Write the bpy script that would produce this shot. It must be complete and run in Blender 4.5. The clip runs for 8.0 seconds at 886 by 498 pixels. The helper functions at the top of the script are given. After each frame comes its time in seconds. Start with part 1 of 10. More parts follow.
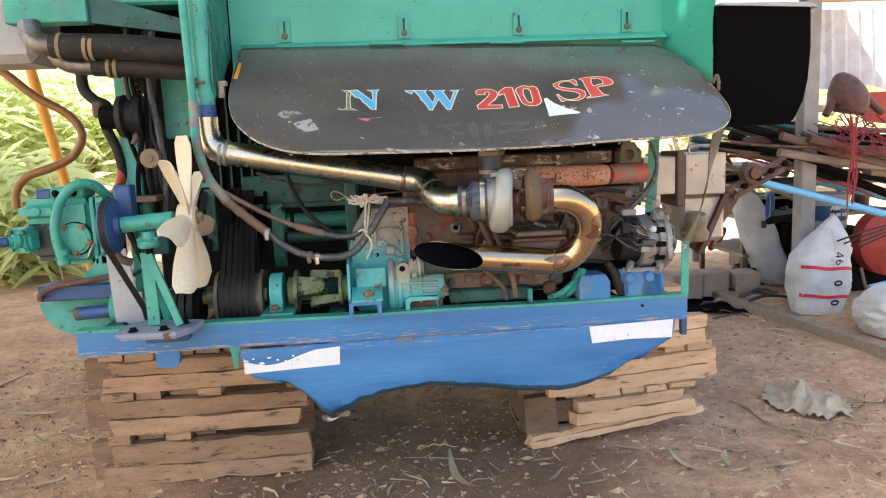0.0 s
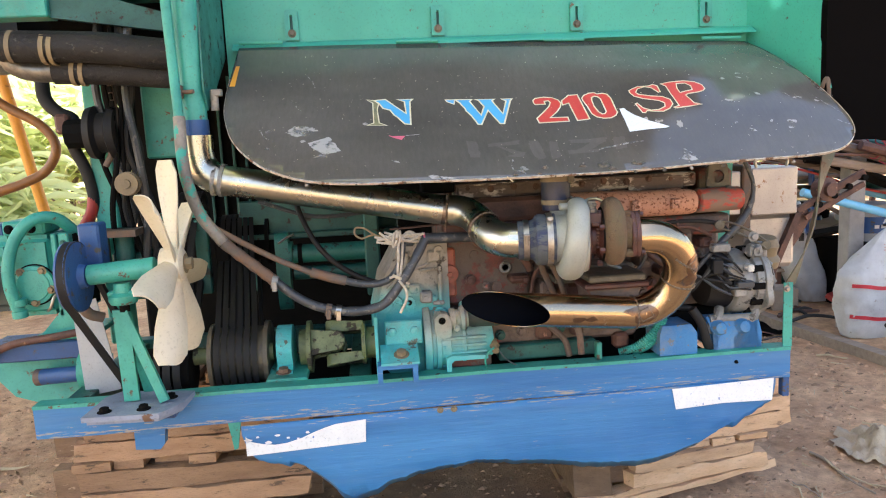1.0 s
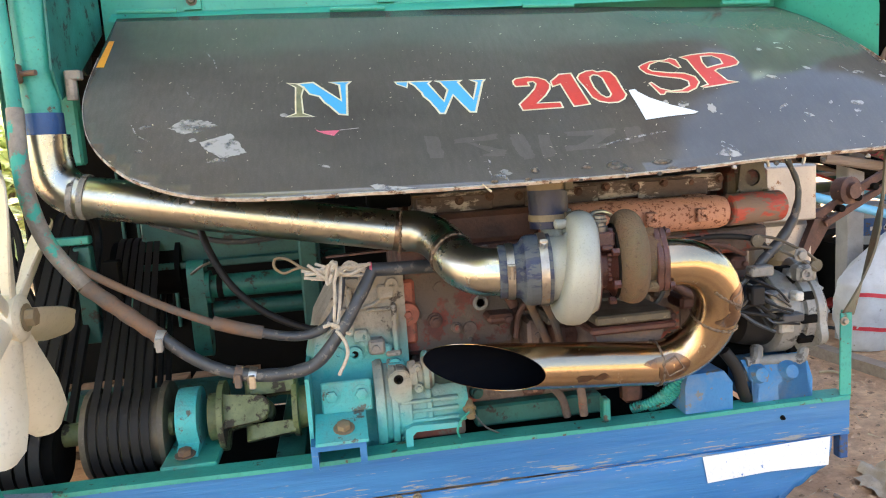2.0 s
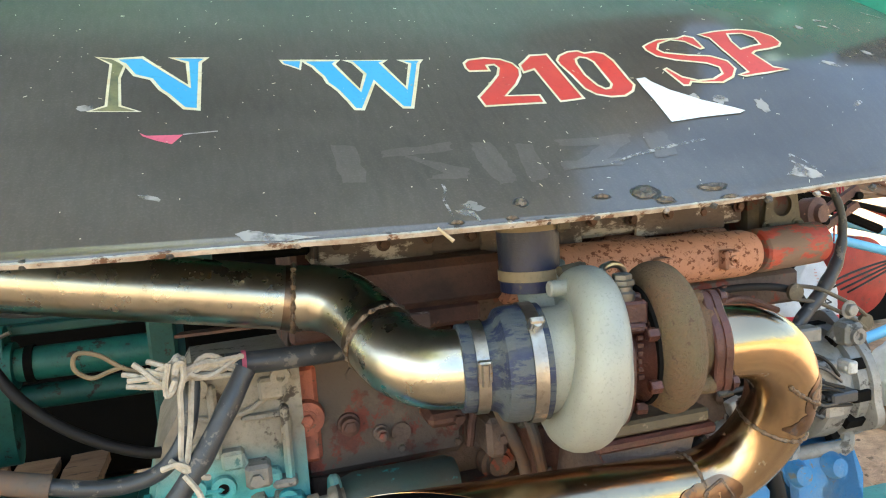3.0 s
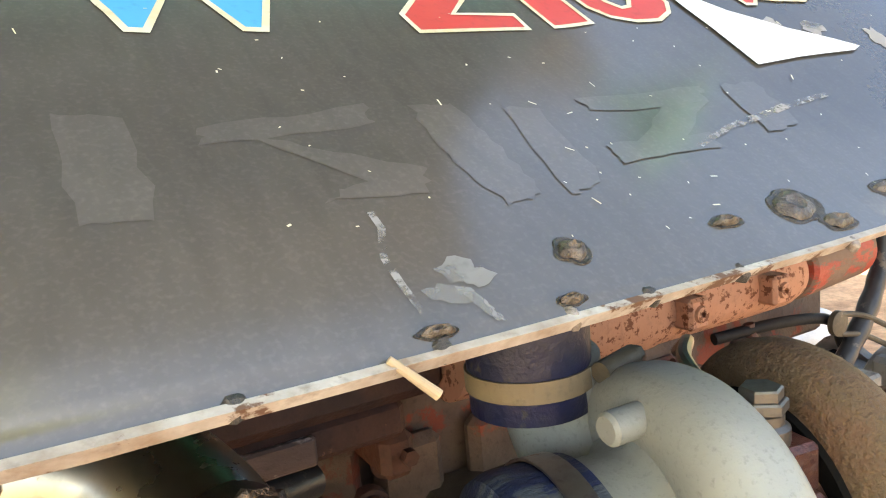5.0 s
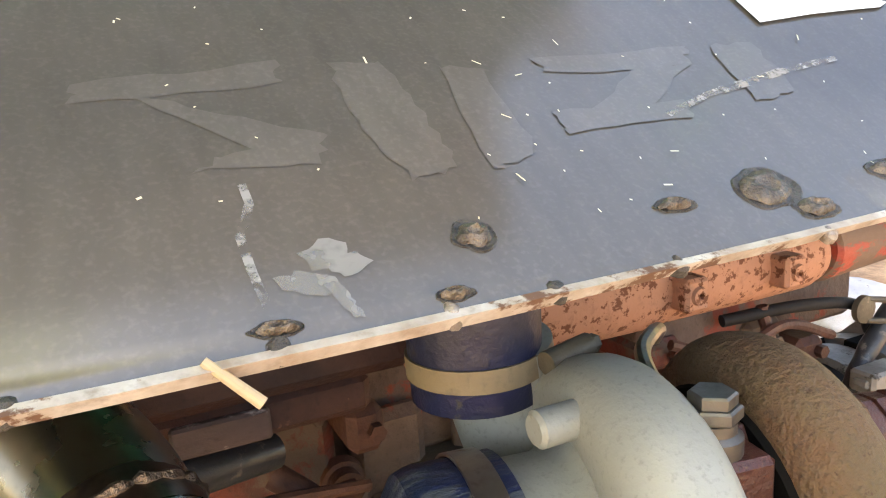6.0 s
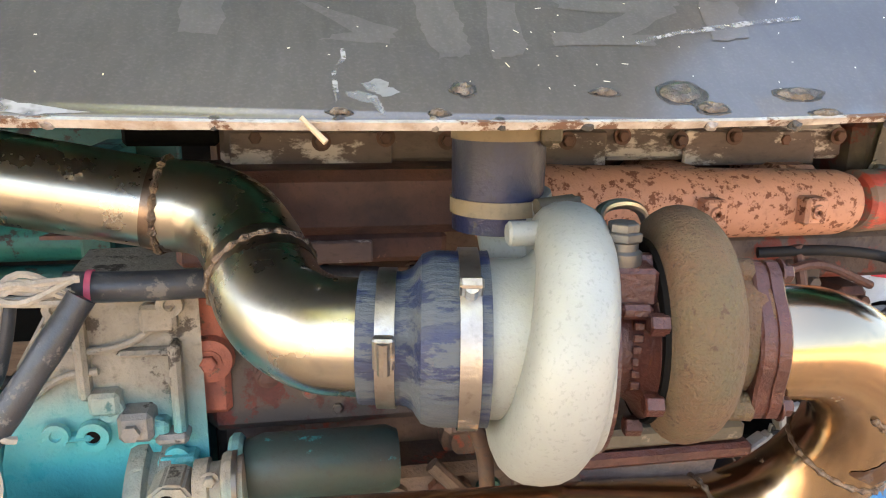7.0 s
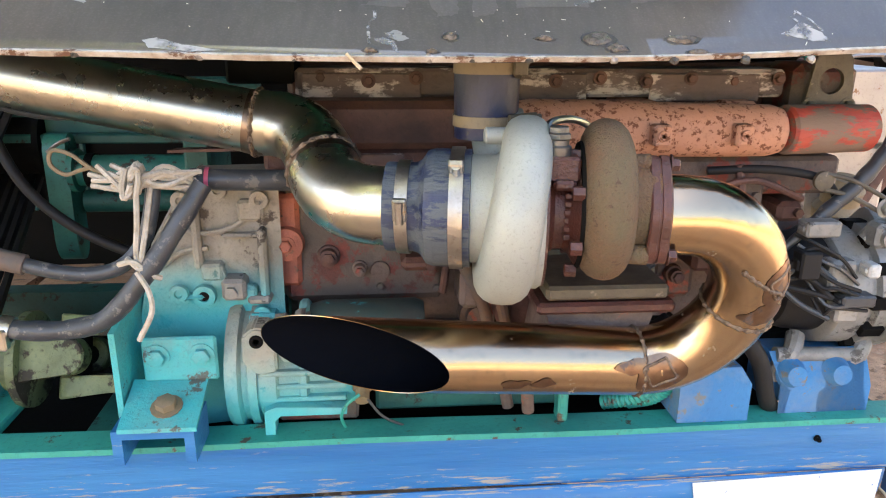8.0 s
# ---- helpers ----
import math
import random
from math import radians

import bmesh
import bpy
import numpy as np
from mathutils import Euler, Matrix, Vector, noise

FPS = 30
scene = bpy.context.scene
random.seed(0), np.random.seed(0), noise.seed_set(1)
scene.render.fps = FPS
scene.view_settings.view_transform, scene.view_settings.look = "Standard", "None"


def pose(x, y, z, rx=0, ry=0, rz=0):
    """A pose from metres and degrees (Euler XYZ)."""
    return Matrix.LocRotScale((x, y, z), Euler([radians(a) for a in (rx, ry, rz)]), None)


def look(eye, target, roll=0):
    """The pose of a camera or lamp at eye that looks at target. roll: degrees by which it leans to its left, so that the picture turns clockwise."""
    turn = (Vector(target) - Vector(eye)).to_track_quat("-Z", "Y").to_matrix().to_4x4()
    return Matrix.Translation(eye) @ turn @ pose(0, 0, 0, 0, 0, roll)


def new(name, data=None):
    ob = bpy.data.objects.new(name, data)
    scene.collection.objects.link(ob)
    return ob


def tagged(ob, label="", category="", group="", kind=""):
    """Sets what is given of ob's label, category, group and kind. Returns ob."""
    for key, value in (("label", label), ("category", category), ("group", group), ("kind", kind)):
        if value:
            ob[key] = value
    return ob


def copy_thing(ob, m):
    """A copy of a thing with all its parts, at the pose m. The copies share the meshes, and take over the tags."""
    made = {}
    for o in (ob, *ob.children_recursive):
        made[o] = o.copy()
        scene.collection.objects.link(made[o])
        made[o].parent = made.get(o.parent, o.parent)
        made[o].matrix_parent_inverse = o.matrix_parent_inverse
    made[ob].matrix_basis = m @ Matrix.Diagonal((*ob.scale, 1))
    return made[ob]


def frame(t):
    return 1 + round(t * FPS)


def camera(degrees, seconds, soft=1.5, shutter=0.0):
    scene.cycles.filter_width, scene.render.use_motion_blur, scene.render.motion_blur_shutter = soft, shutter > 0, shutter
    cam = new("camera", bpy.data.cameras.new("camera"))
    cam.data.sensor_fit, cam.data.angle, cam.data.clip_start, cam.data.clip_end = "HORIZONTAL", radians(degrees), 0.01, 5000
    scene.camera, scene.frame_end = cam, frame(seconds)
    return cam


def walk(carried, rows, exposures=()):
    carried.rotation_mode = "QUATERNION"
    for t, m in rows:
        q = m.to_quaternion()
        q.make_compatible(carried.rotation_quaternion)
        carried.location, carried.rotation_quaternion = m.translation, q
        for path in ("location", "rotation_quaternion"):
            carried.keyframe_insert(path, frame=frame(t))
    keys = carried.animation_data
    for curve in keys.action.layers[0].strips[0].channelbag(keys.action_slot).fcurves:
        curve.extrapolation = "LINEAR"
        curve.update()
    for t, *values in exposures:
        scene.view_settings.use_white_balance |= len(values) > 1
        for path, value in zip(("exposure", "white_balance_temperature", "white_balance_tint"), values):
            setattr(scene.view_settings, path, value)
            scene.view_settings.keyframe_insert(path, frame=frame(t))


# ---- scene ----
cam = camera(62.5, 8.0, soft=1.1)
PATH = [
    (0, (-0.027, -0.033, 1.34), (0.134, 1.938, 1.043), -2.4),
    (0.5, (-0.062, 0.226, 1.347), (0.09, 2.196, 1.042), -2.2),
    (1, (-0.139, 0.47, 1.399), (0.048, 2.439, 1.104), -2.8),
    (1.5, (-0.124, 0.69, 1.383), (0.087, 2.658, 1.091), -3.2),
    (1.7, (-0.088, 0.798, 1.381), (0.132, 2.764, 1.089), -3.5),
    (2.8, (-0.035, 1.386, 1.363), (0.49, 3.3, 1.117), -3.7),
    (3, (-0.011, 1.48, 1.376), (0.545, 3.384, 1.12), -3.8),
    (3.5, (0.047, 1.632, 1.393), (0.69, 3.506, 1.123), -3.9),
    (4, (0.112, 1.732, 1.418), (0.807, 3.591, 1.175), -4.0),
    (4.5, (0.094, 1.864, 1.401), (0.975, 3.639, 1.128), -5.1),
    (4.7, (0.084, 1.898, 1.379), (1.042, 3.629, 1.082), -5.3),
    (5.8, (0.137, 1.968, 1.377), (1.05, 3.686, 0.916), -4.4),
    (6, (0.158, 1.936, 1.376), (0.966, 3.71, 0.93), -3.9),
    (6.2, (0.185, 1.896, 1.369), (0.878, 3.717, 0.916), -3.0),
    (6.5, (0.199, 1.844, 1.35), (0.752, 3.703, 0.86), -0.7),
    (7, (0.179, 1.715, 1.341), (0.526, 3.62, 0.838), 0.9),
    (7.5, (0.163, 1.52, 1.324), (0.363, 3.431, 0.771), 1.4),
    (8, (0.202, 1.445, 1.338), (0.371, 3.346, 0.741), 0.5),
]
walk(cam, [(t, look(eye, target, roll)) for t, eye, target, roll in PATH],
     [(0, 2.2, 6200, 9), (1.5, 2.35, 6100, 9), (3, 2.46, 6050, -3), (4.5, 2.54, 6600, 2), (6, 2.8, 7000, 9), (6.5, 2.8, 6900, 9), (7, 2.87, 6250, 8), (7.5, 2.76, 5900, 7), (8, 2.64, 6000, 9)])
G = -0.04  # height of the ground

# ---- daylight ----
world = bpy.data.worlds.new("world")
scene.world = world
world.use_nodes = True
wn = world.node_tree.nodes
sky = wn.new("ShaderNodeTexSky")
sky.sky_type, sky.sun_disc = "NISHITA", False
SUN_EL, SUN_AZ = 58.0, 250.0  # height over the horizon, compass turn from +y towards +x
sky.sun_elevation, sky.sun_rotation = radians(SUN_EL), radians(SUN_AZ)
sky.air_density, sky.dust_density, sky.ozone_density = 0.85, 4.0, 0.8
wn["Background"].inputs["Strength"].default_value = 0.13
world.node_tree.links.new(sky.outputs["Color"], wn["Background"].inputs["Color"])
sun = new("sun", bpy.data.lights.new("sun", "SUN"))
sun.data.energy, sun.data.angle, sun.data.color = 4.3, radians(0.6), (1.0, 0.95, 0.86)
sd = Vector((math.sin(radians(SUN_AZ)) * math.cos(radians(SUN_EL)), math.cos(radians(SUN_AZ)) * math.cos(radians(SUN_EL)), math.sin(radians(SUN_EL))))
sun.matrix_world = look(sd * 50, (0, 0, 0))


# ---- materials ----
def mat(name, col, col2=None, scale=9.0, rough=0.5, rvar=0.15, metal=0.0, wear=None, amount=0.0, wscale=22.0,
        wear_rough=0.8, bump=0.15, bscale=140.0, coat=0.0, dust=None, dust_amount=0.0, stretch=(1, 1, 1), random_tone=0.0, spec=0.5, band=None):
    """Paint or bare stuff with two-tone mottling, patches of wear, dust on top and fine relief."""
    m = bpy.data.materials.new(name)
    m.use_nodes = True
    nt = m.node_tree
    nd, ln = nt.nodes, nt.links.new
    bs = nd["Principled BSDF"]
    tc = nd.new("ShaderNodeTexCoord")
    mp = nd.new("ShaderNodeMapping")
    mp.inputs["Scale"].default_value = stretch
    ln(tc.outputs["Object"], mp.inputs["Vector"])

    def noisy(s, detail=5.0, rgh=0.6):
        n = nd.new("ShaderNodeTexNoise")
        n.inputs["Scale"].default_value, n.inputs["Detail"].default_value, n.inputs["Roughness"].default_value = s, detail, rgh
        ln(mp.outputs["Vector"], n.inputs["Vector"])
        return n.outputs["Fac"]

    def ramp(fac, a, b):
        r = nd.new("ShaderNodeMapRange")
        r.inputs["From Min"].default_value, r.inputs["From Max"].default_value = a, b
        ln(fac, r.inputs["Value"])
        return r.outputs["Result"]

    def blend(fac, a, b):
        x = nd.new("ShaderNodeMix")
        x.data_type = "RGBA"
        ln(fac, x.inputs["Factor"])
        for v, i in ((a, 6), (b, 7)):
            if isinstance(v, tuple):
                x.inputs[i].default_value = (*v, 1)
            else:
                ln(v, x.inputs[i])
        return x.outputs[2]

    col2 = col2 or tuple(c * 0.72 for c in col)
    big = noisy(scale)
    base = blend(ramp(big, 0.32, 0.7), col, col2)
    fine = noisy(bscale, 4.0)
    base = blend(ramp(fine, 0.55, 0.85), base, tuple(c * 0.7 for c in col2))
    rgh = ramp(big, 0.3, 0.75)
    sc = nd.new("ShaderNodeMapRange")
    sc.inputs["To Min"].default_value, sc.inputs["To Max"].default_value = max(0.02, rough - rvar / 2), min(1, rough + rvar)
    ln(rgh, sc.inputs["Value"])
    rough_out, metal_out = sc.outputs["Result"], None
    if wear and amount > 0:
        raw = noisy(wscale, 8.0, 0.68)
        if band:  # a scraped line at one height
            sp = nd.new("ShaderNodeSeparateXYZ")
            ln(tc.outputs["Object"], sp.inputs[0])
            off = nd.new("ShaderNodeMath")
            off.operation = "SUBTRACT"
            ln(sp.outputs["Z"], off.inputs[0])
            off.inputs[1].default_value = band[0]
            ab = nd.new("ShaderNodeMath")
            ab.operation = "ABSOLUTE"
            ln(off.outputs[0], ab.inputs[0])
            near = nd.new("ShaderNodeMapRange")
            near.inputs["From Min"].default_value, near.inputs["From Max"].default_value = 0, band[1]
            near.inputs["To Min"].default_value, near.inputs["To Max"].default_value = 0.135, 0
            ln(ab.outputs[0], near.inputs["Value"])
            both = nd.new("ShaderNodeMath")
            ln(raw, both.inputs[0]), ln(near.outputs["Result"], both.inputs[1])
            raw = both.outputs[0]
        w = ramp(raw, 0.66 - amount * 0.3, 0.70 - amount * 0.3)
        base = blend(w, base, wear)
        mr = nd.new("ShaderNodeMix")
        ln(w, mr.inputs[0]), ln(rough_out, mr.inputs[2])
        mr.inputs[3].default_value = wear_rough
        rough_out = mr.outputs[0]
        mm = nd.new("ShaderNodeMix")
        ln(w, mm.inputs[0])
        mm.inputs[2].default_value, mm.inputs[3].default_value = metal, 0.0
        metal_out = mm.outputs[0]
    if dust and dust_amount > 0:
        d = ramp(noisy(scale * 0.6, 6.0, 0.7), 0.75 - dust_amount * 0.5, 0.95 - dust_amount * 0.3)
        base = blend(d, base, dust)
        mr = nd.new("ShaderNodeMix")
        ln(d, mr.inputs[0]), ln(rough_out, mr.inputs[2])
        mr.inputs[3].default_value = 0.85
        rough_out = mr.outputs[0]
    if random_tone:
        oi = nd.new("ShaderNodeObjectInfo")
        hs = nd.new("ShaderNodeHueSaturation")
        vr = nd.new("ShaderNodeMapRange")
        vr.inputs["To Min"].default_value, vr.inputs["To Max"].default_value = 1 - random_tone, 1 + random_tone
        ln(oi.outputs["Random"], vr.inputs["Value"]), ln(vr.outputs["Result"], hs.inputs["Value"]), ln(base, hs.inputs["Color"])
        base = hs.outputs["Color"]
    ln(base, bs.inputs["Base Color"]), ln(rough_out, bs.inputs["Roughness"])
    bs.inputs["Metallic"].default_value = metal
    if metal_out:
        ln(metal_out, bs.inputs["Metallic"])
    bs.inputs["Coat Weight"].default_value, bs.inputs["Specular IOR Level"].default_value = coat, spec
    bs.inputs["Coat Roughness"].default_value = 0.12
    if bump:
        b = nd.new("ShaderNodeBump")
        b.inputs["Strength"].default_value, b.inputs["Distance"].default_value = bump, 0.004
        ln(fine, b.inputs["Height"]), ln(b.outputs["Normal"], bs.inputs["Normal"])
    return m


TAN = (0.36, 0.27, 0.18)
M = {
    "teal": mat("teal paint", (0.06, 0.36, 0.285), (0.035, 0.25, 0.205), rough=0.42, wear=(0.10, 0.075, 0.05), amount=0.17, wscale=30, dust=(0.17, 0.26, 0.21), dust_amount=0.32),
    "teal_clean": mat("teal sheet paint", (0.058, 0.37, 0.275), (0.045, 0.30, 0.225), scale=4, rough=0.36, wear=(0.07, 0.09, 0.07), amount=0.06, wscale=38, bump=0.08, dust=(0.10, 0.36, 0.28), dust_amount=0.3),
    # darker copy of the teal; on bay parts it carries their shade
    "teal_dark": mat("dark teal paint and bay shade", (0.018, 0.115, 0.097), (0.010, 0.06, 0.053), rough=0.5, wear=(0.03, 0.026, 0.022), amount=0.25),
    "cyan": mat("oversprayed turquoise", (0.055, 0.47, 0.49), (0.11, 0.36, 0.36), scale=13, rough=0.5, wear=(0.10, 0.11, 0.095), amount=0.26, wscale=26, bump=0.4, dust=(0.23, 0.25, 0.23), dust_amount=0.42),
    "grey_case": mat("greasy grey casting", (0.56, 0.52, 0.43), (0.36, 0.33, 0.27), scale=12, rough=0.6, wear=(0.10, 0.085, 0.07), amount=0.2, wscale=24, bump=0.5, bscale=120, dust=(0.07, 0.53, 0.58), dust_amount=0.66),
    "blue": mat("blue brush paint", (0.024, 0.125, 0.335), (0.046, 0.205, 0.45), scale=7, rough=0.34, wear=(0.33, 0.30, 0.25), amount=0.03, wscale=105, bump=0.3, bscale=70, stretch=(0.16, 1, 2.0), dust=(0.10, 0.21, 0.36), dust_amount=0.5, band=(0.694, 0.034)),
    "blue_dark": mat("dark blue paint", (0.016, 0.055, 0.17), (0.024, 0.085, 0.24), rough=0.45, wear=(0.09, 0.075, 0.06), amount=0.25, wscale=26, bump=0.25),
    "hood_edge": mat("bare bent edge", (0.62, 0.58, 0.52), (0.34, 0.26, 0.19), scale=60, rough=0.42, wear=(0.16, 0.085, 0.05), amount=0.36, wscale=34),
    "blister": mat("burnt blister", (0.022, 0.019, 0.016), (0.085, 0.075, 0.062), scale=130, rough=0.4, bump=0.8, bscale=260),
    "chrome": mat("polished stainless", (0.52, 0.495, 0.42), (0.44, 0.42, 0.35), scale=14, rough=0.27, rvar=0.08, metal=1.0, bump=0.03, bscale=70, wear=(0.20, 0.16, 0.11), amount=0.06, wscale=30),
    "gold": mat("heat-tinted stainless", (0.52, 0.37, 0.222), (0.45, 0.36, 0.245), scale=10, rough=0.2, rvar=0.08, metal=1.0, bump=0.015, bscale=90, wear=(0.20, 0.12, 0.06), amount=0.05),
    "stain": mat("heat-stained steel", (0.30, 0.24, 0.19), (0.18, 0.13, 0.10), scale=60, rough=0.34, metal=1.0, bump=0.05),
    "heat": mat("browned stainless", (0.155, 0.098, 0.075), (0.27, 0.185, 0.12), scale=40, rough=0.32, rvar=0.1, metal=1.0, bump=0.05, wear=(0.09, 0.065, 0.055), amount=0.3, wscale=50, wear_rough=0.5),
    "weld": mat("burnt weld bead", (0.12, 0.09, 0.07), (0.34, 0.26, 0.19), scale=120, rough=0.4, metal=1.0, bump=0.9, bscale=260),
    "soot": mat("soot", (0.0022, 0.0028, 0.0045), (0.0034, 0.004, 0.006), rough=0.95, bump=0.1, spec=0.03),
    "silicone": mat("blue silicone hose", (0.010, 0.019, 0.068), (0.026, 0.034, 0.055), scale=20, rough=0.45, wear=(0.070, 0.082, 0.092), amount=0.66, wscale=34, wear_rough=0.6, stretch=(0.4, 1.6, 1.6), bump=0.4, dust=(0.085, 0.088, 0.086), dust_amount=0.42),
    "band": mat("tan hose band", (0.25, 0.19, 0.10), (0.18, 0.14, 0.09), rough=0.6),
    "alu": mat("cast aluminium", (0.355, 0.365, 0.325), (0.29, 0.30, 0.262), scale=9, rough=0.5, rvar=0.15, metal=0.2, bump=0.12, bscale=320, dust=(0.27, 0.25, 0.205), dust_amount=0.3),
    "alu_old": mat("oxidised aluminium", (0.33, 0.325, 0.305), (0.215, 0.21, 0.195), scale=16, rough=0.5, metal=0.35, wear=(0.075, 0.07, 0.062), amount=0.24, wscale=26, bump=0.4, dust=(0.27, 0.25, 0.225), dust_amount=0.4),
    "steel": mat("zinc steel", (0.46, 0.44, 0.40), (0.33, 0.30, 0.26), scale=30, rough=0.36, metal=1.0, wear=(0.30, 0.20, 0.11), amount=0.12),
    "rust_brown": mat("dark rusty casting", (0.14, 0.060, 0.038), (0.06, 0.032, 0.026), scale=18, rough=0.6, wear=(0.30, 0.16, 0.10), amount=0.1, bump=0.4),
    "rust_red": mat("worn red engine paint", (0.19, 0.036, 0.023), (0.065, 0.034, 0.028), scale=16, rough=0.6, wear=(0.115, 0.088, 0.070), amount=0.66, wscale=13, bump=0.4, dust=(0.23, 0.175, 0.125), dust_amount=0.38),
    "turbine": mat("scorched turbine casting", (0.150, 0.072, 0.034), (0.115, 0.096, 0.052), scale=19, rough=0.72, wear=(0.085, 0.050, 0.030), amount=0.22, wscale=130, bump=1.0, bscale=300, dust=(0.19, 0.105, 0.05), dust_amount=0.3),
    "red_chipped": mat("chipped bright red paint", (0.52, 0.085, 0.045), (0.36, 0.06, 0.04), scale=14, rough=0.5, wear=(0.22, 0.15, 0.11), amount=0.55, wscale=24, bump=0.35, stretch=(0.5, 1, 1.4), dust=(0.30, 0.22, 0.16), dust_amount=0.3),
    "olive_steel": mat("olive-brown oily steel", (0.115, 0.098, 0.066), (0.075, 0.062, 0.044), scale=26, rough=0.5, wear=(0.22, 0.18, 0.13), amount=0.1, wscale=50, bump=0.25),
    "blue_dusty": mat("dusty blue paint", (0.035, 0.155, 0.36), (0.05, 0.20, 0.42), scale=14, rough=0.6, wear=(0.17, 0.155, 0.125), amount=0.3, wscale=28, bump=0.4, dust=(0.20, 0.23, 0.25), dust_amount=0.55),
    "centre": mat("red-brown oxidised casting", (0.088, 0.028, 0.019), (0.045, 0.020, 0.016), scale=24, rough=0.38, wear=(0.14, 0.08, 0.055), amount=0.14, wscale=40, bump=0.45, bscale=240),
    "orange_cast": mat("faded orange-red casting", (0.44, 0.13, 0.075), (0.26, 0.09, 0.06), scale=22, rough=0.6, wear=(0.15, 0.09, 0.06), amount=0.25, wscale=40, bump=0.4),
    "plate": mat("greasy lavender-grey plate", (0.27, 0.30, 0.38), (0.17, 0.20, 0.27), scale=12, rough=0.5, wear=(0.14, 0.08, 0.05), amount=0.2, wscale=18, bump=0.3),
    "dark_green": mat("greasy dark green paint", (0.03, 0.06, 0.055), (0.05, 0.055, 0.05), scale=18, rough=0.5, wear=(0.06, 0.30, 0.32), amount=0.2, wscale=14, dust=(0.10, 0.09, 0.075), dust_amount=0.3),
    "plug": mat("dirty white plug", (0.58, 0.58, 0.55), (0.42, 0.41, 0.38), scale=40, rough=0.5, bump=0.05),
    "manifold": mat("salmon manifold with rust spots", (0.58, 0.29, 0.18), (0.47, 0.235, 0.145), scale=9, rough=0.65, wear=(0.19, 0.07, 0.034), amount=0.40, wscale=105, bump=0.3, dust=(0.56, 0.36, 0.25), dust_amount=0.3),
    "flake": mat("flaking pale paint", (0.165, 0.115, 0.10), (0.085, 0.062, 0.056), scale=14, rough=0.7, wear=(0.55, 0.47, 0.43), amount=0.42, wscale=15, bump=0.35, dust=(0.24, 0.22, 0.21), dust_amount=0.35, stretch=(0.5, 1, 1)),
    "block": mat("greasy engine block", (0.19, 0.135, 0.105), (0.085, 0.06, 0.05), scale=12, rough=0.65, wear=(0.26, 0.07, 0.045), amount=0.3, wscale=13, bump=0.5, dust=(0.26, 0.21, 0.16), dust_amount=0.3),
    "rubber": mat("black rubber", (0.010, 0.010, 0.011), (0.020, 0.019, 0.018), spec=0.3, rough=0.6, bump=0.15, dust=(0.075, 0.068, 0.060), dust_amount=0.2),
    "hose_grey": mat("worn dark grey hose", (0.030, 0.034, 0.040), (0.055, 0.059, 0.064), scale=26, rough=0.38, spec=0.55, bump=0.2, wear=(0.15, 0.14, 0.125), amount=0.28, wscale=45, dust=(0.17, 0.145, 0.115), dust_amount=0.25),
    "hose_rust": mat("rust-stained hose", (0.16, 0.085, 0.045), (0.10, 0.09, 0.08), scale=24, rough=0.7),
    # near-black: greasy parts, and the engine bay's shade put into the colour
    "dark": mat("dark greasy metal and bay shade", (0.0045, 0.005, 0.005), (0.009, 0.008, 0.007), rough=0.75, bump=0.2, spec=0.06),
    "black_tank": mat("matt black plastic", (0.0022, 0.002, 0.002), (0.0035, 0.003, 0.003), scale=3, rough=0.9, bump=0.03, spec=0.04),
    "green_joint": mat("olive green paint", (0.165, 0.20, 0.085), (0.085, 0.105, 0.052), scale=20, rough=0.5, wear=(0.035, 0.03, 0.02), amount=0.42, wscale=16, bump=0.3),
    "cream": mat("yellowed nylon", (0.66, 0.60, 0.46), (0.58, 0.51, 0.37), scale=7, rough=0.42, bump=0.04, wear=(0.40, 0.33, 0.22), amount=0.03),
    "white": mat("white paper", (0.74, 0.76, 0.78), (0.66, 0.68, 0.70), scale=12, rough=0.5, bump=0.03, wear=(0.05, 0.14, 0.42), amount=0.04, wscale=40),
    "letter_blue": mat("sky blue vinyl", (0.075, 0.36, 0.68), (0.085, 0.38, 0.66), rough=0.4, bump=0.02, wear=(0.42, 0.38, 0.22), amount=0.13, wscale=16),
    "letter_red": mat("red vinyl", (0.56, 0.055, 0.045), (0.50, 0.06, 0.05), rough=0.35, bump=0.02),
    "letter_edge": mat("yellowed white vinyl", (0.72, 0.70, 0.55), (0.60, 0.52, 0.30), scale=40, rough=0.45, bump=0.02),
    "pink": mat("pink tape", (0.62, 0.12, 0.20), rough=0.5),
    "rope": mat("pale twine", (0.54, 0.49, 0.41), (0.34, 0.30, 0.23), scale=60, rough=0.85, bump=0.4),
    "wood": mat("weathered pallet wood", (0.70, 0.47, 0.285), (0.52, 0.325, 0.185), scale=6, rough=0.8, stretch=(1, 4, 4), wear=(0.25, 0.155, 0.095), amount=0.18, wscale=12, bump=0.8, bscale=60, dust=(0.70, 0.52, 0.35), dust_amount=0.35, random_tone=0.15),
    "wood_dark": mat("dark pallet wood", (0.25, 0.155, 0.092), (0.15, 0.095, 0.06), scale=6, rough=0.85, stretch=(1, 4, 4), wear=(0.34, 0.24, 0.16), amount=0.15, wscale=14, bump=0.8, bscale=60, random_tone=0.2),
    "wood_grey": mat("grey board", (0.30, 0.24, 0.19), (0.22, 0.17, 0.13), scale=4, rough=0.85, stretch=(1, 8, 8), bump=0.4, bscale=60),
    "leaf_dry": mat("dry leaf", (0.48, 0.39, 0.25), (0.36, 0.28, 0.17), scale=25, rough=0.8, random_tone=0.25),
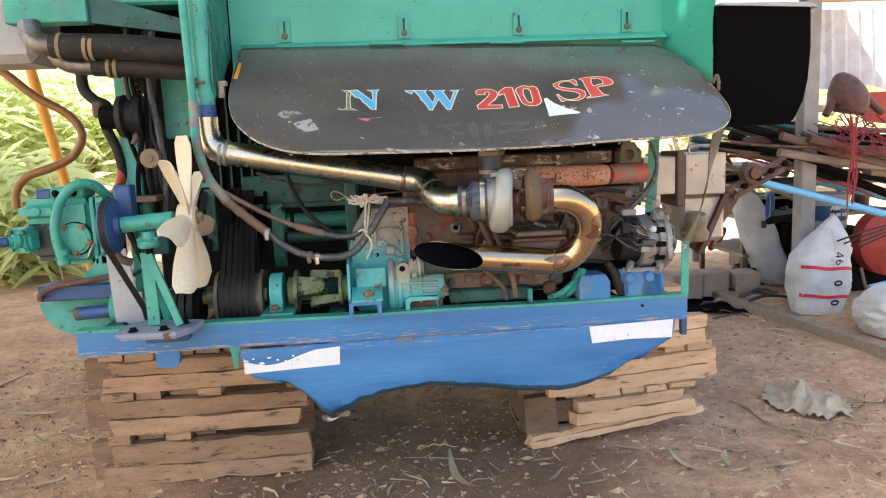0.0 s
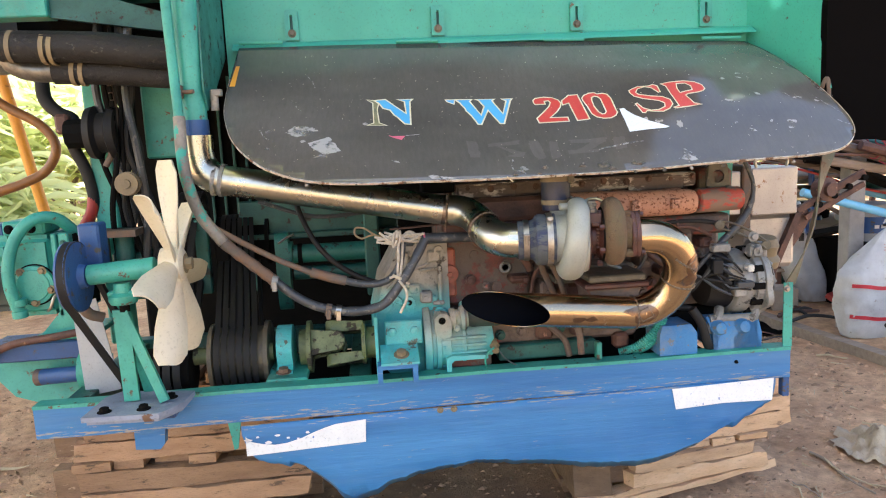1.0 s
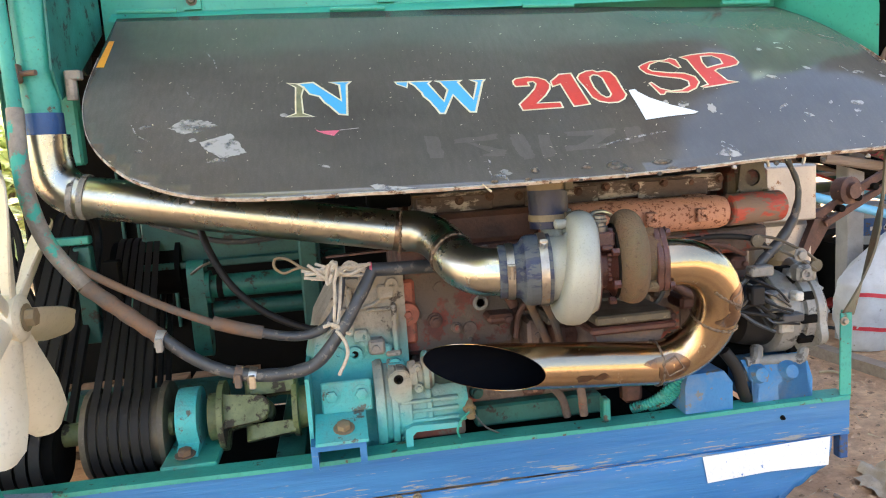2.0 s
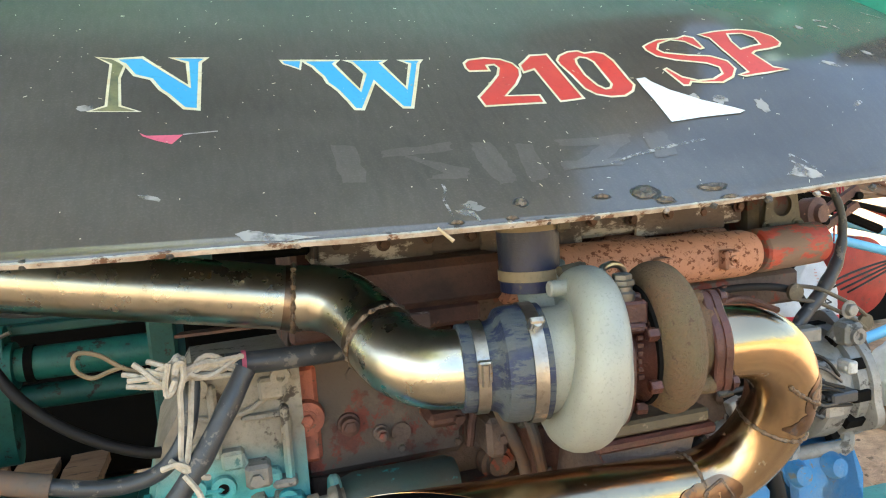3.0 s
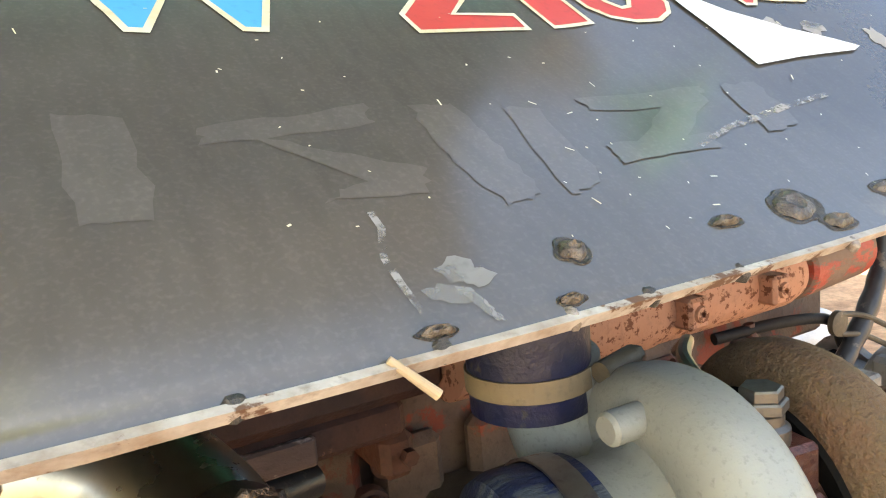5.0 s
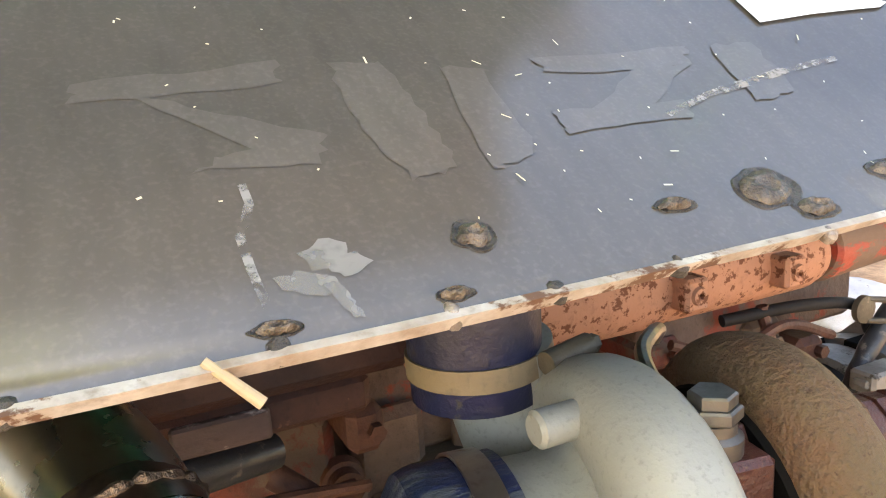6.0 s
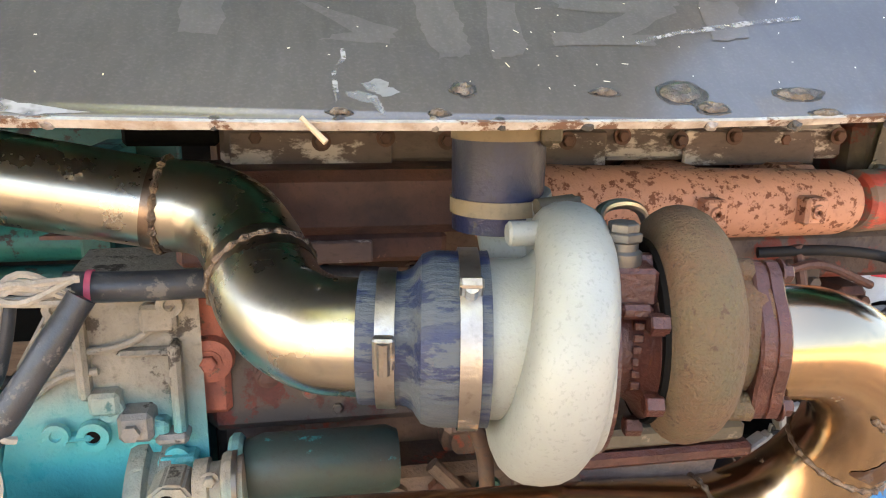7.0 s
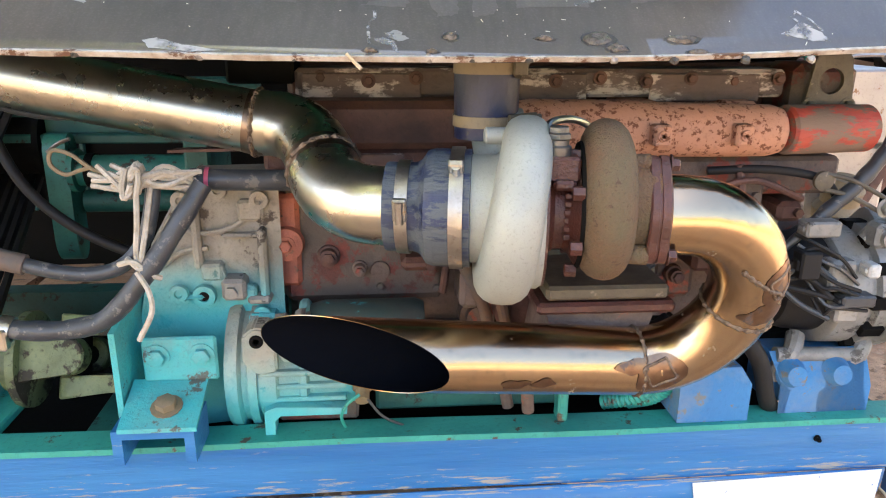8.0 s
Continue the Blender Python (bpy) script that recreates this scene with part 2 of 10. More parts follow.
    "cloth": mat("muddy cloth", (0.50, 0.42, 0.32), (0.36, 0.29, 0.20), scale=14, rough=0.9, bump=0.3),
    "sack": mat("woven white sack", (0.56, 0.57, 0.585), (0.43, 0.435, 0.45), scale=9, rough=0.6, bump=0.5, bscale=260, dust=(0.36, 0.31, 0.26), dust_amount=0.25, wear=(0.30, 0.27, 0.24), amount=0.08, wscale=30),
    "sack_red": mat("red print", (0.60, 0.04, 0.06), rough=0.6, bump=0.1),
    "ink": mat("black print", (0.02, 0.02, 0.022), rough=0.6, bump=0.05),
    "orange": mat("orange pole paint", (0.76, 0.35, 0.03), (0.66, 0.28, 0.03), rough=0.45, wear=(0.25, 0.12, 0.04), amount=0.08),
    "red": mat("red machine paint", (0.40, 0.030, 0.022), (0.24, 0.025, 0.02), rough=0.5, wear=(0.13, 0.08, 0.06), amount=0.2),
    "pipe_blue": mat("pale blue pvc", (0.17, 0.48, 0.72), (0.15, 0.42, 0.66), rough=0.4, bump=0.03),
    "galv": mat("galvanised sheet", (0.46, 0.43, 0.40), (0.36, 0.33, 0.30), scale=7, rough=0.4, metal=0.5, wear=(0.26, 0.15, 0.08), amount=0.12),
    "concrete": mat("grey concrete", (0.33, 0.315, 0.305), (0.25, 0.24, 0.23), rough=0.85, bump=0.4, dust=(0.24, 0.20, 0.17), dust_amount=0.3),
    "plastic_grey": mat("grey plastic", (0.34, 0.35, 0.36), (0.28, 0.29, 0.30), rough=0.45, bump=0.04),
    "tin": mat("roof sheet", (0.30, 0.28, 0.26), (0.22, 0.20, 0.18), scale=2, rough=0.6, metal=0.2),
}


def hood_material(name="dusty black gloss sheet", low=(0.026, 0.0255, 0.0245, 1), high=(0.134, 0.127, 0.113, 1), shine=(0.07, 0.18)):
    """Black gloss paint under fine brushed dust and brownish clouds."""
    m = bpy.data.materials.new(name)
    m.use_nodes = True
    nd, ln = m.node_tree.nodes, m.node_tree.links.new
    bs = nd["Principled BSDF"]
    tc = nd.new("ShaderNodeTexCoord")

    def cloud(scale, stretch, detail, lo, hi, a, b):
        mp = nd.new("ShaderNodeMapping")
        mp.inputs["Scale"].default_value = stretch
        n = nd.new("ShaderNodeTexNoise")
        n.inputs["Scale"].default_value, n.inputs["Detail"].default_value = scale, detail
        r = nd.new("ShaderNodeMapRange")
        r.inputs["From Min"].default_value, r.inputs["From Max"].default_value = lo, hi
        r.inputs["To Min"].default_value, r.inputs["To Max"].default_value = a, b
        ln(tc.outputs["Object"], mp.inputs["Vector"]), ln(mp.outputs["Vector"], n.inputs["Vector"]), ln(n.outputs["Fac"], r.inputs["Value"])
        return r.outputs["Result"]

    def calc(op, a, b):
        x = nd.new("ShaderNodeMath")
        x.operation = op
        ln(a, x.inputs[0]), ln(b, x.inputs[1])
        return x.outputs[0]
    soft = cloud(2.6, (1, 1.6, 1.6), 4, 0.3, 0.7, 0.40, 0.85)
    streak = cloud(60, (2.2, 0.5, 0.5), 7, 0.3, 0.75, 0.90, 1.10)
    spot = cloud(420, (1, 1, 1), 3, 0.5, 0.8, 0.95, 1.25)
    fac = calc("MULTIPLY", calc("MULTIPLY", soft, streak), spot)
    mx = nd.new("ShaderNodeMix")
    mx.data_type = "RGBA"
    mx.inputs[6].default_value, mx.inputs[7].default_value = low, high
    ln(fac, mx.inputs[0]), ln(mx.outputs[2], bs.inputs["Base Color"])
    rg = nd.new("ShaderNodeMapRange")
    rg.inputs["To Min"].default_value, rg.inputs["To Max"].default_value = shine
    ln(soft, rg.inputs["Value"]), ln(rg.outputs["Result"], bs.inputs["Roughness"])
    bs.inputs["Specular IOR Level"].default_value = 0.8
    return m


def veil(name, col, lo, hi, most, scale=60.0, stretch=(1, 1, 1)):
    """A thin uneven film of dust or worn print that lets the sheet show through."""
    m = bpy.data.materials.new(name)
    m.use_nodes = True
    nd, ln = m.node_tree.nodes, m.node_tree.links.new
    bs = nd["Principled BSDF"]
    bs.inputs["Base Color"].default_value, bs.inputs["Roughness"].default_value = (*col, 1), 0.6
    tc, mp, n, r = (nd.new("ShaderNode" + k) for k in ("TexCoord", "Mapping", "TexNoise", "MapRange"))
    mp.inputs["Scale"].default_value = stretch
    n.inputs["Scale"].default_value, n.inputs["Detail"].default_value, n.inputs["Roughness"].default_value = scale, 3, 0.6
    r.inputs["From Min"].default_value, r.inputs["From Max"].default_value, r.inputs["To Max"].default_value = lo, hi, most
    ln(tc.outputs["Object"], mp.inputs["Vector"]), ln(mp.outputs["Vector"], n.inputs["Vector"])
    ln(n.outputs["Fac"], r.inputs["Value"]), ln(r.outputs["Result"], bs.inputs["Alpha"])
    return m


def leaf_material():
    """Leaves that glow when the sun stands behind them."""
    m = mat("foliage", (0.56, 0.60, 0.33), (0.36, 0.44, 0.19), scale=2, rough=0.5, bump=0.05)
    nd, ln = m.node_tree.nodes, m.node_tree.links.new
    tr, mx = nd.new("ShaderNodeBsdfTranslucent"), nd.new("ShaderNodeMixShader")
    tr.inputs["Color"].default_value = (0.84, 0.88, 0.48, 1)
    mx.inputs[0].default_value = 0.5
    ln(nd["Principled BSDF"].outputs[0], mx.inputs[1]), ln(tr.outputs[0], mx.inputs[2]), ln(mx.outputs[0], nd["Material Output"].inputs["Surface"])
    return m


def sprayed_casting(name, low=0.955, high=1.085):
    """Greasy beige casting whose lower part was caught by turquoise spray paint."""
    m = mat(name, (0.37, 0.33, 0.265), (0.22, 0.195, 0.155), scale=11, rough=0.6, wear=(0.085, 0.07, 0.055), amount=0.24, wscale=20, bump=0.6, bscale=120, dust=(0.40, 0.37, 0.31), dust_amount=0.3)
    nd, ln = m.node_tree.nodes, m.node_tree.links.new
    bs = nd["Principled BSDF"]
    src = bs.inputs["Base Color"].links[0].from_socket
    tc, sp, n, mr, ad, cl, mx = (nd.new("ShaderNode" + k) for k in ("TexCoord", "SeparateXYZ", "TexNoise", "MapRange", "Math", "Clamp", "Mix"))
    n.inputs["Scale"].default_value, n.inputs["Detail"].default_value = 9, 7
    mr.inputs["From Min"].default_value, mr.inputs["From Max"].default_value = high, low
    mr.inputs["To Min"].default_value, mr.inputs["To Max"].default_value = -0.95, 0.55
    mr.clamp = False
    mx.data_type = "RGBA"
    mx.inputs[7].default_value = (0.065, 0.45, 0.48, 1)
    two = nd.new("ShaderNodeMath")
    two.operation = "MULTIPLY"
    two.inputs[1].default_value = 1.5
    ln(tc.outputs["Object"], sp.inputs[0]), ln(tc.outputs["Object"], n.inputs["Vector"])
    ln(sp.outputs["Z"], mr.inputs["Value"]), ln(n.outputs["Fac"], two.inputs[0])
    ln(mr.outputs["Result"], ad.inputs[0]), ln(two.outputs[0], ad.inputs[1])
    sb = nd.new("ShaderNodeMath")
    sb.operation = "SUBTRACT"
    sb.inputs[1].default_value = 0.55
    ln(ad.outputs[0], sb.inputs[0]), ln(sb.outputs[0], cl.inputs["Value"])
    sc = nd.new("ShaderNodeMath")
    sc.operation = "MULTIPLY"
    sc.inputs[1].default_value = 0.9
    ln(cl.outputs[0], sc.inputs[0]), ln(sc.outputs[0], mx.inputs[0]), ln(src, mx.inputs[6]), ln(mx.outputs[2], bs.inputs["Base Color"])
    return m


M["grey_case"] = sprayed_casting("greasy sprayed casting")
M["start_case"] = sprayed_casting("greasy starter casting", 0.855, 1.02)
M["hose_fabric"] = mat("wrapped rubber hose", (0.013, 0.013, 0.014), (0.030, 0.028, 0.026), scale=18, rough=0.62, spec=0.3, bump=0.9, bscale=95, stretch=(0.7, 1, 1), wear=(0.075, 0.07, 0.064), amount=0.2, wscale=60)
M["guard"] = mat("greyed white paint", (0.40, 0.41, 0.43), (0.31, 0.32, 0.34), scale=7, rough=0.5, wear=(0.16, 0.14, 0.12), amount=0.12, wscale=24, bump=0.1)
M["hose_worn"] = mat("worn painted sleeve", (0.27, 0.245, 0.205), (0.15, 0.135, 0.115), scale=26, rough=0.5, wear=(0.05, 0.31, 0.25), amount=0.34, wscale=16, bump=0.3)
M["foliage"] = leaf_material()
M["hood"] = hood_material()
M["scuff"] = veil("grey scuff", (0.38, 0.37, 0.355), 0.28, 0.50, 0.9, 50)
M["scuff_soft"] = hood_material("faint ghost of old lettering", (0.037, 0.036, 0.034, 1), (0.163, 0.155, 0.140, 1), (0.10, 0.20))
M["scratch"] = veil("hazy scratch", (0.36, 0.355, 0.34), 0.40, 0.62, 0.75, 150)
M["scuff_soft2"] = veil("thin dusty smear", (0.38, 0.37, 0.35), 0.30, 0.55, 0.8, 45)
M["splash"] = veil("dried pale splash", (0.33, 0.33, 0.315), 0.22, 0.62, 0.6, 70)
M["weld_lump"] = mat("bare burnt weld lump", (0.20, 0.165, 0.125), (0.075, 0.06, 0.048), scale=150, rough=0.32, metal=0.5, bump=0.6, bscale=300)
M["weld_tip"] = mat("bright ground weld", (0.42, 0.38, 0.33), (0.16, 0.12, 0.09), scale=120, rough=0.45, metal=0.6, bump=0.5, bscale=240)
M["navy"] = mat("grimy navy silicone", (0.009, 0.012, 0.050), (0.022, 0.024, 0.040), scale=16, rough=0.4, wear=(0.055, 0.05, 0.045), amount=0.24, wscale=22, wear_rough=0.6, bump=0.25)
M["faded_print"] = mat("faded red print", (0.42, 0.24, 0.22), (0.46, 0.30, 0.28), rough=0.6, bump=0.1)
# darker copy of the pallet wood: the left stack's dirt and shade
M["wood_brown"] = mat("dirty brown pallet wood with shade", (0.43, 0.265, 0.155), (0.29, 0.17, 0.10), scale=6, rough=0.85, stretch=(1, 4, 4), wear=(0.12, 0.078, 0.05), amount=0.26, wscale=12, bump=0.8, bscale=60, dust=(0.44, 0.30, 0.19), dust_amount=0.3, random_tone=0.2)
# teal lowered for grime and for the bay's half shade
M["teal_mid"] = mat("grimy teal paint with bay shade", (0.032, 0.20, 0.165), (0.018, 0.105, 0.09), scale=12, rough=0.45, wear=(0.035, 0.03, 0.025), amount=0.25, wscale=24)
M["block_brown"] = mat("earth-stained concrete", (0.33, 0.265, 0.215), (0.24, 0.19, 0.15), rough=0.9, bump=0.5, dust=(0.25, 0.17, 0.11), dust_amount=0.4)
M["union"] = mat("dull zinc plating", (0.20, 0.195, 0.18), (0.13, 0.12, 0.105), scale=40, rough=0.38, metal=0.8, bump=0.1)
M["strap"] = mat("rusted green strap", (0.085, 0.105, 0.075), (0.15, 0.105, 0.065), scale=14, rough=0.6, wear=(0.12, 0.07, 0.04), amount=0.3, wscale=30, bump=0.3)
M["crimson"] = mat("faded crimson cord", (0.30, 0.030, 0.045), (0.20, 0.025, 0.035), scale=30, rough=0.7, bump=0.2)
M["amber_hose"] = mat("sunlit brown hose", (0.30, 0.135, 0.035), (0.19, 0.085, 0.03), scale=12, rough=0.35, bump=0.1)
M["paper"] = mat("clean white vinyl", (0.72, 0.77, 0.82), (0.68, 0.73, 0.79), scale=9, rough=0.45, bump=0.02)
M["worn_vinyl"] = mat("worn-through vinyl", (0.22, 0.21, 0.10), (0.09, 0.10, 0.07), scale=40, rough=0.5, bump=0.05)

from mathutils import geometry
from mathutils.bvhtree import BVHTree


# ---- building helpers ----
def thing(name, label, category, at=(0, 0, 0), group="", kind=""):
    ob = new(name)
    ob.location, ob.empty_display_size = at, 0.05
    return tagged(ob, label, category, group, kind)


def part(name, bm, material, parent=None, label="", sharp=0.6):
    """One mesh object from a bmesh in world places, under a thing or a part."""
    bmesh.ops.recalc_face_normals(bm, faces=bm.faces[:])
    for face in bm.faces:
        face.smooth = True
    for e in bm.edges:
        if len(e.link_faces) == 2 and e.calc_face_angle(0) > sharp:
            e.smooth = False
    me = bpy.data.meshes.new(name)
    bm.to_mesh(me)
    bm.free()
    me.materials.append(M[material])
    ob = new(name, me)
    if parent:
        ob.parent = parent
        if parent.type == "EMPTY":
            ob.matrix_parent_inverse = Matrix.Translation(-parent.location)
    if label:
        ob["label"] = label
    return ob


def B():
    return bmesh.new()


def box(bm, x0, x1, y0, y1, z0, z1, bev=0.002, m=None):
    made = bmesh.ops.create_cube(bm, size=1, matrix=(m or Matrix()) @ Matrix.Translation(((x0 + x1) / 2, (y0 + y1) / 2, (z0 + z1) / 2)) @ Matrix.Diagonal((x1 - x0, y1 - y0, z1 - z0, 1)))
    if bev:
        edges = list({e for v in made["verts"] for e in v.link_edges})
        bmesh.ops.bevel(bm, geom=edges, offset=bev, segments=1, affect="EDGES")
    return bm


def frame_of(d):
    d = Vector(d).normalized()
    u = d.cross(Vector((0, 0, 1)) if abs(d.z) < 0.9 else Vector((1, 0, 0))).normalized()
    return d, u, d.cross(u)


def rings(bm, loops, close=False, cap=True):
    """Skins a row of closed loops of places."""
    vs = [[bm.verts.new(p) for p in lp] for lp in loops]
    n = len(vs[0])
    pairs = list(zip(vs, vs[1:])) + ([(vs[-1], vs[0])] if close else [])
    for a, b in pairs:
        for i in range(n):
            bm.faces.new((a[i], a[(i + 1) % n], b[(i + 1) % n], b[i]))
    if cap and not close:
        bm.faces.new(vs[0][::-1])
        bm.faces.new(vs[-1])
    return bm


def lathe(bm, a, d, profile, n=32, cap=True):
    """Turns rows of (way along d, radius) about the axis through a."""
    a = Vector(a)
    d, u, w = frame_of(d)
    return rings(bm, [[a + d * s + (u * math.cos(t) + w * math.sin(t)) * r for t in (2 * math.pi * i / n for i in range(n))] for s, r in profile], cap=cap)


def cyl(bm, a, b, r, r2=None, n=24, bev=0.0):
    a, b = Vector(a), Vector(b)
    ln, r2 = (b - a).length, r if r2 is None else r2
    prof = [(0, r), (ln, r2)] if not bev else [(0, r - bev), (bev, r), (ln - bev, r2), (ln, r2 - bev)]
    return lathe(bm, a, b - a, prof, n)


def spline(pts, k=6):
    """A smooth row of places through the given ones."""
    p = [Vector(q) for q in pts]
    p = [p[0] * 2 - p[1], *p, p[-1] * 2 - p[-2]]
    out = []
    for i in range(1, len(p) - 2):
        for j in range(k):
            t = j / k
            out.append(0.5 * (2 * p[i] + (p[i + 1] - p[i - 1]) * t + (2 * p[i - 1] - 5 * p[i] + 4 * p[i + 1] - p[i + 2]) * t * t + (3 * p[i] - p[i - 1] - 3 * p[i + 1] + p[i + 2]) * t ** 3))
    return out + [p[-2]]


def sweep(path, r, n=14):
    """Loops round a path; r is a number or a function of the way along (0 to 1)."""
    path = [Vector(p) for p in path]
    d, u, w = frame_of(path[1] - path[0])
    loops = []
    for i, p in enumerate(path):
        t = (path[min(i + 1, len(path) - 1)] - path[max(i - 1, 0)]).normalized()
        u = (u - t * u.dot(t)).normalized()
        w = t.cross(u)
        rr = r(i / (len(path) - 1)) if callable(r) else r
        loops.append([p + (u * math.cos(a) + w * math.sin(a)) * rr for a in (2 * math.pi * j / n for j in range(n))])
    return loops


def tube(bm, pts, r, n=14, k=6):
    return rings(bm, sweep(spline(pts, k) if k else pts, r, n))


def slab(bm, outline, thick, to):
    """A plate of the given outline; to(u, v, w) gives the world place."""
    lo, hi = [bm.verts.new(to(u, v, 0)) for u, v in outline], [bm.verts.new(to(u, v, thick)) for u, v in outline]
    n = len(lo)
    bm.faces.new(lo), bm.faces.new(hi[::-1])
    for i in range(n):
        bm.faces.new((lo[i], lo[(i + 1) % n], hi[(i + 1) % n], hi[i]))
    return bm


def bolt(bm, at, d, r=0.009, h=0.006, washer=True):
    if washer:
        lathe(bm, at, d, [(0, r * 1.5), (0.0015, r * 1.5)], 14)
    d = Vector(d).normalized()
    lathe(bm, Vector(at) + d * 0.0015, d, [(0, r), (h, r), (h + 0.0012, r * 0.8)], 6)
    return bm


def bar(bm, a, b, w, t, up=(0, 1, 0)):
    """A flat bar from a to b, w wide and t thick along up."""
    a, b, up = Vector(a), Vector(b), Vector(up)
    d = (b - a).normalized()
    s = d.cross(up).normalized()
    up = s.cross(d).normalized()
    return rings(bm, [[p + s * i * w / 2 + up * j * t / 2 for i, j in ((-1, -1), (1, -1), (1, 1), (-1, 1))] for p in (a, b)])

# ---- the ground ----
def ground_material():
    m = bpy.data.materials.new("packed earth")
    m.use_nodes = True
    nd, ln = m.node_tree.nodes, m.node_tree.links.new
    bs = nd["Principled BSDF"]
    tc = nd.new("ShaderNodeTexCoord")

    def noisy(s, detail=8.0, rgh=0.65):
        n = nd.new("ShaderNodeTexNoise")
        n.inputs["Scale"].default_value, n.inputs["Detail"].default_value, n.inputs["Roughness"].default_value = s, detail, rgh
        ln(tc.outputs["Object"], n.inputs["Vector"])
        return n.outputs["Fac"]
    r1 = nd.new("ShaderNodeValToRGB")
    r1.color_ramp.elements[0].position, r1.color_ramp.elements[1].position = 0.32, 0.68
    r1.color_ramp.elements[0].color, r1.color_ramp.elements[1].color = (0.38, 0.212, 0.115, 1), (0.68, 0.46, 0.28, 1)
    ln(noisy(2.4, 10, 0.7), r1.inputs["Fac"])
    r2 = nd.new("ShaderNodeValToRGB")
    r2.color_ramp.elements[0].position, r2.color_ramp.elements[1].position = 0.35, 0.62
    r2.color_ramp.elements[0].color, r2.color_ramp.elements[1].color = (0.30, 0.27, 0.24, 1), (1.25, 1.2, 1.14, 1)
    f2 = noisy(17, 9, 0.72)
    ln(f2, r2.inputs["Fac"])
    mx = nd.new("ShaderNodeMix")
    mx.data_type, mx.blend_type = "RGBA", "MULTIPLY"
    mx.inputs[0].default_value = 0.5
    ln(r1.outputs["Color"], mx.inputs[6]), ln(r2.outputs["Color"], mx.inputs[7])
    # darker earth below the engine, with a broken edge: damp and shade in one colour
    mp, gr, sm, mr, damp_shade = (nd.new("ShaderNode" + k) for k in ("Mapping", "TexGradient", "Math", "MapRange", "Mix"))
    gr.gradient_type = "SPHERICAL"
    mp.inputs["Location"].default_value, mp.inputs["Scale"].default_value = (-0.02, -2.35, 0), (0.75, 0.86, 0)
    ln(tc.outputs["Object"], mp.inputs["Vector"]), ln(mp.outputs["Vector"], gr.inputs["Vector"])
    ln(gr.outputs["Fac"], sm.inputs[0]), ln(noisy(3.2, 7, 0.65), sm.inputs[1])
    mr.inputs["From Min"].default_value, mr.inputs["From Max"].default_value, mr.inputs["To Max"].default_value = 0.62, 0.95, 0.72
    damp_shade.data_type = "RGBA"
    damp_shade.inputs[7].default_value = (0.155, 0.088, 0.052, 1)
    ln(sm.outputs[0], mr.inputs["Value"]), ln(mr.outputs["Result"], damp_shade.inputs[0]), ln(mx.outputs[2], damp_shade.inputs[6])
    ln(damp_shade.outputs[2], bs.inputs["Base Color"])
    bs.inputs["Roughness"].default_value = 0.92
    add = nd.new("ShaderNodeMath")
    ln(f2, add.inputs[0]), ln(noisy(110, 6), add.inputs[1])
    b = nd.new("ShaderNodeBump")
    b.inputs["Strength"].default_value, b.inputs["Distance"].default_value = 0.7, 0.02
    ln(add.outputs[0], b.inputs["Height"]), ln(b.outputs["Normal"], bs.inputs["Normal"])
    return m


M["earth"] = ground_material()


def ground_z(x, y):
    near = max(0.0, 1 - max(0, math.hypot(x, y - 3) - 4) / 6)
    z = noise.noise(Vector((x * 0.9, y * 0.9, 0))) * 0.016 + noise.noise(Vector((x * 4, y * 4, 3))) * 0.008 + noise.noise(Vector((x * 13, y * 13, 7))) * 0.004
    return G + z * near


def spread(c, near, step, far):
    """Even steps near c, then ever longer ones out to far."""
    out, d, s = [0.0], 0.0, step
    while d < far:
        s = s if d < near else s * 1.35
        d += s
        out.append(d)
    return [c - v for v in out[:0:-1]] + [c + v for v in out]


gx, gy = spread(0.3, 3.4, 0.055, 400), spread(3.0, 3.0, 0.055, 400)
me = bpy.data.meshes.new("ground")
me.from_pydata([(x, y, ground_z(x, y)) for y in gy for x in gx], [], [(j * len(gx) + i, j * len(gx) + i + 1, (j + 1) * len(gx) + i + 1, (j + 1) * len(gx) + i) for j in range(len(gy) - 1) for i in range(len(gx) - 1)])
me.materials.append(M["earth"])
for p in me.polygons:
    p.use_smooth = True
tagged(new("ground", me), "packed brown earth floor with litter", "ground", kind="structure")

# ---- the shed: roof on posts ----
zr = 3.3


def roof_sheet(name, label, x0, x1, y0, y1, z):
    """Corrugated sheet with its ridges along y."""
    bm = B()
    n = int((x1 - x0) * 21)
    vs = []
    for j in (0, 1):
        for w in (0, 0.004):
            vs.append([bm.verts.new((x0 + (x1 - x0) * i / n, (y0, y1)[j], z + 0.02 * math.sin(i * 1.9) + w)) for i in range(n + 1)])
    for i in range(n):
        bm.faces.new((vs[0][i], vs[0][i + 1], vs[2][i + 1], vs[2][i]))
        bm.faces.new((vs[1][i], vs[3][i], vs[3][i + 1], vs[1][i + 1]))
    tagged(part(name, bm, "tin"), label, "roof", kind="structure")


roof_sheet("roof", "corrugated shed roof sheet", -3.85, 3.3, 3.1, 7.2, zr)
# unseen sheet, added so the hood reflects a dark underside
roof_sheet("awning", "unseen corrugated sheet added to darken the hood's reflection", -3.85, 1.45, 2.45, 3.12, zr - 0.06)
for i, (x, y) in enumerate(((2.99, 4.95), (-3.78, 7.05), (3.1, 7.0))):
    bm = B()
    box(bm, x - 0.055, x + 0.055, y - 0.055, y + 0.055, G - 0.1, zr - 0.03, 0.006)
    tagged(part("post_%d" % (i + 1), bm, "concrete"), "weathered grey shed post", "post", kind="structure")

